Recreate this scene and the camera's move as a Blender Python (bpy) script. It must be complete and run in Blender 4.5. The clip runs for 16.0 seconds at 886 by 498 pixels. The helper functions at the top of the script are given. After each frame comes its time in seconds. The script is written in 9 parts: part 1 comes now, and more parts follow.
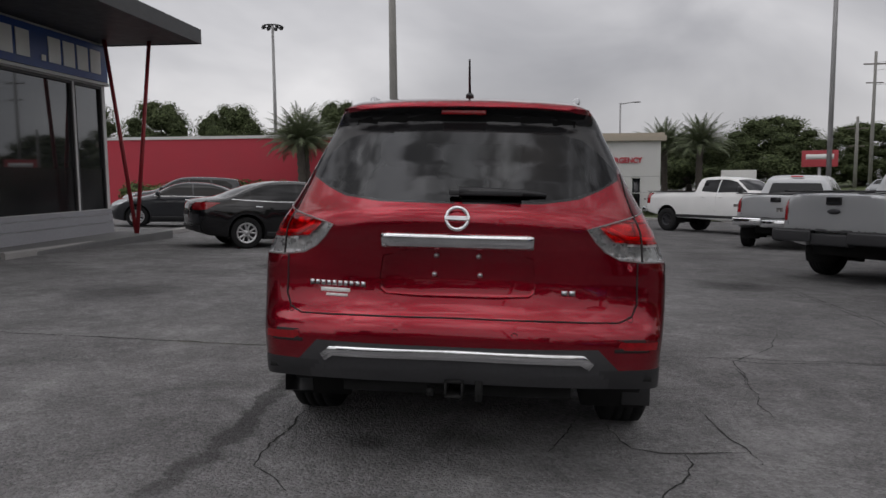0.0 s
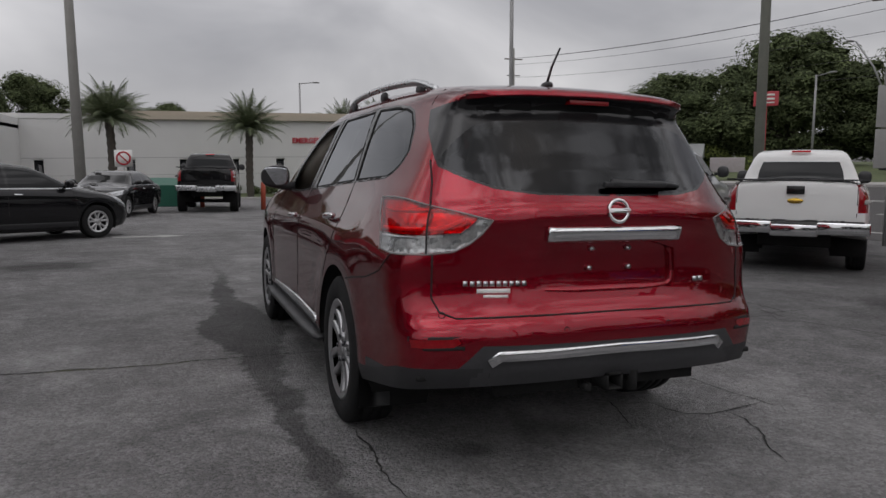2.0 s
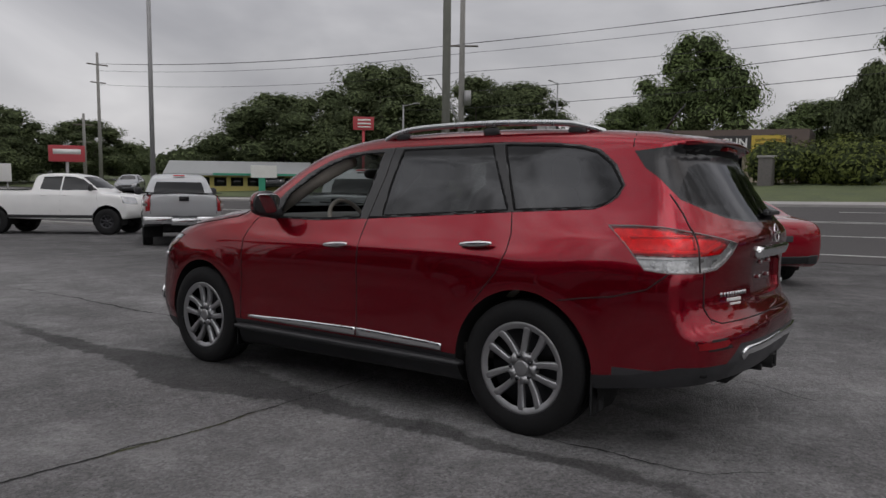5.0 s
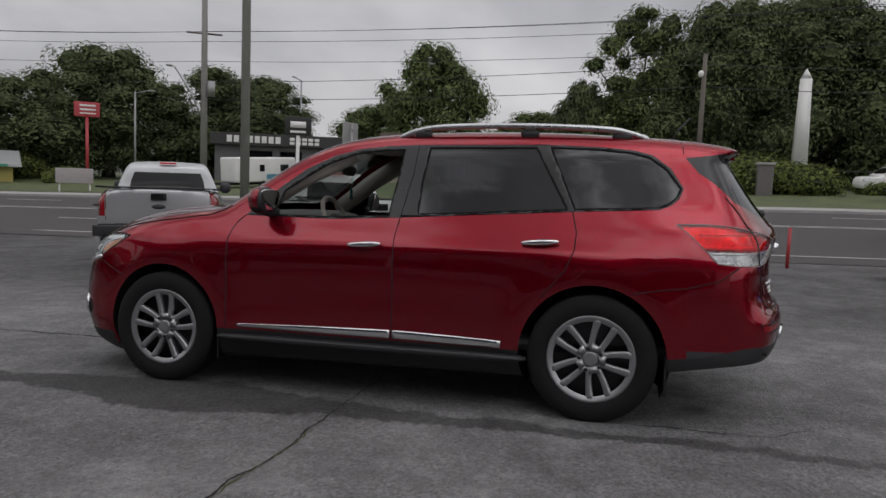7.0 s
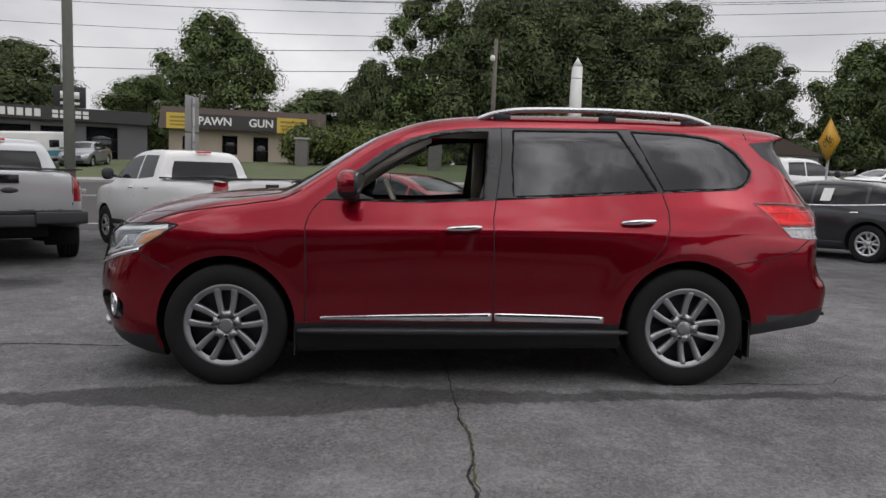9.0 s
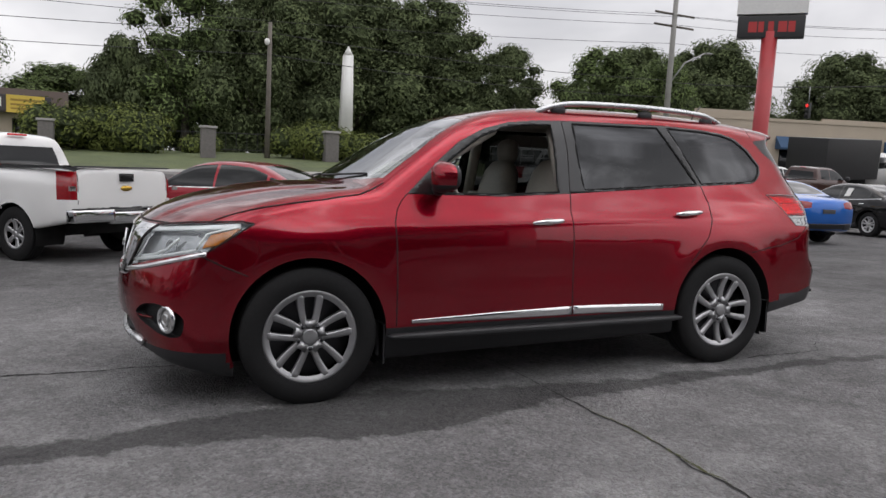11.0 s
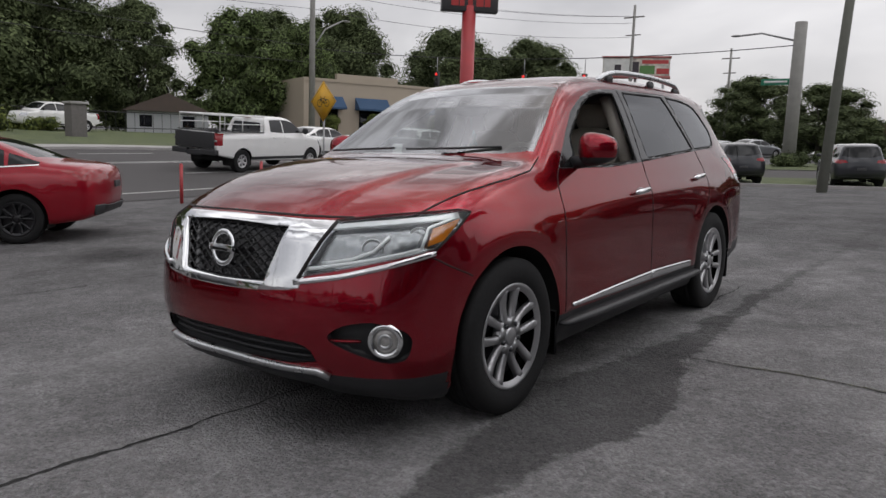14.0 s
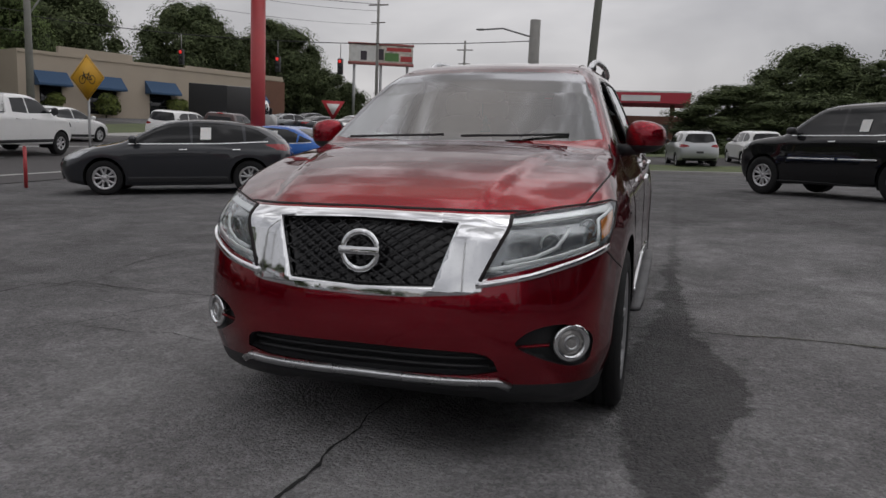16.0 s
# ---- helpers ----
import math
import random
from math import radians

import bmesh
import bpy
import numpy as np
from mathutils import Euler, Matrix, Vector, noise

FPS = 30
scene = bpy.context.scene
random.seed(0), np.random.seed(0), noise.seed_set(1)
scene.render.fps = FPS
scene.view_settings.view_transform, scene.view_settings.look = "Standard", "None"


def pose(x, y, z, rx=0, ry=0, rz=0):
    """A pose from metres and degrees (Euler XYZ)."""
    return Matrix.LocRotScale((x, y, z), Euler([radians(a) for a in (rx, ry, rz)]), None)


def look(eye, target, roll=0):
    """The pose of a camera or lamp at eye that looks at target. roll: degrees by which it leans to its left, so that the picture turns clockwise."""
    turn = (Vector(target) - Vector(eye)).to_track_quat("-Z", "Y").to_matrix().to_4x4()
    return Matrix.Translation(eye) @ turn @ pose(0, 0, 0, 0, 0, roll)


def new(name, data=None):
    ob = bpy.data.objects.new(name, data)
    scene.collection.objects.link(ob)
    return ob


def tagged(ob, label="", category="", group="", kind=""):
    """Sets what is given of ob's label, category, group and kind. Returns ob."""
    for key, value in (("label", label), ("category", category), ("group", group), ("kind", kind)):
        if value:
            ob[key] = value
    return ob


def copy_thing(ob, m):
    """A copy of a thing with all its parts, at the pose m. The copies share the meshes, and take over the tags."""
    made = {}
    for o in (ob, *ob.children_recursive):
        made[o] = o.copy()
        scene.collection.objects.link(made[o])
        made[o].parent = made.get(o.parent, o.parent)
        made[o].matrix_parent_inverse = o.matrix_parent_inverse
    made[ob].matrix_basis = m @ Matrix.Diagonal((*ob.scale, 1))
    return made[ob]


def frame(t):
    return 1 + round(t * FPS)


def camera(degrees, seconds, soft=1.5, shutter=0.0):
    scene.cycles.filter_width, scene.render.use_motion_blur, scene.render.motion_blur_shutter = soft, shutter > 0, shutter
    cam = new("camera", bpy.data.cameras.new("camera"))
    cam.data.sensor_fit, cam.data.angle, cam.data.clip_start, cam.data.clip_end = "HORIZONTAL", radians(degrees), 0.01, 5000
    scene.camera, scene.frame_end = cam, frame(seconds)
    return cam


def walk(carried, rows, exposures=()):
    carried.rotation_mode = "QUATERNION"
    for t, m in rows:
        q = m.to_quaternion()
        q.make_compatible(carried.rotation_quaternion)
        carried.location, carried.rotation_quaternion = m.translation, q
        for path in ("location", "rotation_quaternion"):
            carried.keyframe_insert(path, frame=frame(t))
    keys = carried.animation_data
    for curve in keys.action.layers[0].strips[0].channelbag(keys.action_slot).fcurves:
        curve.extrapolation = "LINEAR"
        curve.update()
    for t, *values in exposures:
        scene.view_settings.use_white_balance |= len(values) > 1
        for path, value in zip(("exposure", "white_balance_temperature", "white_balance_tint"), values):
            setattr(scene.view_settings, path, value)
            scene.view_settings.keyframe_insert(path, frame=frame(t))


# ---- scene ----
cam = camera(62.8, 16.0)
PATH = [
    (0, (0.268, -4.073, 1.334), (0.071, -2.092, 1.137), -0.49),
    (0.5, (-0.278, -4.098, 1.351), (-0.235, -2.109, 1.145), -0.63),
    (1, (-0.789, -3.983, 1.349), (-0.491, -2.017, 1.127), -1.53),
    (1.5, (-1.264, -3.846, 1.379), (-0.759, -1.929, 1.115), -1.05),
    (2, (-1.722, -3.628, 1.400), (-1.024, -1.772, 1.141), -0.26),
    (2.5, (-2.182, -3.408, 1.423), (-1.314, -1.622, 1.179), 0.41),
    (3, (-2.703, -3.231, 1.441), (-1.669, -1.536, 1.204), 0.70),
    (3.5, (-3.148, -2.969, 1.468), (-1.953, -1.382, 1.234), 0.80),
    (3.7, (-3.330, -2.863, 1.470), (-2.077, -1.322, 1.236), 0.87),
    (5.8, (-4.758, -1.323, 1.472), (-2.996, -0.396, 1.281), 1.49),
    (6, (-4.836, -1.151, 1.465), (-3.039, -0.292, 1.278), 1.87),
    (6.5, (-5.075, -0.694, 1.450), (-3.204, -0.011, 1.268), 2.35),
    (7, (-5.205, -0.211, 1.425), (-3.282, 0.304, 1.230), 2.31),
    (7.5, (-5.338, 0.297, 1.408), (-3.379, 0.648, 1.203), 2.26),
    (8, (-5.423, 0.802, 1.380), (-3.443, 0.991, 1.169), 1.99),
    (8.2, (-5.439, 1.004, 1.394), (-3.455, 1.130, 1.176), 1.94),
    (10.3, (-5.100, 3.105, 1.320), (-3.183, 2.579, 1.099), 3.37),
    (10.5, (-5.009, 3.297, 1.318), (-3.116, 2.691, 1.095), 3.31),
    (11, (-4.795, 3.774, 1.298), (-2.964, 3.004, 1.070), 3.09),
    (11.5, (-4.535, 4.223, 1.291), (-2.777, 3.298, 1.054), 2.96),
    (12, (-4.200, 4.613, 1.285), (-2.528, 3.542, 1.039), 2.10),
    (12.5, (-3.893, 5.008, 1.280), (-2.317, 3.801, 1.029), 2.24),
    (13, (-3.543, 5.309, 1.252), (-2.074, 3.976, 0.997), 2.15),
    (13.5, (-3.146, 5.581, 1.230), (-1.799, 4.128, 0.961), 2.46),
    (14, (-2.735, 5.808, 1.213), (-1.524, 4.241, 0.936), 1.95),
    (14.5, (-2.292, 5.973, 1.211), (-1.225, 4.306, 0.921), 1.82),
    (15, (-1.862, 6.169, 1.194), (-0.954, 4.411, 0.902), 2.57),
    (15.5, (-1.467, 6.283, 1.169), (-0.723, 4.450, 0.878), 2.51),
    (16, (-1.094, 6.398, 1.159), (-0.512, 4.507, 0.868), 2.34),
]
walk(cam, [(t, look(eye, target, roll)) for t, eye, target, roll in PATH], exposures=[(0, 0.02, 6450, 12), (2, 0.0, 6450, 12), (3.5, 0.0, 6450, 12), (6, 0.0, 6450, 12), (8, 0.3, 6450, 12), (10.5, 0.68, 6450, 12), (12, 0.68, 6450, 12), (13.5, 0.48, 6450, 12), (14.5, 0.28, 6450, 12), (15.2, 0.1, 6450, 12), (16, 0.0, 6450, 12)])

# ---- world and light ----
world = bpy.data.worlds.new("overcast_sky")
scene.world = world
world.use_nodes = True
wn, wl = world.node_tree.nodes, world.node_tree.links
wn.clear()
w_out = wn.new("ShaderNodeOutputWorld")
w_bg = wn.new("ShaderNodeBackground")
w_sky = wn.new("ShaderNodeTexSky")
w_sky.sky_type, w_sky.sun_disc = "NISHITA", False
w_sky.sun_elevation, w_sky.sun_rotation, w_sky.dust_density = radians(58), radians(150), 4.0
w_tc = wn.new("ShaderNodeTexCoord")
w_sep = wn.new("ShaderNodeSeparateXYZ")
wl.new(w_tc.outputs["Generated"], w_sep.inputs[0])


def wmath(op, a, b=None):
    n = wn.new("ShaderNodeMath")
    n.operation = op
    for i, v in enumerate((a, b)):
        if v is None:
            continue
        if isinstance(v, (int, float)):
            n.inputs[i].default_value = v
        else:
            wl.new(v, n.inputs[i])
    return n.outputs[0]


# cloud deck, flattened into layers
w_map = wn.new("ShaderNodeMapping")
w_map.inputs["Scale"].default_value = (1.0, 1.0, 1.9)
wl.new(w_tc.outputs["Generated"], w_map.inputs["Vector"])
cl1 = wn.new("ShaderNodeTexNoise")
cl1.inputs["Scale"].default_value, cl1.inputs["Detail"].default_value, cl1.inputs["Roughness"].default_value = 2.6, 5, 0.47
cl1.inputs["Distortion"].default_value = 0.35
wl.new(w_map.outputs[0], cl1.inputs["Vector"])
w_ramp = wn.new("ShaderNodeValToRGB")
wl.new(cl1.outputs[0], w_ramp.inputs[0])
re_ = w_ramp.color_ramp.elements
re_[0].position, re_[0].color = 0.28, (0.31, 0.31, 0.325, 1)
re_[1].position, re_[1].color = 0.70, (0.74, 0.732, 0.73, 1)
e_ = re_.new(0.45)
e_.color = (0.44, 0.438, 0.448, 1)
e_ = re_.new(0.57)
e_.color = (0.56, 0.556, 0.562, 1)
# broken, higher-contrast cloud overhead; towards the horizon the deck closes into a smooth veil
cl2 = wn.new("ShaderNodeTexNoise")
cl2.inputs["Scale"].default_value, cl2.inputs["Detail"].default_value, cl2.inputs["Roughness"].default_value = 4.2, 7, 0.55
cl2.inputs["Distortion"].default_value = 0.5
wl.new(w_tc.outputs["Generated"], cl2.inputs["Vector"])
w_hi = wn.new("ShaderNodeMapRange")
w_hi.interpolation_type = "SMOOTHSTEP"
w_hi.inputs[1].default_value, w_hi.inputs[2].default_value, w_hi.inputs[3].default_value, w_hi.inputs[4].default_value = 0.40, 0.62, 0.36, 1.62
wl.new(cl2.outputs[0], w_hi.inputs[0])
w_lift = wn.new("ShaderNodeMapRange")
w_lift.interpolation_type = "SMOOTHSTEP"
w_lift.inputs[1].default_value, w_lift.inputs[2].default_value = 0.22, 0.60
wl.new(w_sep.outputs[2], w_lift.inputs[0])
w_break = wmath("ADD", 1.0, wmath("MULTIPLY", w_lift.outputs[0], wmath("SUBTRACT", w_hi.outputs[0], 1.0)))
# brighter towards the zenith and round the veiled sun in the south-west
w_dot = wn.new("ShaderNodeVectorMath")
w_dot.operation = "DOT_PRODUCT"
w_dot.inputs[1].default_value = Vector((-14, -26, 32)).normalized()
wl.new(w_tc.outputs["Generated"], w_dot.inputs[0])
w_glow = wmath("MULTIPLY", wmath("POWER", wmath("MAXIMUM", w_dot.outputs["Value"], 0.0), 2.5), 1.0)
w_glow = wmath("MULTIPLY", w_glow, w_lift.outputs[0])
w_up = wmath("ADD", wmath("ADD", 0.84, wmath("MULTIPLY", wmath("MAXIMUM", w_sep.outputs[2], 0.0), 0.45)), w_glow)
# the deck is a little thinner to the north-west than to the south-east
w_tone = wn.new("ShaderNodeVectorMath")
w_tone.operation = "DOT_PRODUCT"
w_tone.inputs[1].default_value = (-0.06, 0.08, 0)
wl.new(w_tc.outputs["Generated"], w_tone.inputs[0])
w_up = wmath("MULTIPLY", wmath("MULTIPLY", w_up, w_break), wmath("ADD", 1.0, w_tone.outputs["Value"]))
w_mul = wn.new("ShaderNodeMixRGB")
w_mul.blend_type, w_mul.inputs[0].default_value = "MULTIPLY", 1.0
wl.new(w_ramp.outputs[0], w_mul.inputs[1])
wl.new(w_up, w_mul.inputs[2])
w_scale = wn.new("ShaderNodeMixRGB")
w_scale.blend_type, w_scale.inputs[0].default_value = "MULTIPLY", 1.0
w_scale.inputs[2].default_value = (0.07, 0.07, 0.07, 1)
wl.new(w_sky.outputs[0], w_scale.inputs[1])
w_mix = wn.new("ShaderNodeMixRGB")
w_mix.inputs[0].default_value = 0.90
wl.new(w_scale.outputs[0], w_mix.inputs[1])
wl.new(w_mul.outputs[0], w_mix.inputs[2])
wl.new(w_mix.outputs[0], w_bg.inputs[0])
w_bg.inputs[1].default_value = 1.14
wl.new(w_bg.outputs[0], w_out.inputs[0])
sun = new("sun", bpy.data.lights.new("sun", "SUN"))
sun.data.energy, sun.data.angle, sun.data.color = 0.5, radians(165), (1, 0.97, 0.93)
sun.matrix_world = look((-14, -24, 45), (0, 0, 0))

# ---- materials ----
MATS = {}


def mat(name, color, rough=0.5, metal=0.0, coat=0.0, vary=0.12, scale=6.0, fine=60.0, bump=0.0, bump_scale=80.0, spec=0.5, island=0.0, tint=None, rough_vary=0.1, flakes=0.0):
    """A surface with colour variation at two scales, roughness variation and fine relief."""
    if name in MATS:
        return MATS[name]
    m = bpy.data.materials.new(name)
    MATS[name] = m
    m.use_nodes = True
    N, L = m.node_tree.nodes, m.node_tree.links
    P = N["Principled BSDF"]
    P.inputs["Metallic"].default_value = metal
    P.inputs["Specular IOR Level"].default_value = spec
    P.inputs["Coat Weight"].default_value = coat
    P.inputs["Coat Roughness"].default_value = 0.03
    tc = N.new("ShaderNodeTexCoord")
    n1, n2 = N.new("ShaderNodeTexNoise"), N.new("ShaderNodeTexNoise")
    n1.inputs["Scale"].default_value, n1.inputs["Detail"].default_value = scale, 4
    n2.inputs["Scale"].default_value, n2.inputs["Detail"].default_value = fine, 3
    for n in (n1, n2):
        L.new(tc.outputs["Object"], n.inputs["Vector"])
    add = N.new("ShaderNodeMath")
    add.operation = "ADD"
    L.new(n1.outputs[0], add.inputs[0])
    L.new(n2.outputs[0], add.inputs[1])
    src = add.outputs[0]
    if island:
        g = N.new("ShaderNodeNewGeometry")
        mul = N.new("ShaderNodeMath")
        mul.operation = "MULTIPLY_ADD"
        L.new(g.outputs["Random Per Island"], mul.inputs[0])
        mul.inputs[1].default_value = island
        L.new(src, mul.inputs[2])
        src = mul.outputs[0]
    mr = N.new("ShaderNodeMapRange")
    mr.inputs[1].default_value, mr.inputs[2].default_value = 0.65, 1.35 + island
    L.new(src, mr.inputs[0])
    mix = N.new("ShaderNodeMixRGB")
    lo = [c * (1 - vary) for c in color]
    hi = [min(1, c * (1 + vary)) for c in (tint or color)]
    mix.inputs[1].default_value, mix.inputs[2].default_value = (*lo, 1), (*hi, 1)
    L.new(mr.outputs[0], mix.inputs[0])
    L.new(mix.outputs[0], P.inputs["Base Color"])
    rr = N.new("ShaderNodeMapRange")
    rr.inputs[1].default_value, rr.inputs[2].default_value = 0.3, 0.7
    rr.inputs[3].default_value, rr.inputs[4].default_value = max(0.02, rough * (1 - rough_vary)), min(1, rough * (1 + rough_vary))
    L.new(n1.outputs[0], rr.inputs[0])
    L.new(rr.outputs[0], P.inputs["Roughness"])
    if bump:
        nb = N.new("ShaderNodeTexNoise")
        nb.inputs["Scale"].default_value, nb.inputs["Detail"].default_value = bump_scale, 4
        L.new(tc.outputs["Object"], nb.inputs["Vector"])
        b = N.new("ShaderNodeBump")
        b.inputs["Strength"].default_value, b.inputs["Distance"].default_value = bump, 0.01
        L.new(nb.outputs[0], b.inputs["Height"])
        L.new(b.outputs[0], P.inputs["Normal"])
    return m


def glass_mat(name, tint, clear, rough=0.02, ior=1.52):
    """Window glass: a reflecting sheet, more or less tinted."""
    if name in MATS:
        return MATS[name]
    m = bpy.data.materials.new(name)
    MATS[name] = m
    m.use_nodes = True
    N, L = m.node_tree.nodes, m.node_tree.links
    N.clear()
    out, mix, tr, gl, fr = N.new("ShaderNodeOutputMaterial"), N.new("ShaderNodeMixShader"), N.new("ShaderNodeBsdfTransparent"), N.new("ShaderNodeBsdfGlossy"), N.new("ShaderNodeLayerWeight")
    tr.inputs[0].default_value = (*[clear * c for c in tint], 1)
    gl.inputs["Roughness"].default_value = rough
    gl.inputs[0].default_value = (0.95, 0.97, 1, 1)
    fr.inputs[0].default_value = 0.5
    pw = N.new("ShaderNodeMath")
    pw.operation = "POWER"
    pw.inputs[1].default_value = 5.0
    L.new(fr.outputs["Facing"], pw.inputs[0])
    mr = N.new("ShaderNodeMapRange")
    mr.inputs[3].default_value, mr.inputs[4].default_value = ((ior - 1) / (ior + 1)) ** 2, 1.0
    L.new(pw.outputs[0], mr.inputs[0])
    L.new(mr.outputs[0], mix.inputs[0])
    L.new(tr.outputs[0], mix.inputs[1])
    L.new(gl.outputs[0], mix.inputs[2])
    L.new(mix.outputs[0], out.inputs[0])
    return m


def paint(name, color, metal=0.0, rough=0.35):
    return mat(name, color, rough, metal, coat=1.0, vary=0.05, scale=2.0, fine=900.0, rough_vary=0.05, spec=0.5 if metal > 0.5 else 0.1)


RED = paint("candy_red_paint", (0.265, 0.0035, 0.0150), 0.80, 0.25)
# the candy colour deepens where the paint is seen along its surface
RED.node_tree.nodes["Principled BSDF"].inputs["Specular Tint"].default_value = (0.06, 0.01, 0.012, 1)
RED.node_tree.nodes["Principled BSDF"].inputs["Coat IOR"].default_value = 1.5
CHROME = mat("chrome", (0.78, 0.79, 0.80), 0.07, 1.0, vary=0.03)
SATIN = mat("satin_silver", (0.55, 0.56, 0.57), 0.28, 1.0, vary=0.05)
ALLOY = mat("alloy", (0.40, 0.40, 0.41), 0.33, 0.8, vary=0.07, scale=12)
DARK_ALLOY = mat("dark_alloy", (0.05, 0.05, 0.055), 0.4, 0.6, vary=0.1)
RUBBER = mat("tyre_rubber", (0.011, 0.011, 0.0115), 0.8, vary=0.3, bump=0.25, bump_scale=150, spec=0.3)
PLASTIC = mat("black_plastic", (0.022, 0.022, 0.024), 0.5, vary=0.15, bump=0.1, bump_scale=400)
GREY_PLASTIC = mat("grey_plastic", (0.040, 0.040, 0.043), 0.5, vary=0.15, bump=0.08, bump_scale=400)
GLOSS_BLACK = mat("gloss_black", (0.010, 0.010, 0.011), 0.14, vary=0.1)
SEAM = mat("panel_gap", (0.012, 0.008, 0.008), 0.8, vary=0.1)
WELL = mat("wheel_well", (0.006, 0.006, 0.006), 0.9, vary=0.2)
REAR_GLASS = glass_mat("tailgate_glass", (0.95, 1.0, 1.0), 0.05, 0.01, 1.5)
TINT_GLASS = glass_mat("privacy_glass", (0.95, 1.0, 1.0), 0.06, 0.012, 1.62)
PILLAR = mat("pillar_trim", (0.013, 0.013, 0.014), 0.2, vary=0.12, spec=0.5)
SEAL = mat("window_rubber", (0.006, 0.006, 0.006), 0.75, vary=0.2, spec=0.2)
CLEAR_GLASS = glass_mat("clear_glass", (0.80, 0.86, 0.84), 0.9)
LENS = glass_mat("lamp_lens", (0.95, 0.97, 0.97), 0.95)
MIRROR = mat("mirror_glass", (0.7, 0.72, 0.75), 0.02, 1.0, vary=0.02)
RED_LENS = mat("red_lens", (0.62, 0.006, 0.012), 0.10, coat=0.0, vary=0.25, scale=30, fine=160, bump=0.15, bump_scale=200)
RED_LENS_D = mat("red_lens_deep", (0.24, 0.004, 0.008), 0.14, coat=0.4, vary=0.25, scale=30, fine=160)
CLEAR_LENS = mat("clear_ribbed_lens", (0.34, 0.33, 0.32), 0.16, 0.35, coat=0.3, vary=0.3, scale=25, fine=120, bump=0.2, bump_scale=120)
RED_GLASS = glass_mat("red_lamp_glass", (1.0, 0.03, 0.045), 0.92)
LAMP_CELL = mat("lamp_cells", (0.60, 0.58, 0.58), 0.22, 0.9, vary=0.35, scale=22, fine=70, bump=0.7, bump_scale=26)
LAMP_GREY = mat("lamp_grey_cells", (0.46, 0.45, 0.45), 0.28, 0.6, vary=0.4, scale=24, fine=80, bump=0.6, bump_scale=30)
AMBER = mat("amber_lens", (0.55, 0.17, 0.015), 0.15, coat=1.0, vary=0.2, scale=30)
REFLECTOR = mat("lamp_reflector", (0.40, 0.41, 0.42), 0.24, 0.85, vary=0.35, scale=9, fine=50, bump=0.5, bump_scale=13)
LAMP_SILVER = mat("lamp_silver", (0.80, 0.82, 0.82), 0.30, 0.4, vary=0.08)
BEIGE = mat("beige_leather", (0.36, 0.33, 0.29), 0.5, vary=0.1, bump=0.1, bump_scale=120)
CABIN = mat("cabin_trim", (0.05, 0.047, 0.045), 0.6, vary=0.15, bump=0.1, bump_scale=200)
WHITE_PRINT = mat("white_print", (0.72, 0.72, 0.70), 0.5, vary=0.05)


# ---- building helpers ----
def finish(bm, name, material, smooth=True):
    me = bpy.data.meshes.new(name)
    bm.to_mesh(me)
    bm.free()
    if smooth:
        for p in me.polygons:
            p.use_smooth = True
    for m in material if isinstance(material, (list, tuple)) else (material,):
        me.materials.append(m)
    return me


def part(name, bm, material, parent, label="", smooth=True, m=None):
    """One mesh object under a thing or a part."""
    me = bm if isinstance(bm, bpy.types.Mesh) else finish(bm, name, material, smooth)
    ob = new(name, me)
    ob.parent = parent
    if m is not None:
        ob.matrix_basis = m
    if label:
        ob["label"] = label
    return ob


def thing(name, label, category, m=None, group="", kind=""):
    ob = new(name)
    ob.empty_display_size = 0.2
    if m is not None:
        ob.matrix_basis = m
    return tagged(ob, label, category, group, kind)


def solid(name, bm, material, label, category, m=None, group="", kind="", smooth=False):
    ob = new(name, finish(bm, name, material, smooth))
    if m is not None:
        ob.matrix_basis = m
    return tagged(ob, label, category, group, kind)


def box(bm, x0, x1, y0, y1, z0, z1, bevel=0.0):
    r = bmesh.ops.create_cube(bm, size=1.0)
    for v in r["verts"]:
        v.co = Vector((x0 + (v.co.x + 0.5) * (x1 - x0), y0 + (v.co.y + 0.5) * (y1 - y0), z0 + (v.co.z + 0.5) * (z1 - z0)))
    if bevel:
        es = list({e for v in r["verts"] for e in v.link_edges})
        bmesh.ops.bevel(bm, geom=es, offset=bevel, segments=2, affect="EDGES", profile=0.7)
    return r["verts"]


def boxes(*rows, bevel=0.0):
    bm = bmesh.new()
    for r in rows:
        box(bm, *r, bevel=bevel)
    return bm


def tube(bm, pts, rad, seg=8, caps=True):
    """A tapered tube along points; rad: a number or one per point."""
    pts = [Vector(p) for p in pts]
    rads = [rad] * len(pts) if isinstance(rad, (int, float)) else rad
    rings, ref = [], None
    for i, p in enumerate(pts):
        d = (pts[min(i + 1, len(pts) - 1)] - pts[max(i - 1, 0)]).normalized()
        if ref is None:
            ref = Vector((0, 0, 1)) if abs(d.z) < 0.9 else Vector((1, 0, 0))
        a = d.cross(ref).normalized()
        b = a.cross(d).normalized()
        ref = b
        rings.append([bm.verts.new(p + (a * math.cos(t) + b * math.sin(t)) * rads[i]) for t in [2 * math.pi * k / seg for k in range(seg)]])
    for r, s in zip(rings, rings[1:]):
        for k in range(seg):
            bm.faces.new((r[k], s[k], s[(k + 1) % seg], r[(k + 1) % seg]))
    if caps:
        bm.faces.new(rings[0])
        bm.faces.new(rings[-1][::-1])
    return bm


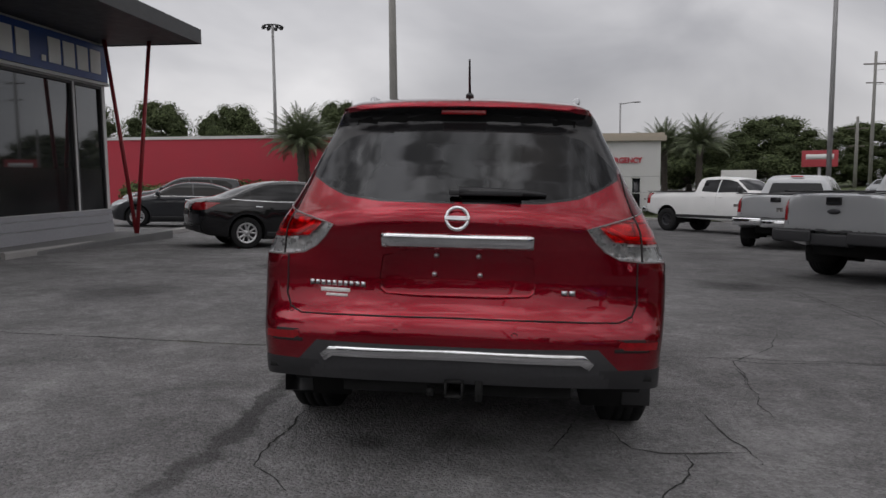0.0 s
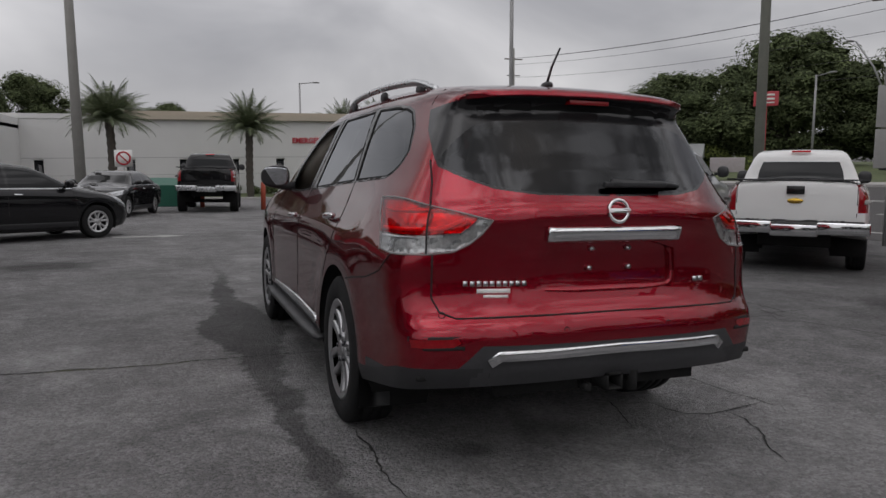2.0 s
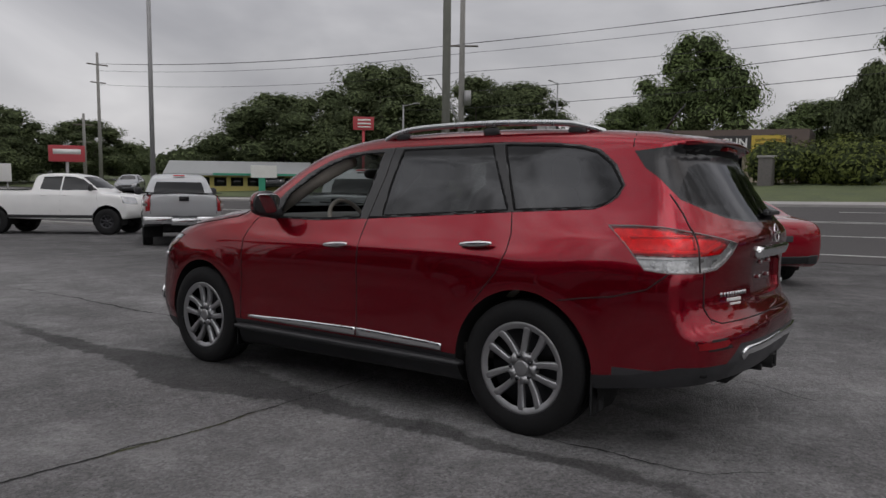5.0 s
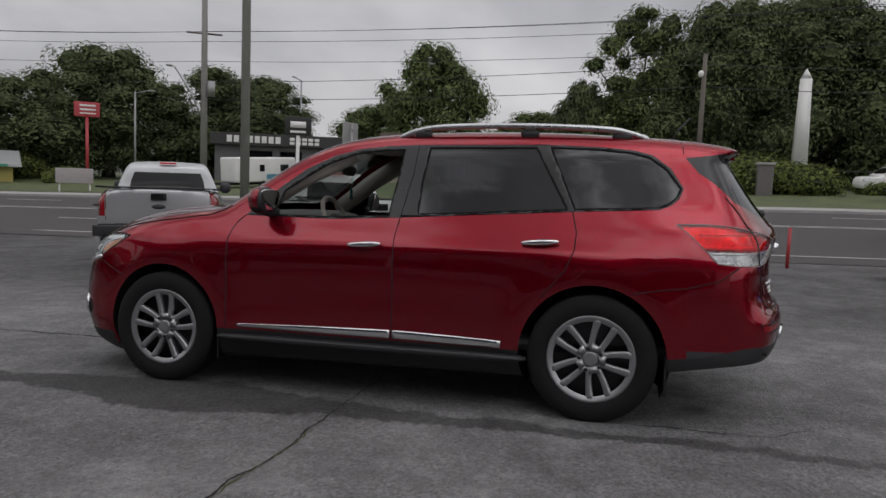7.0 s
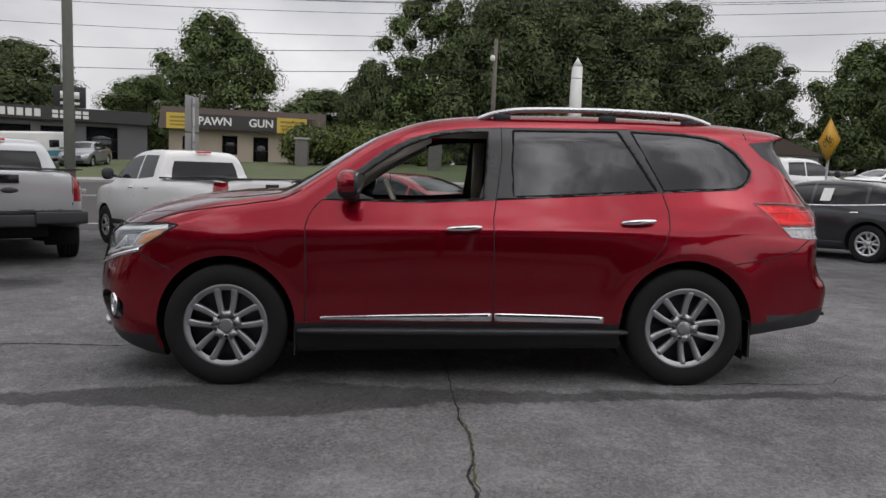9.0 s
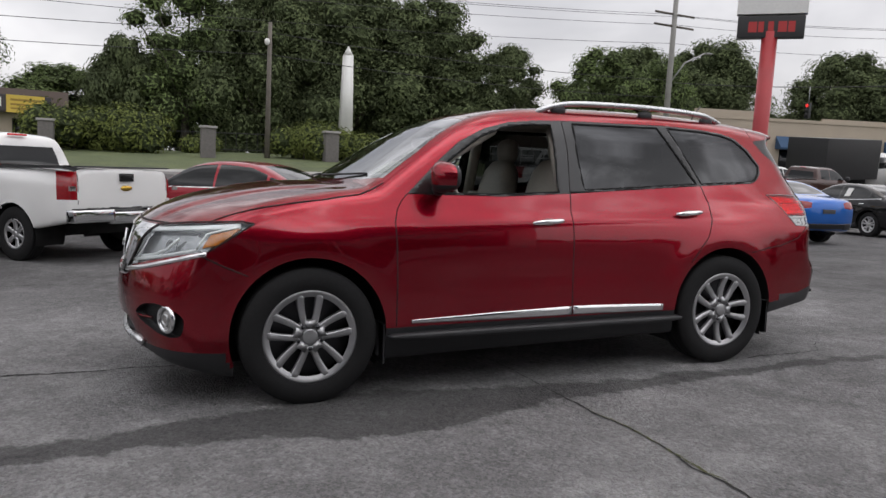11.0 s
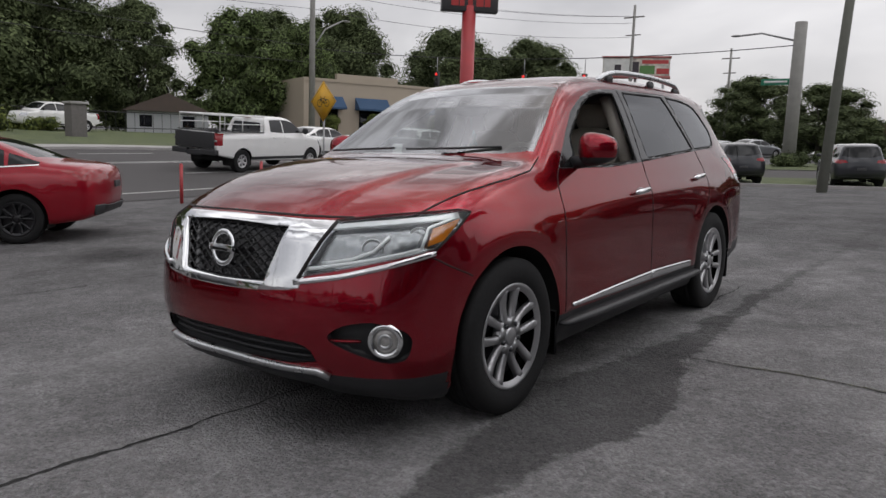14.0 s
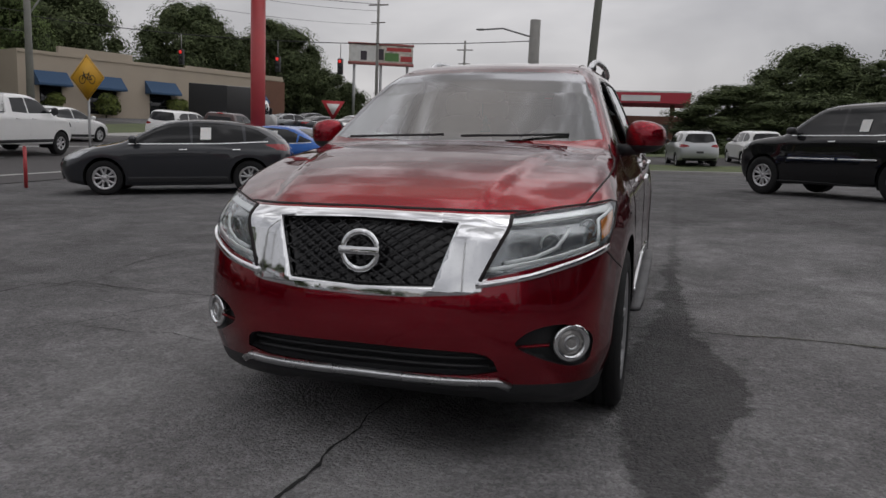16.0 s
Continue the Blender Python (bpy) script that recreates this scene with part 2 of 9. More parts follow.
def lathe(profile, seg=48, axis="x"):
    """Turns a profile of (along, radius) about an axis."""
    bm = bmesh.new()
    rings = []
    for h, r in profile:
        ring = []
        for k in range(seg):
            t = 2 * math.pi * k / seg
            c, s = r * math.cos(t), r * math.sin(t)
            ring.append(bm.verts.new((h, c, s) if axis == "x" else (c, s, h)))
        rings.append(ring)
    for a, b in zip(rings, rings[1:]):
        for k in range(seg):
            bm.faces.new((a[k], a[(k + 1) % seg], b[(k + 1) % seg], b[k]))
    bmesh.ops.recalc_face_normals(bm, faces=bm.faces)
    return bm


def prism(bm, outline, h0, h1, axis="z"):
    """An outline of (u, v) drawn out along an axis."""
    def at(u, v, h):
        return (u, v, h) if axis == "z" else (h, u, v) if axis == "x" else (u, h, v)
    lo = [bm.verts.new(at(u, v, h0)) for u, v in outline]
    hi = [bm.verts.new(at(u, v, h1)) for u, v in outline]
    n = len(outline)
    fs = [bm.faces.new(lo[::-1]), bm.faces.new(hi)]
    for k in range(n):
        fs.append(bm.faces.new((lo[k], lo[(k + 1) % n], hi[(k + 1) % n], hi[k])))
    bmesh.ops.recalc_face_normals(bm, faces=fs)
    return bm


def text_mesh(words, size, depth=0.004, font_bold=0.0):
    cu = bpy.data.curves.new("lettering", "FONT")
    cu.body, cu.size, cu.extrude, cu.align_x, cu.align_y = words, size, depth, "CENTER", "CENTER"
    cu.offset = font_bold
    ob = bpy.data.objects.new("lettering", cu)
    scene.collection.objects.link(ob)
    me = bpy.data.meshes.new_from_object(ob.evaluated_get(bpy.context.evaluated_depsgraph_get()))
    bpy.data.objects.remove(ob)
    bpy.data.curves.remove(cu)
    return me



# ---- implicit vehicle bodies ----
def poly_sdf(P, u, v):
    """Signed distance to a closed outline (negative inside)."""
    P = np.asarray(P, float)
    Q = np.roll(P, -1, 0)
    d2 = np.full(u.shape, 1e9)
    inside = np.zeros(u.shape, bool)
    for (a, b), (c, d) in zip(P, Q):
        ex, ey = c - a, d - b
        wx, wy = u - a, v - b
        t = np.clip((wx * ex + wy * ey) / (ex * ex + ey * ey + 1e-12), 0, 1)
        d2 = np.minimum(d2, (wx - ex * t) ** 2 + (wy - ey * t) ** 2)
        cross = (b > v) != (d > v)
        xi = a + (v - b) * ex / (ey if abs(ey) > 1e-9 else 1e-9)
        inside ^= cross & (u < xi)
    d = np.sqrt(d2)
    return np.where(inside, -d, d)


def chaikin(P, n=2):
    """Rounds the corners of an outline."""
    P = np.asarray(P, float)
    for _ in range(n):
        Q = np.roll(P, -1, 0)
        P = np.stack([0.75 * P + 0.25 * Q, 0.25 * P + 0.75 * Q], 1).reshape(-1, 2)
    return P


def smax(a, b, k):
    h = np.maximum(k - np.abs(a - b), 0) / k
    return np.maximum(a, b) + h * h * k * 0.25


def body_field(spec):
    """Field of a vehicle body: side outline, width by height, taper by length, plan curvature of the ends."""
    out = chaikin(spec["side"], 1)
    wz, wv = np.array(spec["width"]).T
    ty, tl, tu = np.array(spec["taper"]).T
    cy, cl, cu = np.array(spec["bow"]).T
    half, crown, k = spec["half"], spec.get("crown", 0.05), spec.get("round", 0.09)
    arches = spec.get("arches", ())
    z0, z1 = spec.get("split", (0.9, 1.2))

    def field(x, y, z):
        ax = np.abs(x)
        q = ax / half
        b = np.clip((z - z0) / (z1 - z0), 0, 1)
        b = b * b * (3 - 2 * b)
        yy = y + (np.interp(y, cy, cl) * (1 - b) + np.interp(y, cy, cu) * b) * q ** 3
        zz = z + crown * q * q
        for y0_, x0_, y1_, x1_, drop in spec.get("bonnet", ()):
            e = np.clip((ax - np.interp(y, (y0_, y1_), (x0_, x1_))) / 0.07 + 0.5, 0, 1)
            zz = zz + drop * e * e * (3 - 2 * e) * np.clip((y - y0_ + 0.05) / 0.25, 0, 1) * np.clip((y1_ - y) / 0.12, 0, 1)
        s = poly_sdf(out, yy, zz)
        w = np.interp(z, wz, wv) * (np.interp(y, ty, tl) * (1 - b) + np.interp(y, ty, tu) * b)
        for ay, az, ar in arches:
            r = np.hypot(y - ay, z - az)
            w = w + spec.get("flare", 0.009) * np.exp(-((r - ar - 0.03) / 0.10) ** 2)
        for wy, wzz, sy_, sz_, amp in spec.get("dents", ()):
            w = w + amp * np.exp(-((y - wy) / sy_) ** 2 - ((z - wzz) / sz_) ** 2)
        return smax(s, (ax - w) * 0.95, k)
    return field


def smooth_table(rows, n=60):
    """A table of (height, width, ...) refined along a Catmull-Rom spline."""
    R = np.array(rows, float)
    t = np.linspace(R[0, 0], R[-1, 0], n)
    m = np.gradient(R[:, 1:], R[:, 0], axis=0)
    i = np.clip(np.searchsorted(R[:, 0], t, "right") - 1, 0, len(R) - 2)
    h = (R[i + 1, 0] - R[i, 0])[:, None]
    s = ((t - R[i, 0])[:, None]) / h
    v = (2 * s ** 3 - 3 * s ** 2 + 1) * R[i, 1:] + (s ** 3 - 2 * s ** 2 + s) * h * m[i] + (3 * s ** 2 - 2 * s ** 3) * R[i + 1, 1:] + (s ** 3 - s ** 2) * h * m[i + 1]
    return np.column_stack([t, v])


SUV = dict(
    side=[(-0.80, 0.33), (-1.02, 0.37), (-1.10, 0.46), (-1.13, 0.60), (-1.12, 0.69), (-1.07, 0.745), (-1.045, 0.84), (-1.05, 1.0), (-1.09, 1.10),
          (-1.08, 1.16), (-1.03, 1.21), (-0.93, 1.34), (-0.83, 1.50), (-0.77, 1.585), (-0.85, 1.625), (-0.83, 1.66), (-0.55, 1.705), (0, 1.74),
          (0.5, 1.757), (1.0, 1.757), (1.4, 1.742), (1.66, 1.712), (1.86, 1.66), (2.07, 1.57), (2.42, 1.355), (2.6, 1.245), (2.68, 1.225), (2.88, 1.222),
          (3.1, 1.2), (3.3, 1.165), (3.5, 1.115), (3.66, 1.05), (3.76, 0.985), (3.81, 0.94), (3.84, 0.83), (3.87, 0.72), (3.885, 0.62), (3.885, 0.5),
          (3.85, 0.38), (3.80, 0.28), (3.6, 0.2), (3.3, 0.2), (2.5, 0.24), (0.4, 0.26), (-0.4, 0.3)],
    width=smooth_table([(0.1, 0.86), (0.3, 0.925), (0.4, 0.953), (0.5, 0.956), (0.65, 0.958), (0.8, 0.958), (0.93, 0.948), (1.03, 0.918), (1.12, 0.882),
                        (1.2, 0.847), (1.45, 0.735), (1.62, 0.65), (1.8, 0.52)]),
    taper=smooth_table([(-1.2, 0.86, 0.82), (-0.9, 0.945, 0.89), (-0.5, 0.985, 0.95), (0, 1, 0.985), (1, 1, 1), (2.4, 1, 0.985), (2.9, 0.995, 0.985), (3.25, 0.97, 0.965),
                        (3.55, 0.915, 0.91), (3.75, 0.85, 0.84), (3.95, 0.76, 0.74)]),
    bow=[(-1.2, -0.22, -0.38), (-0.4, -0.22, -0.38), (0.3, 0, 0), (0.8, 0, 0), (1.8, 0.15, 0.15), (2.6, 0.17, 0.17), (3.4, 0.40, 0.40), (4.0, 0.40, 0.40)],
    half=0.95, crown=0.05, round=0.07, arches=((0, 0.39, 0.44), (2.9, 0.39, 0.44)),
    flare=0.010, bonnet=((2.62, 0.63, 3.74, 0.44, 0.016),),
    dents=((1.45, 0.70, 1.0, 0.16, -0.007), (1.0, 0.99, 1.6, 0.05, 0.008), (-0.85, 1.62, 0.55, 0.21, -0.022), (-0.58, 1.13, 0.45, 0.12, 0.030), (-1.02, 0.45, 0.35, 0.22, -0.022)))


def field_mesh(F, lo, hi, h):
    """A quad mesh of the surface F = 0 (surface nets, then drawn onto the surface)."""
    ax = [np.arange(a, b + h, h) for a, b in zip(lo, hi)]
    X, Y, Z = np.meshgrid(*ax, indexing="ij")
    V = F(X.ravel(), Y.ravel(), Z.ravel()).reshape(X.shape)
    S = V < 0
    nx, ny, nz = S.shape
    c = S[:-1, :-1, :-1].astype(np.int8)
    tot = np.zeros_like(c)
    for i in (0, 1):
        for j in (0, 1):
            for k in (0, 1):
                tot += S[i:nx - 1 + i, j:ny - 1 + j, k:nz - 1 + k]
    active = (tot > 0) & (tot < 8)
    idx = -np.ones(active.shape, int)
    cells = np.argwhere(active)
    idx[active] = np.arange(len(cells))
    P = np.stack([ax[d][cells[:, d]] + h / 2 for d in range(3)], 1)
    e = 1e-3
    for _ in range(4):
        f0 = F(P[:, 0], P[:, 1], P[:, 2])
        g = np.stack([(F(P[:, 0] + e * (d == 0), P[:, 1] + e * (d == 1), P[:, 2] + e * (d == 2)) - f0) / e for d in range(3)], 1)
        st = (f0 / (np.sum(g * g, 1) + 1e-9))[:, None] * g
        P -= np.clip(st, -h * 0.6, h * 0.6)
    quads = []
    for d in range(3):
        a = [slice(1, -1)] * 3
        b = [slice(1, -1)] * 3
        a[d], b[d] = slice(0, -1), slice(1, None)
        A, B = S[tuple(a)], S[tuple(b)]
        for sgn, m in ((1, A & ~B), (-1, ~A & B)):
            q = np.argwhere(m)
            off = np.array([1, 1, 1])
            off[d] = 0
            q = q + off
            u, v = (d + 1) % 3, (d + 2) % 3
            eu, ev = np.eye(3, dtype=int)[u], np.eye(3, dtype=int)[v]
            cs = [q - eu - ev, q - ev, q, q - eu]
            ids = np.stack([idx[tuple(k.T)] for k in cs], 1)
            quads.append(ids if sgn > 0 else ids[:, ::-1])
    Q = np.concatenate(quads)
    Q = Q[(Q >= 0).all(1)]
    bm = bmesh.new()
    vs = [bm.verts.new(p) for p in P.tolist()]
    for q in Q.tolist():
        try:
            bm.faces.new([vs[i] for i in q])
        except ValueError:
            pass
    bm.normal_update()
    return bm


def plan_axes(n):
    """The two picture axes of an outline drawn along n."""
    n = Vector(n).normalized()
    up = Vector((0, 0, 1)) if abs(n.z) < 0.9 else Vector((0, 1, 0))
    u = up.cross(n).normalized()
    return u, n.cross(u).normalized(), n


def carve(bm, pts, n, facing=0.05, near=None):
    """Cuts the region of bm inside the outline pts, seen along n, out of bm, and returns it as a bmesh of its own."""
    u, v, n = plan_axes(n)
    P = [(Vector(p).dot(u), Vector(p).dot(v)) for p in pts]
    a0, a1 = min(p[0] for p in P), max(p[0] for p in P)
    b0, b1 = min(p[1] for p in P), max(p[1] for p in P)
    dmin = min(Vector(p).dot(n) for p in pts) - 0.25 if near is None else near

    def uv(co):
        return co.dot(u), co.dot(v)
    cand = []
    for f in bm.faces:
        if f.normal.dot(n) < facing:
            continue
        ps = [(*uv(q.co), q.co.dot(n)) for q in f.verts]
        if max(p[0] for p in ps) < a0 or min(p[0] for p in ps) > a1 or max(p[1] for p in ps) < b0 or min(p[1] for p in ps) > b1 or max(p[2] for p in ps) < dmin:
            continue
        cand.append(f)
    cand = set(cand)
    for (pa, pb), (qa, qb) in zip(P, P[1:] + P[:1]):
        ea, eb = qa - pa, qb - pb
        ln = math.hypot(ea, eb)
        if ln < 1e-5:
            continue
        pad = 0.004
        x0, x1, y0, y1 = min(pa, qa) - pad, max(pa, qa) + pad, min(pb, qb) - pad, max(pb, qb) + pad
        sel = []
        for f in cand:
            ps = [uv(q.co) for q in f.verts]
            if max(p[0] for p in ps) < x0 or min(p[0] for p in ps) > x1 or max(p[1] for p in ps) < y0 or min(p[1] for p in ps) > y1:
                continue
            ds = [(p[0] - pa) * eb - (p[1] - pb) * ea for p in ps]
            if min(ds) < -1e-7 and max(ds) > 1e-7:
                sel.append(f)
        if not sel:
            continue
        cand -= set(sel)
        poly = [f for f in sel if len(f.verts) > 3]
        if poly:
            sel = [f for f in sel if len(f.verts) == 3]
            got = bmesh.ops.triangulate(bm, faces=poly)["faces"]
            sel += [f for f in got if f.is_valid]
        geom = sel + list({e for f in sel for e in f.edges}) + list({q for f in sel for q in f.verts})
        r = bmesh.ops.bisect_plane(bm, geom=geom, dist=1e-6, plane_co=u * pa + v * pb, plane_no=(u * eb - v * ea).normalized())
        for g in r["geom"]:
            if isinstance(g, bmesh.types.BMFace) and g.is_valid:
                cand.add(g)
        for f in sel:
            if f.is_valid:
                cand.add(f)
        for g in r["geom_cut"]:
            if isinstance(g, bmesh.types.BMEdge):
                cand.update(f for f in g.link_faces)
    inside = []
    for f in cand:
        if not f.is_valid:
            continue
        cx, cy = uv(f.calc_center_median())
        k = False
        for (pa, pb), (qa, qb) in zip(P, P[1:] + P[:1]):
            if (pb > cy) != (qb > cy) and cx < pa + (cy - pb) * (qa - pa) / (qb - pb):
                k = not k
        if k:
            inside.append(f)
    out = bmesh.new()
    table = {}
    for f in inside:
        vs = []
        for q in f.verts:
            if q not in table:
                table[q] = out.verts.new(q.co)
            vs.append(table[q])
        try:
            out.faces.new(vs)
        except ValueError:
            pass
    bmesh.ops.delete(bm, geom=inside, context="FACES")
    out.normal_update()
    return out


def moved(bm, d):
    bmesh.ops.translate(bm, verts=bm.verts, vec=d)
    return bm


def copy_bm(bm):
    return bm.copy()


def rim_depth(bm, n, depth):
    """Gives an open sheet a returned edge of some depth along -n."""
    n = Vector(n).normalized()
    es = [e for e in bm.edges if len(e.link_faces) == 1]
    r = bmesh.ops.extrude_edge_only(bm, edges=es)
    vs = [g for g in r["geom"] if isinstance(g, bmesh.types.BMVert)]
    bmesh.ops.translate(bm, verts=vs, vec=-n * depth)
    return bm


def on_body(F, pts, n, reach=2.6):
    """The points where lines along -n, through pts, first meet the body, and its normals there."""
    n = np.array(Vector(n).normalized())
    pts = np.asarray(pts, float)
    base = pts - (pts @ n)[:, None] * n
    s = np.linspace(4.2, -1.6, 2400)
    out = []
    for b in base:
        q = b + s[:, None] * n
        v = F(q[:, 0], q[:, 1], q[:, 2])
        i = int(np.argmax(v < 0))
        if v[i] >= 0:
            i = int(np.argmin(v))
        out.append(q[i])
    P = np.array(out)
    e = 2e-3
    f0 = F(P[:, 0], P[:, 1], P[:, 2])
    g = np.stack([F(P[:, 0] + e * (d == 0), P[:, 1] + e * (d == 1), P[:, 2] + e * (d == 2)) - f0 for d in range(3)], 1)
    g /= np.linalg.norm(g, axis=1)[:, None] + 1e-12
    return P, g


def dense(pts, step=0.03):
    out = []
    pts = [np.array(p, float) for p in pts]
    for a, b in zip(pts, pts[1:]):
        k = max(1, int(np.linalg.norm(b - a) / step))
        out += [a + (b - a) * i / k for i in range(k)]
    return out + [pts[-1]]


def spline(pts, n=8):
    """Catmull-Rom through points."""
    p = [np.array(q, float) for q in pts]
    p = [2 * p[0] - p[1]] + p + [2 * p[-1] - p[-2]]
    out = []
    for i in range(1, len(p) - 2):
        for k in range(n):
            t = k / n
            out.append(0.5 * (2 * p[i] + (p[i + 1] - p[i - 1]) * t + (2 * p[i - 1] - 5 * p[i] + 4 * p[i + 1] - p[i + 2]) * t * t + (3 * p[i] - p[i - 1] - 3 * p[i + 1] + p[i + 2]) * t ** 3))
    return out + [p[-2]]


def strip(bm, F, pts, n, width, proud, step=0.03, taper=None):
    """A moulding or gap line laid along the body: width across, proud of the surface."""
    pts = dense(pts, step)
    P, g = on_body(F, pts, n)
    rows = []
    for i in range(len(P)):
        d = P[min(i + 1, len(P) - 1)] - P[max(i - 1, 0)]
        d /= np.linalg.norm(d) + 1e-9
        s = np.cross(d, g[i])
        s /= np.linalg.norm(s) + 1e-9
        w = (width if taper is None else width * np.interp(i / (len(P) - 1), *zip(*taper))) / 2
        rows.append([bm.verts.new(P[i] + s * a * w + g[i] * h) for a, h in ((-1, -0.004), (-1, proud * 0.7), (-0.75, proud), (0.75, proud), (1, proud * 0.7), (1, -0.004))])
    for a, b in zip(rows, rows[1:]):
        for k in range(5):
            bm.faces.new((a[k], b[k], b[k + 1], a[k + 1]))
    bm.faces.new(rows[0])
    bm.faces.new(rows[-1][::-1])
    bmesh.ops.recalc_face_normals(bm, faces=bm.faces)
    return bm



# ---- wheels ----
def tyre_mesh(r, w, rim_r):
    h = w / 2
    prof = [(-h * 0.86, rim_r - 0.005), (-h * 0.97, rim_r + 0.02), (-h, rim_r + (r - rim_r) * 0.5), (-h * 0.96, r - 0.028), (-h * 0.86, r - 0.008),
            (-h * 0.8, r), (-h * 0.45, r + 0.003), (-h * 0.42, r - 0.009), (-h * 0.38, r - 0.009), (-h * 0.35, r + 0.003), (-0.006, r + 0.004), (-0.004, r - 0.008)]
    prof = prof + [(-a, b) for a, b in prof[::-1]]
    return lathe(prof, 56)


def barrel_mesh(rim_r, w):
    h = w / 2
    prof = [(-h * 0.80, rim_r - 0.035), (-h * 0.9, rim_r - 0.014), (-h * 0.93, rim_r - 0.004), (-h * 0.90, rim_r + 0.004), (-h * 0.80, rim_r - 0.005)]
    return lathe(prof, 56)


def spokes_mesh(rim_r, pairs, split, w, root=0.055, wide=0.034, dish=0.02, inner=0.17, web=0.0):
    """Cast spokes in pairs that part towards the rim, with hub and bolts; outer side towards -x."""
    bm = bmesh.new()
    for k in range(pairs):
        for sg in ((-1, 1) if split else (0,)):
            a = 2 * math.pi * k / pairs
            a0, a1 = a + sg * inner, a + sg * split
            pts = []
            for i in range(7):
                t = i / 6
                rr = root + (rim_r - 0.012 - root) * t
                aa = a0 + (a1 - a0) * t ** 0.8
                pts.append((rr, aa, t))
            rows = []
            for rr, aa, t in pts:
                hw = wide / 2 * (0.85 + 0.35 * t * t)
                x0 = -w * 0.40 + dish * (1 - (2 * t - 1) ** 2) * 0.5 - 0.01 * t
                c, s = math.cos(aa), math.sin(aa)
                rows.append([bm.verts.new((x, c * rr - s * o, s * rr + c * o)) for x, o in ((x0 + 0.03, -hw), (x0 + 0.006, -hw), (x0, -hw * 0.6), (x0, hw * 0.6), (x0 + 0.006, hw), (x0 + 0.03, hw))])
            for p, q in zip(rows, rows[1:]):
                for j in range(5):
                    bm.faces.new((p[j], q[j], q[j + 1], p[j + 1]))
            bm.faces.new(rows[0])
            bm.faces.new(rows[-1][::-1])
        if web:
            # rounded web that joins the two spokes of a pair near the hub
            a = 2 * math.pi * k / pairs
            prism(bm, [(math.cos(a + t) * q, math.sin(a + t) * q) for q, t in ((0.05, -0.40), (web + 0.012, -0.33), (web + 0.004, -0.14), (web, 0.0), (web + 0.004, 0.14), (web + 0.012, 0.33), (0.05, 0.40))], -w * 0.40 - 0.001, -w * 0.40 + 0.03, "x")
    bmesh.ops.recalc_face_normals(bm, faces=bm.faces)
    return bm


def hub_mesh(w, r=0.075):
    x = -w * 0.40
    return lathe([(x + 0.05, r), (x + 0.012, r), (x + 0.008, r * 0.9), (x + 0.008, r * 0.52), (x + 0.007, r * 0.5), (x - 0.004, r * 0.47), (x - 0.006, r * 0.42), (x - 0.006, 0.0005)], 32)


def nuts_mesh(w, n=5, rad=0.057):
    out = []
    for k in range(n):
        a = 2 * math.pi * (k + 0.5) / n
        bm = bmesh.new()
        out.append(bm)
        tube(bm, [(-w * 0.40 + 0.01, math.cos(a) * rad, math.sin(a) * rad), (-w * 0.40 - 0.008, math.cos(a) * rad, math.sin(a) * rad)], 0.011, 8)
    return out


WHEELS = {}


def wheel_set(key, r, w, rim_r, pairs, split, rim_mat, wide=0.034, inner=0.17, nuts=0, hub=0.075, web=0.0):
    if key not in WHEELS:
        disc = lathe([(-w * 0.05, rim_r - 0.02), (-w * 0.05, 0.06)], 40)
        WHEELS[key] = [("tyre", finish(tyre_mesh(r, w, rim_r), "tyre", RUBBER), "black rubber tyre"), ("rim", finish(barrel_mesh(rim_r, w), "rim", rim_mat), ""),
                       ("spokes", finish(spokes_mesh(rim_r, pairs, split, w, wide=wide, inner=inner, web=web), "spokes", rim_mat), ""), ("hub_cap", finish(hub_mesh(w, hub), "hub_cap", rim_mat), ""),
                       ("brake_disc", finish(disc, "brake_disc", DARK_ALLOY), "")]
        for bm_ in nuts_mesh(w, nuts, hub * 0.76):
            WHEELS[key].append(("wheel_nut", finish(bm_, "wheel_nut", DARK_ALLOY), ""))
    return WHEELS[key]


def add_wheel(parent, x, y, z, key, turn=0.0, spin=0.0, steer=0.0):
    meshes = WHEELS[key]
    wh = new("wheel")
    wh.parent = parent
    wh.empty_display_size = 0.1
    wh.matrix_basis = Matrix.Translation((x, y, z)) @ Matrix.Rotation(radians(steer + (180 if x > 0 else 0)), 4, "Z") @ Matrix.Rotation(radians(spin), 4, "X")
    for nm, me, lb in meshes:
        o = new(nm, me)
        o.parent = wh
        if lb:
            o["label"] = lb
    return wh


def mirrored(pts, s):
    """Outline of the left side, or of the right one for s = 1."""
    return [(p[0] * -s, *p[1:]) for p in pts] if s > 0 else [tuple(p) for p in pts]


def side_pts(s, yz):
    return [(s, y, z) for y, z in yz]


def rnd(pts, n=2):
    """Rounded outline of 3D points."""
    P = np.asarray(pts, float)
    for _ in range(n):
        Q = np.roll(P, -1, 0)
        P = np.stack([0.78 * P + 0.22 * Q, 0.22 * P + 0.78 * Q], 1).reshape(-1, P.shape[1])
    return [tuple(p) for p in P.tolist()]


def ball(bm, c, r, seg=20):
    v = bmesh.ops.create_uvsphere(bm, u_segments=seg, v_segments=seg // 2, radius=1.0)["verts"]
    for q in v:
        q.co = Vector((c[0] + q.co.x * r[0], c[1] + q.co.y * r[1], c[2] + q.co.z * r[2]))
    return v


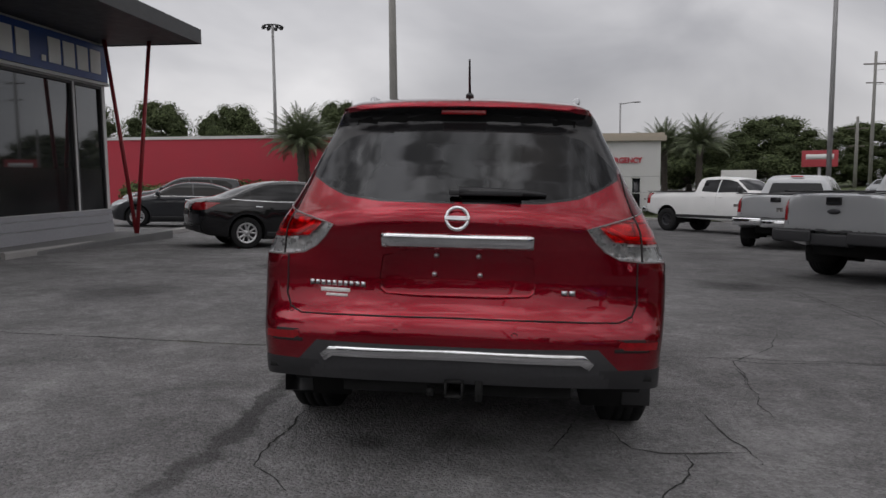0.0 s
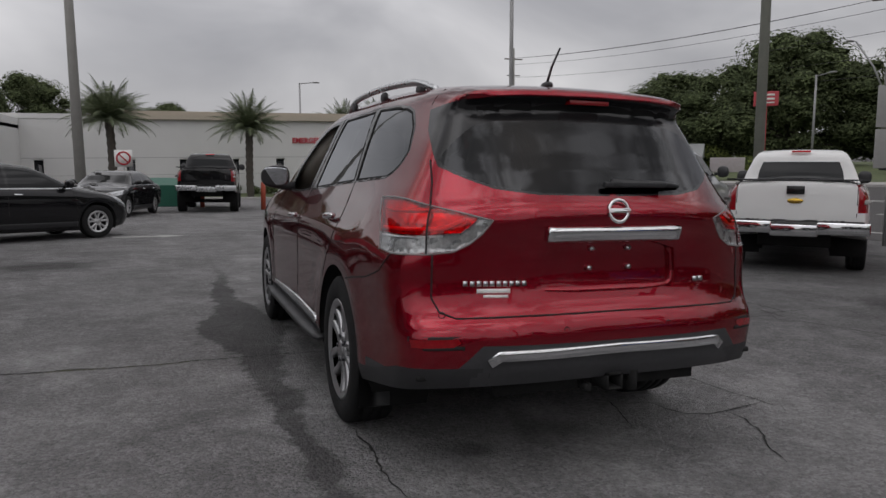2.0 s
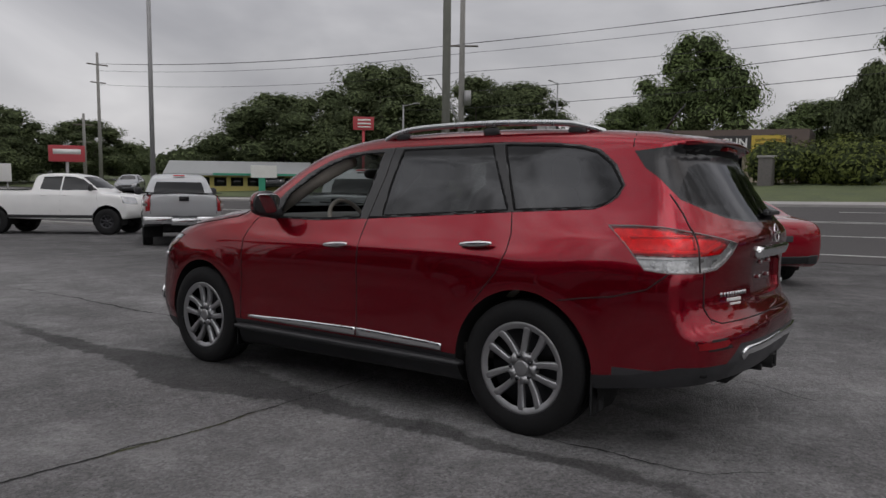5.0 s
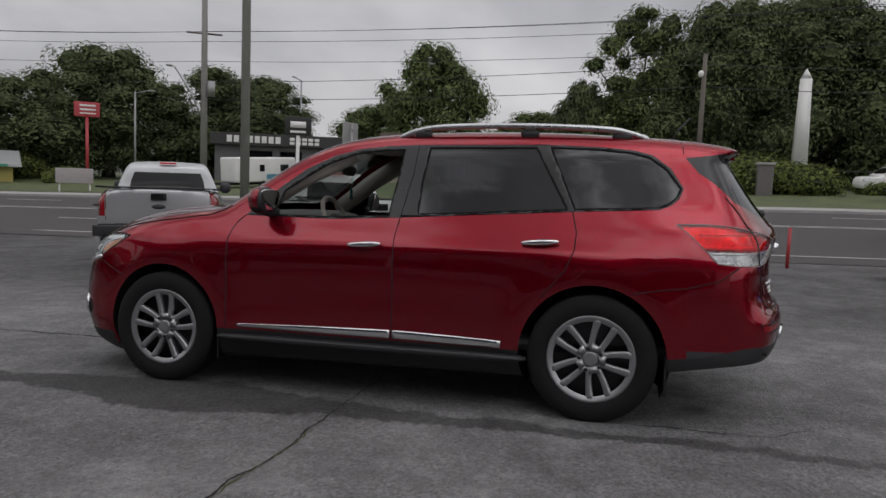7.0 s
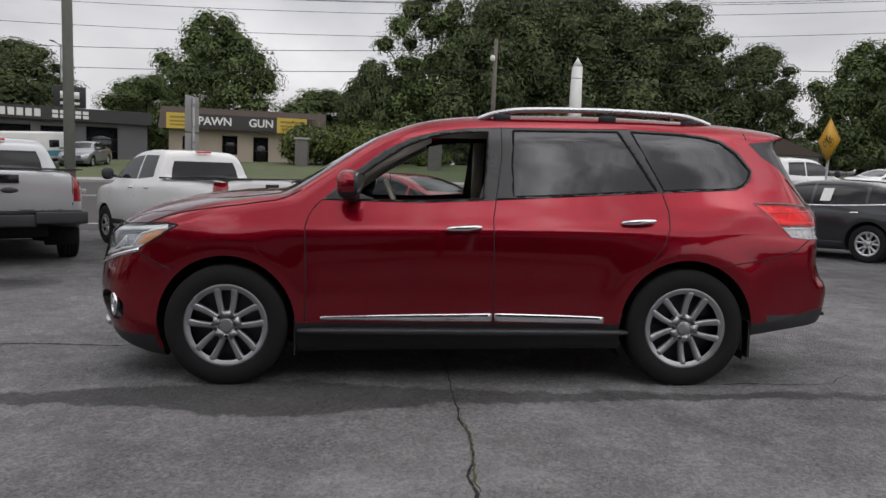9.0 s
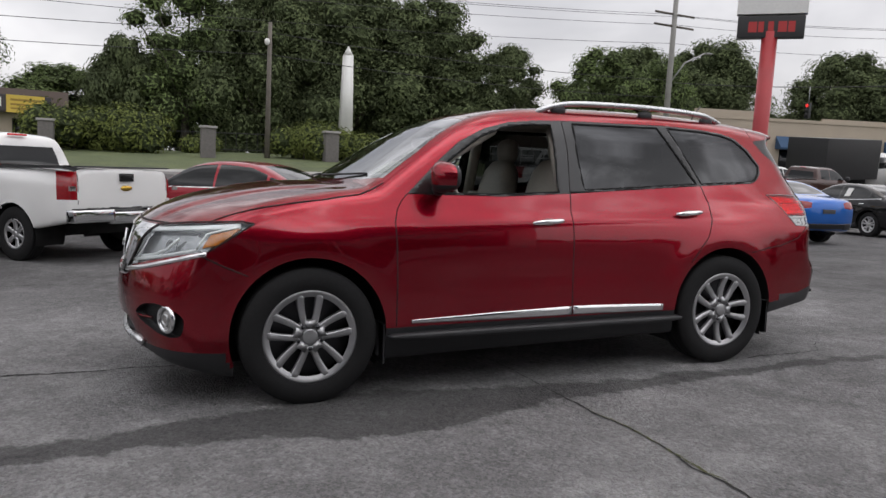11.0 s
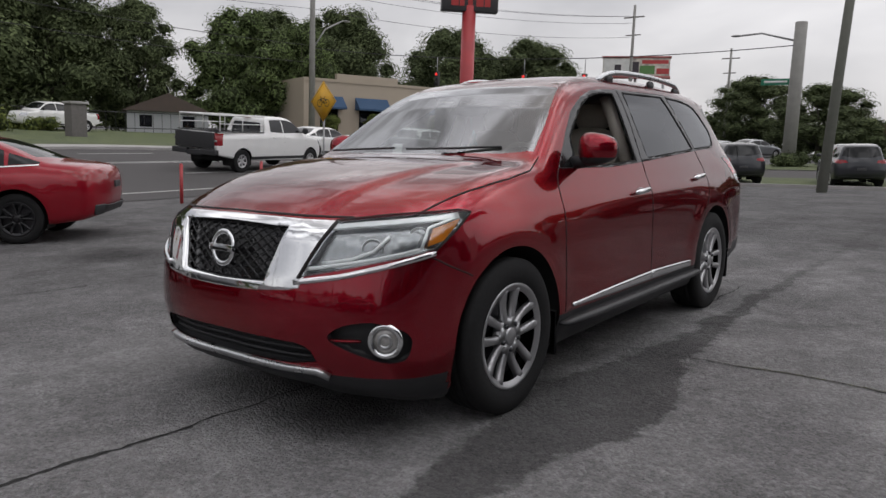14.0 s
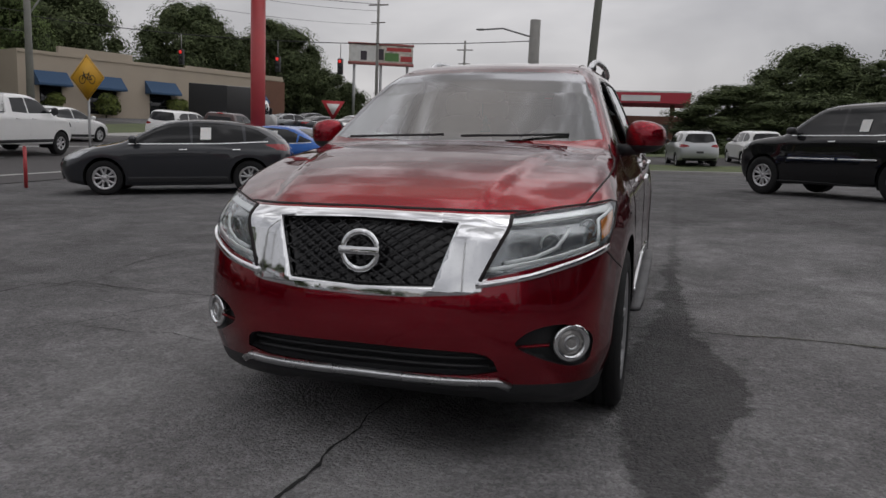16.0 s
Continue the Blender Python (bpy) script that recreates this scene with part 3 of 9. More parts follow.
def pillow(bm, c, r, p=3.0, seg=20):
    """A rounded block (superellipsoid)."""
    v = bmesh.ops.create_uvsphere(bm, u_segments=seg, v_segments=seg // 2, radius=1.0)["verts"]
    for q in v:
        k = (abs(q.co.x) ** p + abs(q.co.y) ** p + abs(q.co.z) ** p) ** (-1 / p)
        q.co = Vector((c[0] + q.co.x * k * r[0], c[1] + q.co.y * k * r[1], c[2] + q.co.z * k * r[2]))
    return v


def ring_bm(bm, c, n, R, r, seg=28, s2=10, squash=1.0):
    n = Vector(n).normalized()
    u, v, _ = plan_axes(n)
    rows = []
    for i in range(seg):
        t = 2 * math.pi * i / seg
        d = u * math.cos(t) + v * math.sin(t)
        rows.append([bm.verts.new(Vector(c) + d * (R + r * math.cos(a)) + n * (r * squash * math.sin(a))) for a in [2 * math.pi * j / s2 for j in range(s2)]])
    for i in range(seg):
        p, q = rows[i], rows[(i + 1) % seg]
        for j in range(s2):
            bm.faces.new((p[j], q[j], q[(j + 1) % s2], p[(j + 1) % s2]))
    bmesh.ops.recalc_face_normals(bm, faces=bm.faces)
    return bm


def badge(parent, c, n, R, name="badge"):
    """A round ring crossed by a bar."""
    bm = bmesh.new()
    ring_bm(bm, c, n, R, R * 0.17, squash=0.6)
    b = part(name, bm, CHROME, parent, "chrome ring emblem with a cross bar")
    u, v, n = plan_axes(n)
    bm = bmesh.new()
    vs = box(bm, -R * 1.15, R * 1.15, -R * 0.2, R * 0.2, -0.003, R * 0.22, bevel=0.002)
    m = Matrix((u, v, n)).transposed().to_4x4()
    bm.transform(Matrix.Translation(c) @ m)
    part("emblem_bar", bm, CHROME, b)
    return b


# ---- the red sport utility vehicle ----
LOT_TILT = Matrix(((0.99968, 0, 0.0254), (-0.0006, 0.99969, 0.025), (-0.0254, -0.025, 0.99936))).to_4x4()


def build_suv():
    F = body_field(SUV)
    car = thing("sport_utility_vehicle", "metallic dark red SUV with chrome trim, driver window open", "car", LOT_TILT.copy())
    bm = field_mesh(F, (-1.12, -1.25, 0.1), (1.12, 4.05, 1.9), 0.0235)
    G = {}
    dlo = [(2.32, 1.16), (2.094, 1.361), (1.941, 1.48), (1.751, 1.572), (1.57, 1.62), (1.387, 1.64), (1.174, 1.649), (0.343, 1.654), (-0.01, 1.638), (-0.20, 1.618), (-0.31, 1.588),
           (-0.419, 1.505), (-0.492, 1.39), (-0.468, 1.325), (-0.42, 1.285), (-0.35, 1.258), (0.156, 1.234), (0.708, 1.202), (1.246, 1.171), (1.7, 1.15)]
    win_f = [(2.12, 1.166), (2.065, 1.331), (1.959, 1.408), (1.789, 1.517), (1.626, 1.581), (1.49, 1.607), (1.352, 1.617), (1.256, 1.618), (1.274, 1.418), (1.30, 1.182), (1.7, 1.163)]
    win_r = [(1.09, 1.63), (0.395, 1.634), (0.175, 1.248), (0.709, 1.217), (1.109, 1.196), (1.109, 1.405)]
    win_q = [(0.306, 1.635), (-0.01, 1.622), (-0.19, 1.602), (-0.295, 1.573), (-0.395, 1.50), (-0.476, 1.387), (-0.452, 1.33), (-0.41, 1.295), (-0.345, 1.269), (0.13, 1.25)]
    for s, sd in ((-1, "L"), (1, "R")):
        n = (s, 0, 0)
        # wheel arches
        for ay in (0.0, 2.9):
            ring = [(s, ay + 0.430 * math.cos(t), 0.384 + 0.430 * math.sin(t)) for t in np.linspace(-0.35, math.pi + 0.35, 44)]
            ring += [(s, ay - 0.40, 0.05), (s, ay + 0.40, 0.05)]
            carve(bm, ring, n, facing=-0.2, near=0.55).free()
        d = carve(bm, side_pts(s, dlo), n, facing=0.0, near=0.4)
        G["win_f" + sd] = carve(d, side_pts(s, win_f), n, near=0.4)
        G["win_r" + sd] = carve(d, side_pts(s, win_r), n, near=0.4)
        G["win_q" + sd] = carve(d, side_pts(s, win_q), n, near=0.4)
        G["dlo" + sd] = d
        # lower sill and bumper corners in black
        G["sill" + sd] = carve(bm, side_pts(s, [(0.36, 0.40), (2.54, 0.40), (2.54, 0.1), (0.36, 0.1)]), n, facing=-0.5, near=0.5)
        G["rcorner" + sd] = carve(bm, side_pts(s, [(-0.40, 0.405), (-0.62, 0.43), (-0.86, 0.495), (-1.25, 0.52), (-1.25, 0.1), (-0.40, 0.1)]), n, facing=0.25, near=0.3)
        # lamps
        hp = [(-0.552, 3.655, 0.970), (-0.72, 3.52, 0.990), (-0.912, 3.284, 1.004), (-0.945, 3.235, 0.992), (-0.93, 3.32, 0.93), (-0.905, 3.443, 0.852), (-0.72, 3.65, 0.80),
              (-0.455, 3.79, 0.742), (-0.475, 3.76, 0.80), (-0.506, 3.71, 0.885)]
        G["head" + sd] = carve(bm, mirrored(hp, s), (s * 0.6, 0.8, 0))
        fp = rnd([(-0.57, 3.77, 0.495), (-0.643, 3.732, 0.556), (-0.77, 3.657, 0.572), (-0.875, 3.549, 0.51), (-0.868, 3.577, 0.40), (-0.79, 3.6, 0.385), (-0.70, 3.675, 0.42)], 2)
        G["fog" + sd] = carve(bm, mirrored(fp, s), (s * 0.5, 0.85, 0))
        tp = [(-0.859, -0.478, 1.176), (-0.84, -0.62, 1.178), (-0.82, -0.743, 1.172), (-0.76, -0.88, 1.148), (-0.64, -0.95, 1.122), (-0.53, -1.0, 1.097), (-0.56, -0.98, 1.05), (-0.605, -0.954, 1.005),
              (-0.66, -0.921, 0.972), (-0.751, -0.866, 0.960), (-0.88, -0.777, 0.957), (-0.931, -0.706, 0.967), (-0.92, -0.66, 1.01), (-0.90, -0.60, 1.07)]
        G["tail" + sd] = carve(bm, mirrored(tp, s), (s * 0.6, -0.8, 0))
        G["clear" + sd] = carve(G["tail" + sd], mirrored([(-0.96, -0.60, 1.034), (-0.757, -0.87, 1.034), (-0.64, -0.94, 1.045), (-0.60, -0.97, 1.085), (-0.57, -0.98, 1.12), (-0.4, -1.05, 1.16),
                                                          (-0.4, -1.05, 0.9), (-1.0, -0.6, 0.9)], s), (s * 0.6, -0.8, 0))
        rp = [(-0.842, -0.884, 0.618), (-0.668, -0.979, 0.628), (-0.655, -0.98, 0.612), (-0.686, -0.972, 0.594), (-0.836, -0.89, 0.586)]
        G["refl" + sd] = carve(bm, mirrored(rp, s), (s * 0.4, -0.9, 0))
    glass = [(0.0, 1.515), (0.3, 1.514), (0.44, 1.512), (0.535, 1.487), (0.605, 1.43), (0.66, 1.375), (0.682, 1.34), (0.672, 1.312), (0.6, 1.268), (0.49, 1.229), (0.32, 1.207)]
    G["rear_glass"] = carve(bm, [(x, -1, z) for x, z in glass] + [(0, -1, 1.204)] + [(-x, -1, z) for x, z in glass[:0:-1]], (0, -1, 0), near=0.4)
    for s, sd in ((-1, "L"), (1, "R")):
        gt = [(0.0, -0.84, 1.625), (-0.31, -0.827, 1.626), (-0.446, -0.795, 1.618), (-0.575, -0.718, 1.602), (-0.635, -0.515, 1.574), (-0.682, -0.616, 1.48), (-0.702, -0.735, 1.372), (-0.694, -0.78, 1.312), (-0.6, -0.86, 1.262), (-0.49, -0.9, 1.222), (-0.32, -0.95, 1.20), (0.0, -1.0, 1.196)]
        G["gate" + sd] = carve(bm, mirrored(gt, s), (s * 0.35, -0.93, 0), facing=-0.75, near=0.30)
    plate = rnd([(-0.315, -1, 1.01), (0.315, -1, 1.01), (0.34, -1, 0.83), (0.30, -1, 0.795), (-0.30, -1, 0.795), (-0.34, -1, 0.83)], 1)
    G["plate"] = carve(bm, plate, (0, -1, 0))
    G["rear_trim"] = carve(bm, [(x, -1, z) for x, z in ((-1.1, 0.455), (-0.72, 0.475), (-0.60, 0.60), (0.60, 0.60), (0.72, 0.475), (1.1, 0.455), (1.1, 0.1), (-1.1, 0.1))], (0, -1, 0), near=0.55)
    ws = [(-0.77, 2.43, 1.232), (-0.62, 2.53, 1.236), (-0.3, 2.62, 1.243), (0, 2.64, 1.245), (0.3, 2.62, 1.243), (0.62, 2.53, 1.236), (0.77, 2.43, 1.232),
          (0.705, 2.2, 1.40), (0.59, 1.87, 1.612), (0.53, 1.86, 1.632), (0.3, 1.885, 1.652), (0, 1.89, 1.658), (-0.3, 1.885, 1.652), (-0.53, 1.86, 1.632), (-0.59, 1.87, 1.612), (-0.705, 2.2, 1.40)]
    G["windscreen"] = carve(bm, ws, (0, 0.55, 0.83))
    grille = [(-0.375, 3.75, 0.945), (0, 3.8, 0.957), (0.375, 3.75, 0.945), (0.30, 3.83, 0.712), (0, 3.85, 0.702), (-0.30, 3.83, 0.712)]
    G["grille"] = carve(bm, grille, (0, 1, 0))
    sur = [(-0.61, 3.7, 0.970), (-0.3, 3.7, 0.981), (0, 3.7, 0.984), (0.3, 3.7, 0.981), (0.61, 3.7, 0.970), (0.55, 3.7, 0.88), (0.478, 3.8, 0.70), (0.43, 3.8, 0.688), (0.2, 3.8, 0.672), (0, 3.8, 0.668),
           (-0.2, 3.8, 0.672), (-0.43, 3.8, 0.688), (-0.478, 3.8, 0.70), (-0.55, 3.7, 0.88)]
    G["surround"] = carve(bm, sur, (0, 1, 0))
    G["intake"] = carve(bm, rnd([(-0.52, 3.7, 0.45), (-0.44, 3.8, 0.473), (0, 3.8, 0.478), (0.44, 3.8, 0.473), (0.52, 3.7, 0.45), (0.545, 3.7, 0.37), (0, 3.7, 0.362), (-0.545, 3.7, 0.37)], 1), (0, 1, 0))
    G["chin"] = carve(bm, [(-1.1, 3.5, 0.05), (1.1, 3.5, 0.05), (1.1, 3.5, 0.285), (0.8, 3.5, 0.315), (0.55, 3.5, 0.33), (0, 3.5, 0.338), (-0.55, 3.5, 0.33), (-0.8, 3.5, 0.315), (-1.1, 3.5, 0.285)], (0, 1, 0), facing=0.1, near=3.2)
    G["under"] = carve(bm, [(-1.1, -1.3, 0), (1.1, -1.3, 0), (1.1, 4, 0), (-1.1, 4, 0)], (0, 0, -1), facing=0.75, near=-0.5)
    for piece in (bm, G["rear_trim"], G["rcornerL"], G["rcornerR"], G["under"]):
        bmesh.ops.bisect_plane(piece, geom=list(piece.verts) + list(piece.edges) + list(piece.faces), plane_co=(0, -0.45, 0.335), plane_no=Vector((0, -0.10, -0.65)).normalized(), clear_outer=True)
    part("rear_floor", boxes((-0.84, 0.84, -0.97, -0.30, 0.45, 0.47)), WELL, car)
    body = part("body", bm, RED, car, "metallic dark red painted body shell")
    part("underbody", G["under"], WELL, car)
    part("front_valance", G["chin"], PLASTIC, car, "black plastic lower valance")
    part("rear_valance", G["rear_trim"], GREY_PLASTIC, car, "dark grey plastic bumper insert")
    # front
    part("grille_surround", rim_depth(G["surround"], (0, 1, 0), 0.04), CHROME, car, "chrome grille surround")
    back = part("grille", moved(G["grille"], (0, -0.055, 0)), GLOSS_BLACK, car, "black honeycomb grille")
    mesh = bmesh.new()
    for sg in (-1, 1):
        for i in range(-13, 14):
            pts = []
            for t in np.linspace(-0.45, 0.45, 40):
                x, z = t, 0.83 + sg * (t - i * 0.066) * 0.62
                lim = 0.30 + (z - 0.712) / 0.233 * 0.075
                if 0.708 < z < 0.952 and abs(x) < lim:
                    pts.append((x, 3.8, z))
            if len(pts) > 1:
                P, g = on_body(F, pts, (0, 1, 0))
                tube(mesh, [p - np.array((0, 0.028, 0)) for p in P], 0.0042, 5)
    part("grille_mesh", mesh, GLOSS_BLACK, back)
    part("intake", moved(rim_depth(G["intake"], (0, -1, 0), 0.05), (0, -0.06, 0)), PLASTIC, car, "black lower intake")
    for z in (0.40, 0.435):
        P, g = on_body(F, dense([(-0.5, 3.8, z), (0.5, 3.8, z)], 0.05), (0, 1, 0))
        part("intake_bar", tube(bmesh.new(), [p - np.array((0, 0.035, 0)) for p in P], 0.008, 6), PLASTIC, car)
    lip = strip(bmesh.new(), F, [(-0.575, 3.7, 0.322), (-0.53, 3.7, 0.346), (0, 3.8, 0.352), (0.53, 3.7, 0.346), (0.575, 3.7, 0.322)], (0, 1, 0), 0.03, 0.022)
    part("bumper_lip", lip, SATIN, car, "satin silver bumper lip")
    part("bonnet_front_gap", strip(bmesh.new(), F, [(-0.60, 3.7, 0.983), (-0.3, 3.7, 0.991), (0, 3.7, 0.994), (0.3, 3.7, 0.991), (0.60, 3.7, 0.983)], (0, 1, 0), 0.012, 0.003), SEAM, car)
    P, g = on_body(F, [(0, 3.8, 0.832)], (0, 1, 0))
    badge(car, Vector(P[0]) - Vector((0, 0.0, 0)), (0, 1, 0.12), 0.073)
    for s, sd in ((-1, "L"), (1, "R")):
        n = Vector((s * 0.6, 0.8, 0))
        inner = copy_bm(G["head" + sd])
        lamp = part("headlamp", moved(rim_depth(inner, -n, 0.05), -n * 0.055), REFLECTOR, car, "clear headlamp with silver reflectors")
        part("lens", G["head" + sd], LENS, lamp)
        cells = bmesh.new()
        for (x, y, z, r) in ((-0.66, 3.55, 0.855, 0.052), (-0.80, 3.42, 0.905, 0.045)):
            P, g = on_body(F, [(x * -s if s > 0 else x, y, z)], n)
            ring_bm(cells, Vector(P[0]) - n * 0.055, n, r * 0.8, 0.004)
        part("projector", cells, SATIN, lamp)
        drl = strip(bmesh.new(), F, mirrored([(-0.55, 3.75, 0.80), (-0.66, 3.69, 0.818), (-0.73, 3.63, 0.85), (-0.765, 3.57, 0.91)], s), n, 0.014, 0.006)
        part("light_guide", moved(drl, -n * 0.022), LAMP_SILVER, lamp)
        am = carve(bmesh_from(F, mirrored([(-0.885, 3.50, 0.84), (-0.925, 3.24, 0.99)], s), n), mirrored([(-0.885, 3.470, 0.866), (-0.879, 3.427, 0.936), (-0.921, 3.29, 0.972), (-0.924, 3.335, 0.935), (-0.915, 3.40, 0.885)], s), n)
        part("indicator", moved(am, -n * 0.010), AMBER, lamp, "amber indicator lens")
        part("lamp_top_band", moved(strip(bmesh.new(), F, mirrored([(-0.52, 3.68, 0.945), (-0.72, 3.53, 0.962), (-0.86, 3.38, 0.975), (-0.91, 3.29, 0.982)], s), n, 0.030, 0.004), -n * 0.014), LAMP_SILVER, lamp)
        part("lamp_low_band", moved(strip(bmesh.new(), F, mirrored([(-0.49, 3.79, 0.776), (-0.72, 3.64, 0.815), (-0.87, 3.49, 0.855)], s), n, 0.016, 0.004), -n * 0.012), LAMP_SILVER, lamp)
        part("indicator_rim", moved(strip(bmesh.new(), F, mirrored([(-0.872, 3.49, 0.862), (-0.866, 3.44, 0.94), (-0.915, 3.30, 0.978)], s), n, 0.012, 0.004), -n * 0.008), LAMP_SILVER, lamp)
        part("lamp_trim", strip(bmesh.new(), F, mirrored([(-0.44, 3.8, 0.722), (-0.62, 3.7, 0.752), (-0.78, 3.6, 0.792), (-0.908, 3.45, 0.838)], s), n, 0.024, 0.012), CHROME, car, "chrome strip under the headlamp")
        edge = strip(bmesh.new(), F, mirrored([(-0.54, 3.65, 0.972), (-0.72, 3.52, 0.994), (-0.905, 3.284, 1.008), (-0.94, 3.238, 0.996), (-0.93, 3.32, 0.93), (-0.908, 3.443, 0.848)], s), n, 0.008, 0.004)
        part("lamp_edge", edge, SEAM, car)
        part("lamp_inner_edge", strip(bmesh.new(), F, mirrored([(-0.555, 3.66, 0.971), (-0.508, 3.71, 0.885), (-0.477, 3.76, 0.80), (-0.452, 3.79, 0.738)], s), n, 0.014, 0.006), SEAM, car)
        nf = Vector((s * 0.5, 0.85, 0)).normalized()
        pocket = part("fog_lamp_pocket", moved(rim_depth(G["fog" + sd], -nf, 0.05), -nf * 0.05), PLASTIC, car)
        P, g = on_body(F, mirrored([(-0.795, 3.64, 0.485)], s), nf)
        c = Vector(P[0]) - nf * 0.012
        fog = bmesh.new()
        ring_bm(fog, c, nf, 0.064, 0.013)
        fg = part("fog_lamp", fog, CHROME, car, "round fog lamp in a chrome ring")
        fb = bmesh.new()
        ball(fb, (0, 0, 0), (0.058, 0.058, 0.02), 16)
        fb.transform(Matrix.Translation(c - nf * 0.012) @ Matrix((*plan_axes(nf)[:2], nf)).transposed().to_4x4())
        part("lens", fb, CLEAR_LENS, fg)
        fb = bmesh.new()
        ring_bm(fb, c + nf * 0.006, nf, 0.026, 0.006)
        part("bulb_shield", fb, SATIN, fg)
        part("fog_trim", strip(bmesh.new(), F, mirrored([(-0.60, 3.76, 0.487), (-0.72, 3.7, 0.487)], s), nf, 0.012, -0.012), RED, car)
        # tail lamps
        nt = Vector((s * 0.6, -0.8, 0))
        for key_, nm_, cell_, lens_, lb_ in (("tail", "tail_lamp", LAMP_CELL, RED_GLASS, "red tail lamp over bright cells"), ("clear", "reversing_lamp", LAMP_GREY, LENS, "clear ribbed reversing lamp")):
            cells_ = copy_bm(G[key_ + sd])
            tl = part(nm_, moved(rim_depth(cells_, -nt, 0.018), -nt * 0.02), cell_, car, lb_)
            part("lens", G[key_ + sd], lens_, tl)
        part("reflector", moved(G["refl" + sd], (s * 0.001, -0.002, 0)), RED_LENS_D, car, "red bumper reflector")
        part("reflector_slot", strip(bmesh.new(), F, mirrored([(-0.85, -0.884, 0.603), (-0.64, -0.98, 0.612)], s), (s * 0.4, -0.9, 0), 0.055, 0.0012), SEAM, car)
        te = strip(bmesh.new(), F, mirrored([(-0.859, -0.478, 1.178), (-0.84, -0.62, 1.181), (-0.82, -0.743, 1.175), (-0.76, -0.88, 1.151), (-0.64, -0.95, 1.125), (-0.527, -1.0, 1.097), (-0.56, -0.98, 1.047), (-0.605, -0.954, 1.001),
                                            (-0.66, -0.921, 0.968), (-0.751, -0.866, 0.956), (-0.88, -0.777, 0.953), (-0.934, -0.706, 0.964), (-0.90, -0.6, 1.07), (-0.859, -0.478, 1.178)], s), nt, 0.006, 0.003)
        part("tail_lamp_edge", te, mat("lamp_rim", (0.20, 0.19, 0.19), 0.3, vary=0.15), car)
        part("lamp_light_bar", moved(strip(bmesh.new(), F, mirrored([(-0.885, -0.6, 1.05), (-0.80, -0.83, 1.055), (-0.70, -0.9, 1.06), (-0.63, -0.95, 1.10)], s), nt, 0.016, 0.003), -nt * 0.014), LAMP_SILVER, car)
        for dz_, w_ in ((-0.03, 0.010), (0.075, 0.008)):
            part("lamp_rib", moved(strip(bmesh.new(), F, mirrored([(-0.885, -0.62, 1.05 + dz_), (-0.80, -0.83, 1.055 + dz_), (-0.70, -0.9, 1.06 + dz_)], s), nt, w_, 0.003), -nt * 0.012), LAMP_SILVER, car)
        part("lamp_split", strip(bmesh.new(), F, mirrored([(-0.757, -0.87, 1.152), (-0.757, -0.87, 0.958)], s), nt, 0.007, 0.003), SEAM, car)
        # glass and black window surround
        sn = (s, 0, 0)
        part("window_surround", rim_depth(G["dlo" + sd], sn, 0.012), PILLAR, car, "black window surround and pillars")
        for w_ in (win_f, win_r, win_q):
            part("window_seal", strip(bmesh.new(), F, [(s, y, z) for y, z in w_ + w_[:1]], sn, 0.013, 0.0015), SEAL, car, "black rubber window seal")
        if s > 0:
            part("window", G["win_f" + sd], CLEAR_GLASS, car, "clear front door glass")
        else:
            G["win_f" + sd].free()
        part("window", moved(G["win_r" + sd], (-s * 0.005, 0, 0)), TINT_GLASS, car, "dark privacy glass")
        part("window", moved(G["win_q" + sd], (-s * 0.005, 0, 0)), TINT_GLASS, car, "dark privacy glass")
        part("sill", G["sill" + sd], PLASTIC, car, "black plastic sill")
        part("rear_bumper_corner", G["rcorner" + sd], PLASTIC, car)
        gaps = [[(2.32, 1.16), (2.36, 1.12), (2.392, 1.071), (2.413, 1.0), (2.405, 0.7), (2.411, 0.41)], [(1.171, 1.645), (1.174, 1.463), (1.218, 1.186), (1.24, 1.058), (1.235, 0.7), (1.235, 0.41)],
                [(0.142, 1.234), (0.112, 1.115), (0.117, 1.014), (0.164, 0.896), (0.308, 0.72)], [(-0.225, 0.776), (-0.36, 0.80), (-0.521, 0.82), (-0.70, 0.87), (-0.80, 0.95)], [(3.468, 0.83), (3.343, 0.769), (3.229, 0.72)], [(-0.475, 1.672), (-0.482, 1.635), (-0.488, 1.598)]]
        for gl in gaps:
            part("panel_gap", strip(bmesh.new(), F, [(s, y, z) for y, z in gl], sn, 0.0065, 0.003, step=0.02), SEAM, car)
        for gl in (mirrored([(-0.8, 2.45, 1.215), (-0.86, 2.6, 1.18), (-0.88, 2.823, 1.155), (-0.87, 3.055, 1.112), (-0.83, 3.3, 1.045), (-0.80, 3.42, 1.00)], s),):
            part("bonnet_gap", strip(bmesh.new(), F, gl, (s * 0.5, 0, 0.86), 0.008, 0.0045, step=0.02), SEAM, car)
        for gl in (mirrored([(-0.757, -0.87, 1.15), (-0.74, -0.87, 1.24), (-0.722, -0.8, 1.34)], s), mirrored([(-0.757, -0.87, 0.957), (-0.76, -0.87, 0.78), (-0.735, -0.9, 0.725), (-0.68, -0.95, 0.703), (-0.4, -1.05, 0.712), (0.0, -1.1, 0.716)], s)):
            part("tailgate_gap", strip(bmesh.new(), F, gl, (s * 0.2, -1, 0), 0.007, 0.004, step=0.025), SEAM, car)
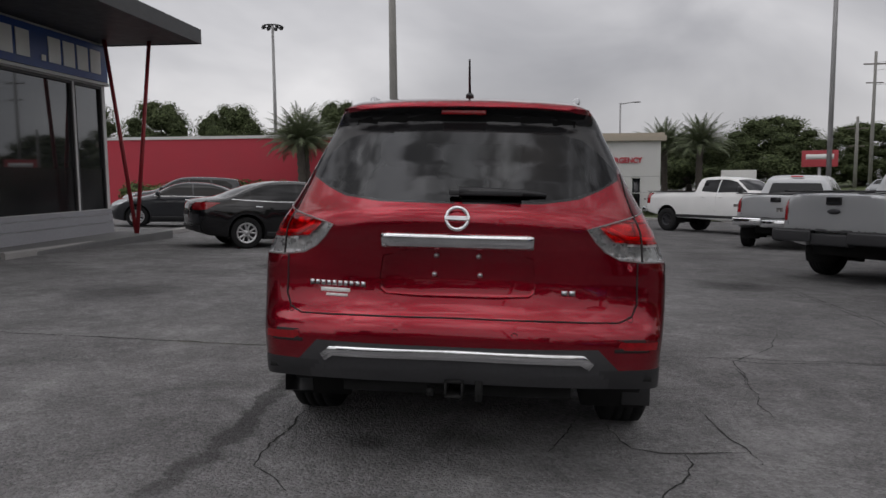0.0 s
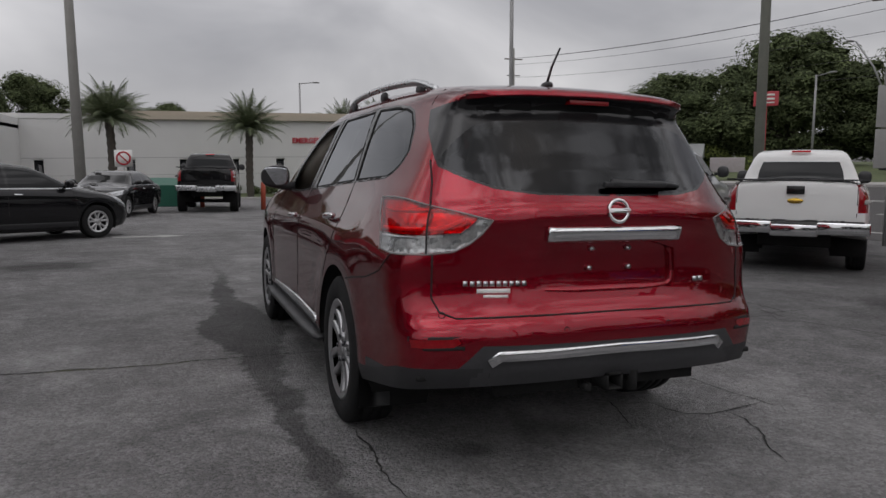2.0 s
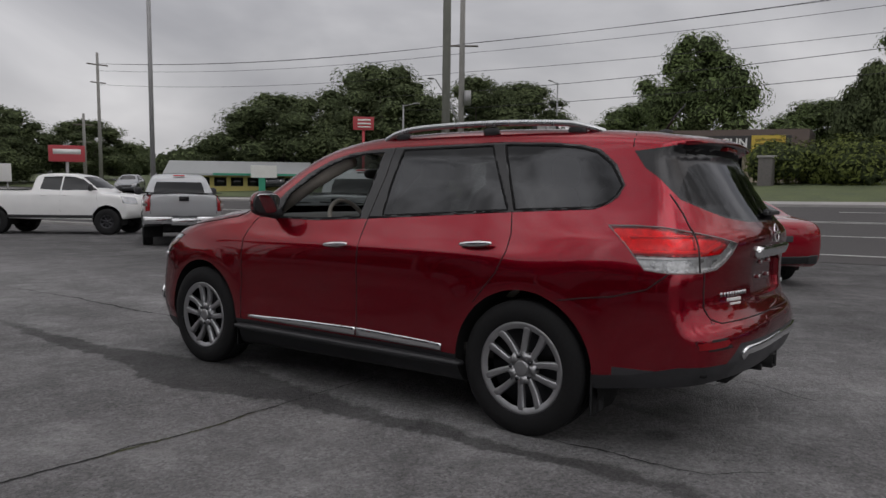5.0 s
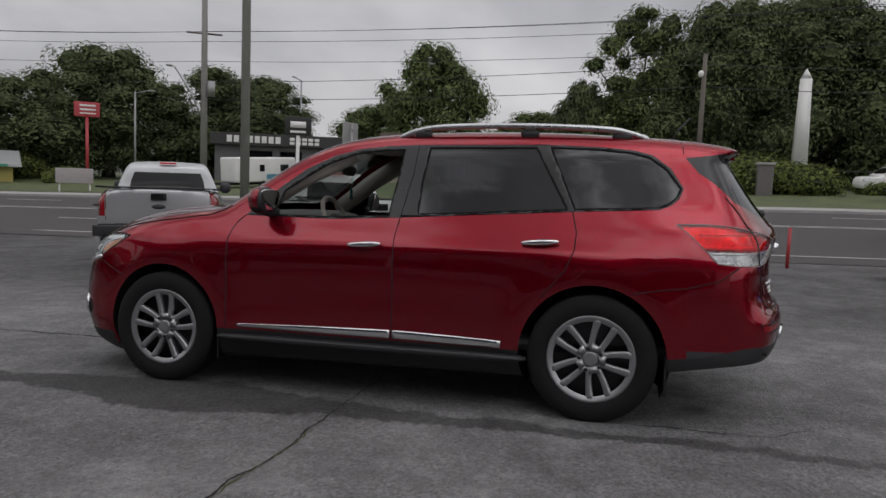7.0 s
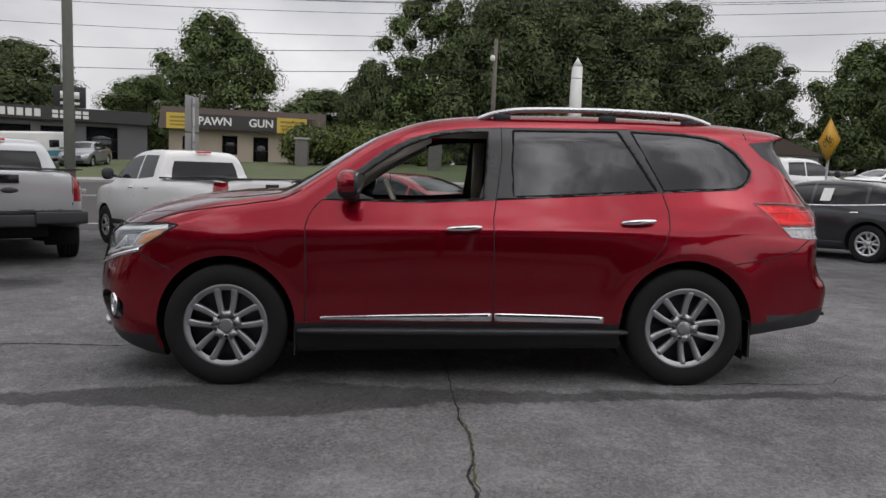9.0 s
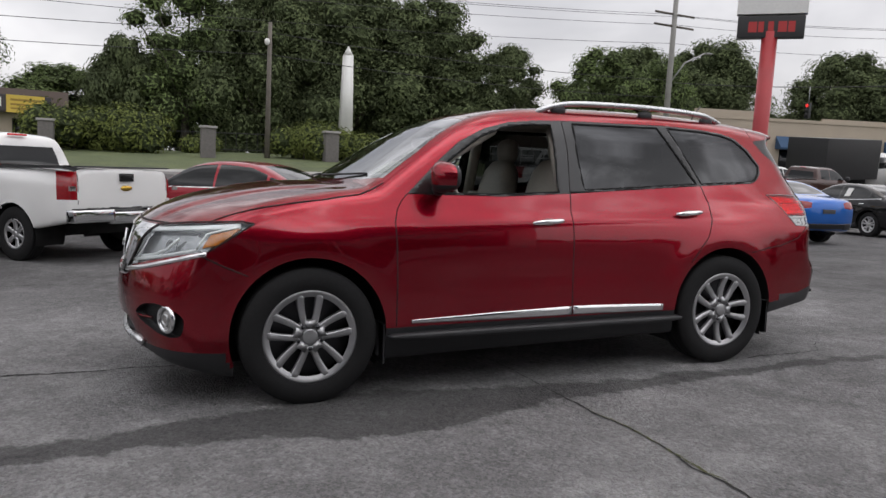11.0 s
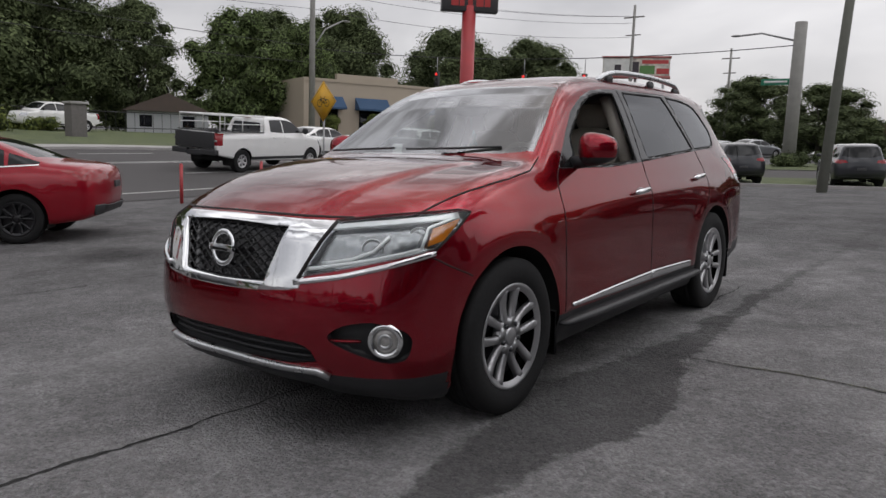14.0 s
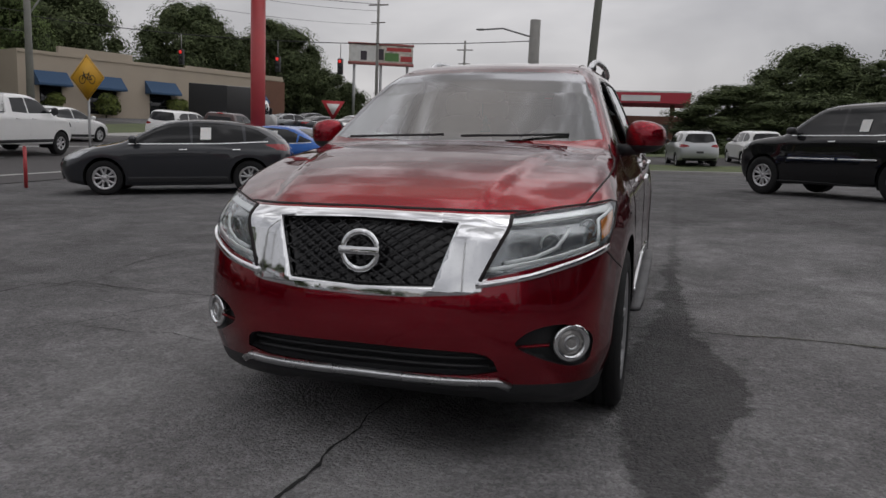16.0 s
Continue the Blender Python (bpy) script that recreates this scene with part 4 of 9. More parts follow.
        # side mouldings, handles
        part("door_moulding", strip(bmesh.new(), F, [(s, y, z) for y, z in ((2.317, 0.43), (1.245, 0.44))], sn, 0.05, 0.012, taper=[(0, 0.45), (0.5, 0.9), (1, 1.1)]), CHROME, car, "chrome lower door moulding")
        part("door_moulding", strip(bmesh.new(), F, [(s, y, z) for y, z in ((1.228, 0.441), (0.535, 0.428))], sn, 0.05, 0.012, taper=[(0, 1.1), (0.6, 1.05), (1, 0.9)]), CHROME, car, "chrome lower door moulding")
        sb = bmesh.new()
        pillow(sb, (s * 0.965, 1.42, 0.352), (0.055, 1.04, 0.020), 6)
        part("side_step", sb, PLASTIC, car, "black side step")
        for (y0, z0, y1, z1) in ((1.546, 0.993, 1.307, 1.008), (0.445, 1.043, 0.194, 1.060)):
            cy, cz = (y0 + y1) / 2, (z0 + z1) / 2
            P, g = on_body(F, [(s, cy, cz), (s, cy, cz - 0.012)], sn)
            hb = bmesh.new()
            pillow(hb, (0, 0, 0), (0.014, 0.115, 0.0165), 2.6)
            for v in hb.verts:
                v.co.x += 0.012 - 0.9 * v.co.y ** 2
            hb.transform(Matrix.Translation((P[0][0] + s * 0.024, cy, cz)) @ Matrix.Rotation(-math.atan2(z1 - z0, y0 - y1), 4, "X") @ Matrix.Diagonal((s, 1, 1, 1)))
            hd = part("door_handle", hb, CHROME, car, "chrome door handle")
            cb = bmesh.new()
            ball(cb, (P[1][0] - s * 0.006, cy - 0.01, cz - 0.01), (0.012, 0.062, 0.030), 18)
            # a shallow bulge in darker body red; the hollow's shade is in its colour
            part("handle_cup", cb, mat("handle_cup_shade_red", (0.10, 0.004, 0.008), 0.3, 0.3, coat=1), hd)
            lb = bmesh.new()
            ball(lb, (P[0][0] + s * 0.036, cy - 0.085, cz + 0.004), (0.004, 0.007, 0.007), 10)
            part("key_cylinder", lb, SATIN, hd)
        # mirrors
        mb = bmesh.new()
        pillow(mb, (0, 0, 0), (0.112, 0.075, 0.088), 2.6, 28)
        for v in mb.verts:
            v.co.y -= 0.05 * (v.co.x / 0.112) ** 2
            v.co.z *= 1 - 0.18 * (v.co.x / 0.112)
            if v.co.y < -0.045:
                v.co.y = -0.045
        low = carve_z(mb, -0.045)
        rim_ = carve_z(mb, -0.022, 1)
        M = Matrix.Translation((s * 0.982, 2.14, 1.262)) @ Matrix.Diagonal((s, 1, 1, 1)) @ Matrix.Rotation(radians(-8), 4, "Z")
        for b_ in (mb, low, rim_):
            b_.transform(M)
            if s < 0:
                bmesh.ops.reverse_faces(b_, faces=b_.faces)
        mir = part("door_mirror", mb, RED, car, "red door mirror housing")
        part("mirror_rim", rim_, PLASTIC, mir, "black rear rim of the mirror")
        part("mirror_base", low, PLASTIC, mir, "black mirror underside")
        gm = bmesh.new()
        pillow(gm, (0, 0, 0), (0.097, 0.004, 0.070), 4, 24)
        gm.transform(Matrix.Translation((s * 0.978, 2.082, 1.264)) @ Matrix.Rotation(radians(14 * s), 4, "Z") @ Matrix.Rotation(radians(14), 4, "X"))
        part("mirror_glass", gm, MIRROR, mir)
        ar = tube(bmesh.new(), [(s * 0.82, 2.12, 1.185), (s * 0.89, 2.13, 1.19), (s * 0.94, 2.14, 1.205)], [0.04, 0.035, 0.04], 10)
        part("mirror_arm", ar, PLASTIC, mir)
        # roof rails
        rl = [(s * 0.565, 1.33, 1.70), (s * 0.572, 1.19, 1.748), (s * 0.578, 0.97, 1.772), (s * 0.58, 0.454, 1.774), (s * 0.562, -0.015, 1.754), (s * 0.54, -0.17, 1.728), (s * 0.515, -0.29, 1.69)]
        rb = tube(bmesh.new(), spline(rl, 6), [0.006] + [0.019] * (len(spline(rl, 6)) - 2) + [0.006], 10)
        rail = part("roof_rail", rb, SATIN, car, "satin silver roof rail")
        for y in (1.16, 0.45, -0.12):
            fb = bmesh.new()
            pillow(fb, (s * (0.574 if y > 0 else 0.548), y, 1.722 if y > 0 else 1.705), (0.014, 0.06, 0.03), 3, 12)
            part("rail_foot", fb, PLASTIC, rail)
        # wheels with dark liners
        for ay, st in ((0.0, 0.0), (2.9, 0.0)):
            wb = bmesh.new()
            rows = []
            for t in np.linspace(-0.5, math.pi + 0.5, 30):
                edge_p, edge_g = on_body(F, [(s, ay + 0.455 * math.cos(t), 0.385 + 0.455 * math.sin(t))], sn)
                xe = max(abs(edge_p[0][0]) - 0.006, 0.80)
                rows.append([wb.verts.new((s * x, ay + rr * math.cos(t), 0.385 + rr * math.sin(t))) for x, rr in ((xe, 0.450), (0.60, 0.45), (0.55, 0.0))])
            for p, q in zip(rows, rows[1:]):
                for j in range(2):
                    wb.faces.new((p[j], q[j], q[j + 1], p[j + 1]))
            part("wheel_liner", wb, WELL, car)
            flap = boxes((s * 0.80, s * 0.94, ay - 0.45, ay - 0.435, 0.19, 0.42), bevel=0.004)
            flap.transform(Matrix.Translation((0, 0.02, 0)))
            part("mud_flap", flap, PLASTIC, car)
            add_wheel(car, s * 0.838, ay, 0.375, "suv", spin=18 if ay else 40)
    # rear details
    for sd in "LR":
        part("tailgate_trim", G["gate" + sd], PILLAR, car, "black tailgate trim round the glass")
    part("rear_window", G["rear_glass"], REAR_GLASS, car, "dark tinted tailgate glass")
    part("plate_recess", moved(rim_depth(G["plate"], (0, 1, 0), 0.03), (0, 0.03, 0)), RED, car)
    for x, z in ((-0.09, 0.975), (0.09, 0.975), (-0.098, 0.893), (0.098, 0.893)):
        P, g = on_body(F, [(x, -1, z)], (0, -1, 0))
        part("plate_bolt", tube(bmesh.new(), [P[0] + (0, 0.03, 0), P[0] + (0, 0.012, 0)], 0.011, 10), SATIN, car)
    part("spoiler_lip", strip(bmesh.new(), F, [(-0.555, -0.72, 1.612), (-0.446, -0.795, 1.624), (-0.31, -0.827, 1.631), (0.0, -0.84, 1.634), (0.31, -0.827, 1.631), (0.446, -0.795, 1.624), (0.555, -0.72, 1.612)], (0, -1, 0), 0.026, 0.006), RED, car, "red spoiler lip")
    part("spoiler_underside", strip(bmesh.new(), F, [(-0.50, -0.7, 1.566), (-0.35, -0.75, 1.574), (0.0, -0.8, 1.577), (0.35, -0.75, 1.574), (0.50, -0.7, 1.566)], (0, -1, 0), 0.07, 0.004), SEAL, car, "matt black underside of the spoiler")
    part("tailgate_bar", strip(bmesh.new(), F, [(-0.318, -1, 1.042), (0.318, -1, 1.042)], (0, -1, 0), 0.064, 0.028), CHROME, car, "chrome tailgate bar")
    P, g = on_body(F, [(0, -1, 1.136)], (0, -1, 0))
    badge(car, Vector(P[0]) - Vector((0, 0.004, 0)), (0, -1, 0.15), 0.046)
    letters = bmesh.new()
    for i in range(10):
        x = -0.645 + i * 0.0265
        P, g = on_body(F, [(x, -1, 0.838)], (0, -1, 0))
        box(letters, P[0][0] - 0.009, P[0][0] + 0.010, P[0][1] - 0.006, P[0][1] + 0.004, 0.829, 0.851)
    part("model_lettering", letters, SATIN, car, "raised silver bars of lettering")
    letters = bmesh.new()
    for x in (0.455, 0.487):
        P, g = on_body(F, [(x, -1, 0.825)], (0, -1, 0))
        box(letters, P[0][0] - 0.012, P[0][0] + 0.013, P[0][1] - 0.006, P[0][1] + 0.004, 0.816, 0.837)
    part("trim_lettering", letters, SATIN, car)
    part("dealer_sticker", strip(strip(bmesh.new(), F, [(-0.60, -1, 0.811), (-0.465, -1, 0.811)], (0, -1, 0), 0.018, 0.006), F, [(-0.575, -1, 0.789), (-0.475, -1, 0.789)], (0, -1, 0), 0.012, 0.006), WHITE_PRINT, car, "white printed bars of a dealer sticker")
    part("bumper_bar", strip(bmesh.new(), F, [(-0.57, -1, 0.528), (-0.53, -1, 0.557), (0, -1, 0.565), (0.53, -1, 0.557), (0.57, -1, 0.528)], (0, -1, 0), 0.045, 0.014), CHROME, car, "chrome bumper strip")
    for x, z in ((-0.74, 0.715), (-0.25, 0.652), (0.25, 0.652), (0.74, 0.715)):
        P, g = on_body(F, [(x, -1, z)], (0, -1, 0))
        part("parking_sensor", ring_bm(bmesh.new(), P[0], Vector(g[0]), 0.013, 0.0025, 16, 6), SEAM, car)
    hb = boxes((-0.04, -0.03, -1.10, -0.9, 0.375, 0.45), (0.03, 0.04, -1.10, -0.9, 0.375, 0.45), (-0.04, 0.04, -1.10, -0.9, 0.375, 0.385), (-0.04, 0.04, -1.10, -0.9, 0.44, 0.45), (-0.5, 0.5, -0.98, -0.93, 0.36, 0.42))
    box(hb, 0.09, 0.12, -1.09, -1.0, 0.36, 0.45)
    box(hb, -0.12, -0.09, -1.06, -1.0, 0.37, 0.40)
    part("tow_hitch", hb, WELL, car, "black receiver hitch")
    part("brake_lamp", boxes((-0.10, 0.10, -0.835, -0.79, 1.592, 1.612), bevel=0.004), RED_LENS_D, car, "red high brake lamp")
    wp = tube(bmesh.new(), [(0.37, -0.99, 1.238), (0.27, -1.01, 1.247), (0.0, -1.03, 1.25)], [0.008, 0.014, 0.02], 8)
    wiper = part("rear_wiper", wp, PLASTIC, car)
    part("wiper_blade", boxes((-0.04, 0.27, -1.045, -1.022, 1.232, 1.256), bevel=0.006), PLASTIC, wiper)
    an = bmesh.new()
    P, g = on_body(F, [(0.0, -0.437, 1.7)], (0, 0, 1))
    pillow(an, (P[0][0], P[0][1], P[0][2] + 0.012), (0.02, 0.05, 0.02), 2.2)
    tube(an, [(P[0][0], P[0][1] + 0.0, P[0][2] + 0.02), (P[0][0], P[0][1] - 0.045, P[0][2] + 0.095), (P[0][0] + 0.003, P[0][1] - 0.117, P[0][2] + 0.175)], [0.007, 0.006, 0.0045], 7)
    part("antenna", an, PLASTIC, car, "black rod antenna")
    # windscreen, wipers, cabin
    part("windscreen", G["windscreen"], WIND_GLASS, car, "clear windscreen")
    for pts in (((0.62, 2.56, 1.252), (0.3, 2.60, 1.262), (0.05, 2.62, 1.268)), ((-0.05, 2.63, 1.262), (-0.35, 2.58, 1.268), (-0.6, 2.49, 1.275))):
        part("wiper", tube(bmesh.new(), pts, 0.007, 6), PLASTIC, car)
    cabin(car)
    return car


def carve_z(bm, z, axis=2):
    """Splits bm at a height (or along another axis) and returns the lower piece."""
    geom = list(bm.verts) + list(bm.edges) + list(bm.faces)
    n = Vector([1.0 if k == axis else 0.0 for k in range(3)])
    bmesh.ops.bisect_plane(bm, geom=geom, plane_co=n * z, plane_no=n)
    bm.normal_update()
    low = [f for f in bm.faces if f.calc_center_median()[axis] < z]
    out = bmesh.new()
    tb = {}
    for f in low:
        for v in f.verts:
            if v not in tb:
                tb[v] = out.verts.new(v.co)
        out.faces.new([tb[v] for v in f.verts])
    bmesh.ops.delete(bm, geom=low, context="FACES")
    return out


def bmesh_from(F, pts, n):
    """A small piece of body skin around pts, as seen along n."""
    u, v, n = plan_axes(n)
    U = [Vector(p).dot(u) for p in pts]
    V = [Vector(p).dot(v) for p in pts]
    us, vs = np.linspace(min(U) - 0.03, max(U) + 0.03, 16), np.linspace(min(V) - 0.03, max(V) + 0.03, 16)
    grid = [np.array(u) * a + np.array(v) * b for a in us for b in vs]
    P, g = on_body(F, grid, n)
    bm = bmesh.new()
    q = [bm.verts.new(p) for p in P]
    for i in range(15):
        for j in range(15):
            bm.faces.new((q[i * 16 + j], q[(i + 1) * 16 + j], q[(i + 1) * 16 + j + 1], q[i * 16 + j + 1]))
    bm.normal_update()
    return bm


def cabin(car):
    """Seats, dash, wheel and linings seen through the open window."""
    part("cabin_floor", boxes((-0.85, 0.85, -0.6, 2.45, 0.38, 0.45)), CABIN, car)
    part("headliner", boxes((-0.55, 0.55, -0.4, 1.80, 1.645, 1.655)), BEIGE, car)
    for s in (-1, 1):
        part("door_lining", boxes((s * 0.86, s * 0.83, 0.50, 2.2, 0.45, 1.13), bevel=0.01), BEIGE, car)
        part("wheel_house", boxes((s * 0.52, s * 0.545, -0.55, 0.5, 0.40, 1.0)), CABIN, car)
        for y, nm in ((1.15, "front"), (0.15, "rear")):
            sb = bmesh.new()
            pillow(sb, (s * 0.40, y + 0.28, 0.78), (0.25, 0.27, 0.09), 3.5)
            seat = part("seat", sb, BEIGE, car, "beige leather seat")
            bb = bmesh.new()
            pillow(bb, (0, 0, 0), (0.25, 0.085, 0.33), 3.2)
            bb.transform(Matrix.Translation((s * 0.40, y - 0.02, 1.08)) @ Matrix.Rotation(radians(14), 4, "X"))
            part("seat_back", bb, BEIGE, seat)
            hb = bmesh.new()
            pillow(hb, (s * 0.40, y - 0.13, 1.475), (0.13, 0.055, 0.095), 3)
            part("head_rest", hb, BEIGE, seat)
    db = bmesh.new()
    pillow(db, (0, 2.32, 1.02), (0.80, 0.30, 0.17), 4)
    part("dashboard", db, mat("grey_dash", (0.16, 0.15, 0.145), 0.6, vary=0.12, bump=0.1, bump_scale=150), car)
    sw = bmesh.new()
    ring_bm(sw, (-0.38, 1.86, 1.12), (0, -1, 0.45), 0.185, 0.016, 32, 8)
    wh = part("steering_wheel", sw, BEIGE, car)
    hb = bmesh.new()
    pillow(hb, (-0.38, 1.88, 1.115), (0.075, 0.03, 0.06), 3)
    box(hb, -0.55, -0.21, 1.87, 1.89, 1.10, 1.125)
    part("steering_hub", hb, CABIN, wh)
    mb = bmesh.new()
    pillow(mb, (0, 1.93, 1.50), (0.125, 0.025, 0.04), 3)
    part("rear_view_mirror", mb, CABIN, car)
    af = bmesh.new()
    tube(af, [(0.02, 1.91, 1.46), (0.02, 1.91, 1.38)], 0.002, 5)
    prism(af, [(0.0, 1.38), (-0.03, 1.33), (-0.015, 1.33), (-0.035, 1.28), (0.035, 1.28), (0.015, 1.33), (0.03, 1.33)], 1.908, 1.912, "y")
    part("air_freshener", af, mat("teal_card", (0.02, 0.22, 0.22), 0.6), car)
    for s in (-1, 1):
        part("pillar_lining", tube(bmesh.new(), [(s * 0.75, 2.32, 1.2), (s * 0.655, 1.98, 1.43), (s * 0.56, 1.66, 1.60)], 0.07, 10), BEIGE, car)
        part("belt_pillar", boxes((s * 0.64, s * 0.77, 1.13, 1.22, 0.5, 1.15)), BEIGE, car)
        part("belt_pillar", tube(bmesh.new(), [(s * 0.765, 1.20, 1.12), (s * 0.575, 1.20, 1.60)], 0.045, 8), BEIGE, car)


wheel_set("suv", 0.378, 0.24, 0.257, 5, 0.225, ALLOY, wide=0.040, inner=0.40, nuts=5, hub=0.088, web=0.085)

# ---- other vehicles ----
def car_spec(side, half, belt, top, bow_r=0.22, bow_f=0.36, low=0.25, front=3.7, rear=-1.05, rnd_=0.08, arch=()):
    return dict(side=side, half=half, crown=0.05, round=rnd_,
                width=smooth_table([(0.05, half * 0.88), (low, half * 0.95), (0.45, half * 0.985), (belt - 0.25, half), (belt - 0.08, half * 0.985), (belt + 0.05, half * 0.93), ((belt + top) / 2, half * 0.83), (top, half * 0.66), (top + 0.15, half * 0.5)]),
                taper=smooth_table([(rear - 0.2, 0.82, 0.74), (rear + 0.25, 0.95, 0.88), (rear + 0.8, 1, 0.97), (1.5, 1, 1), (front - 1.1, 1, 0.97), (front - 0.5, 0.96, 0.94), (front, 0.84, 0.82), (front + 0.2, 0.74, 0.72)]),
                bow=[(rear - 0.2, -bow_r, -bow_r), (rear + 0.6, -bow_r, -bow_r), (0.6, 0, 0), (1.2, 0, 0), (front - 1.3, 0.15, 0.15), (front - 0.3, bow_f, bow_f), (front + 0.5, bow_f, bow_f)], split=(belt - 0.2, belt + 0.1), arches=arch)


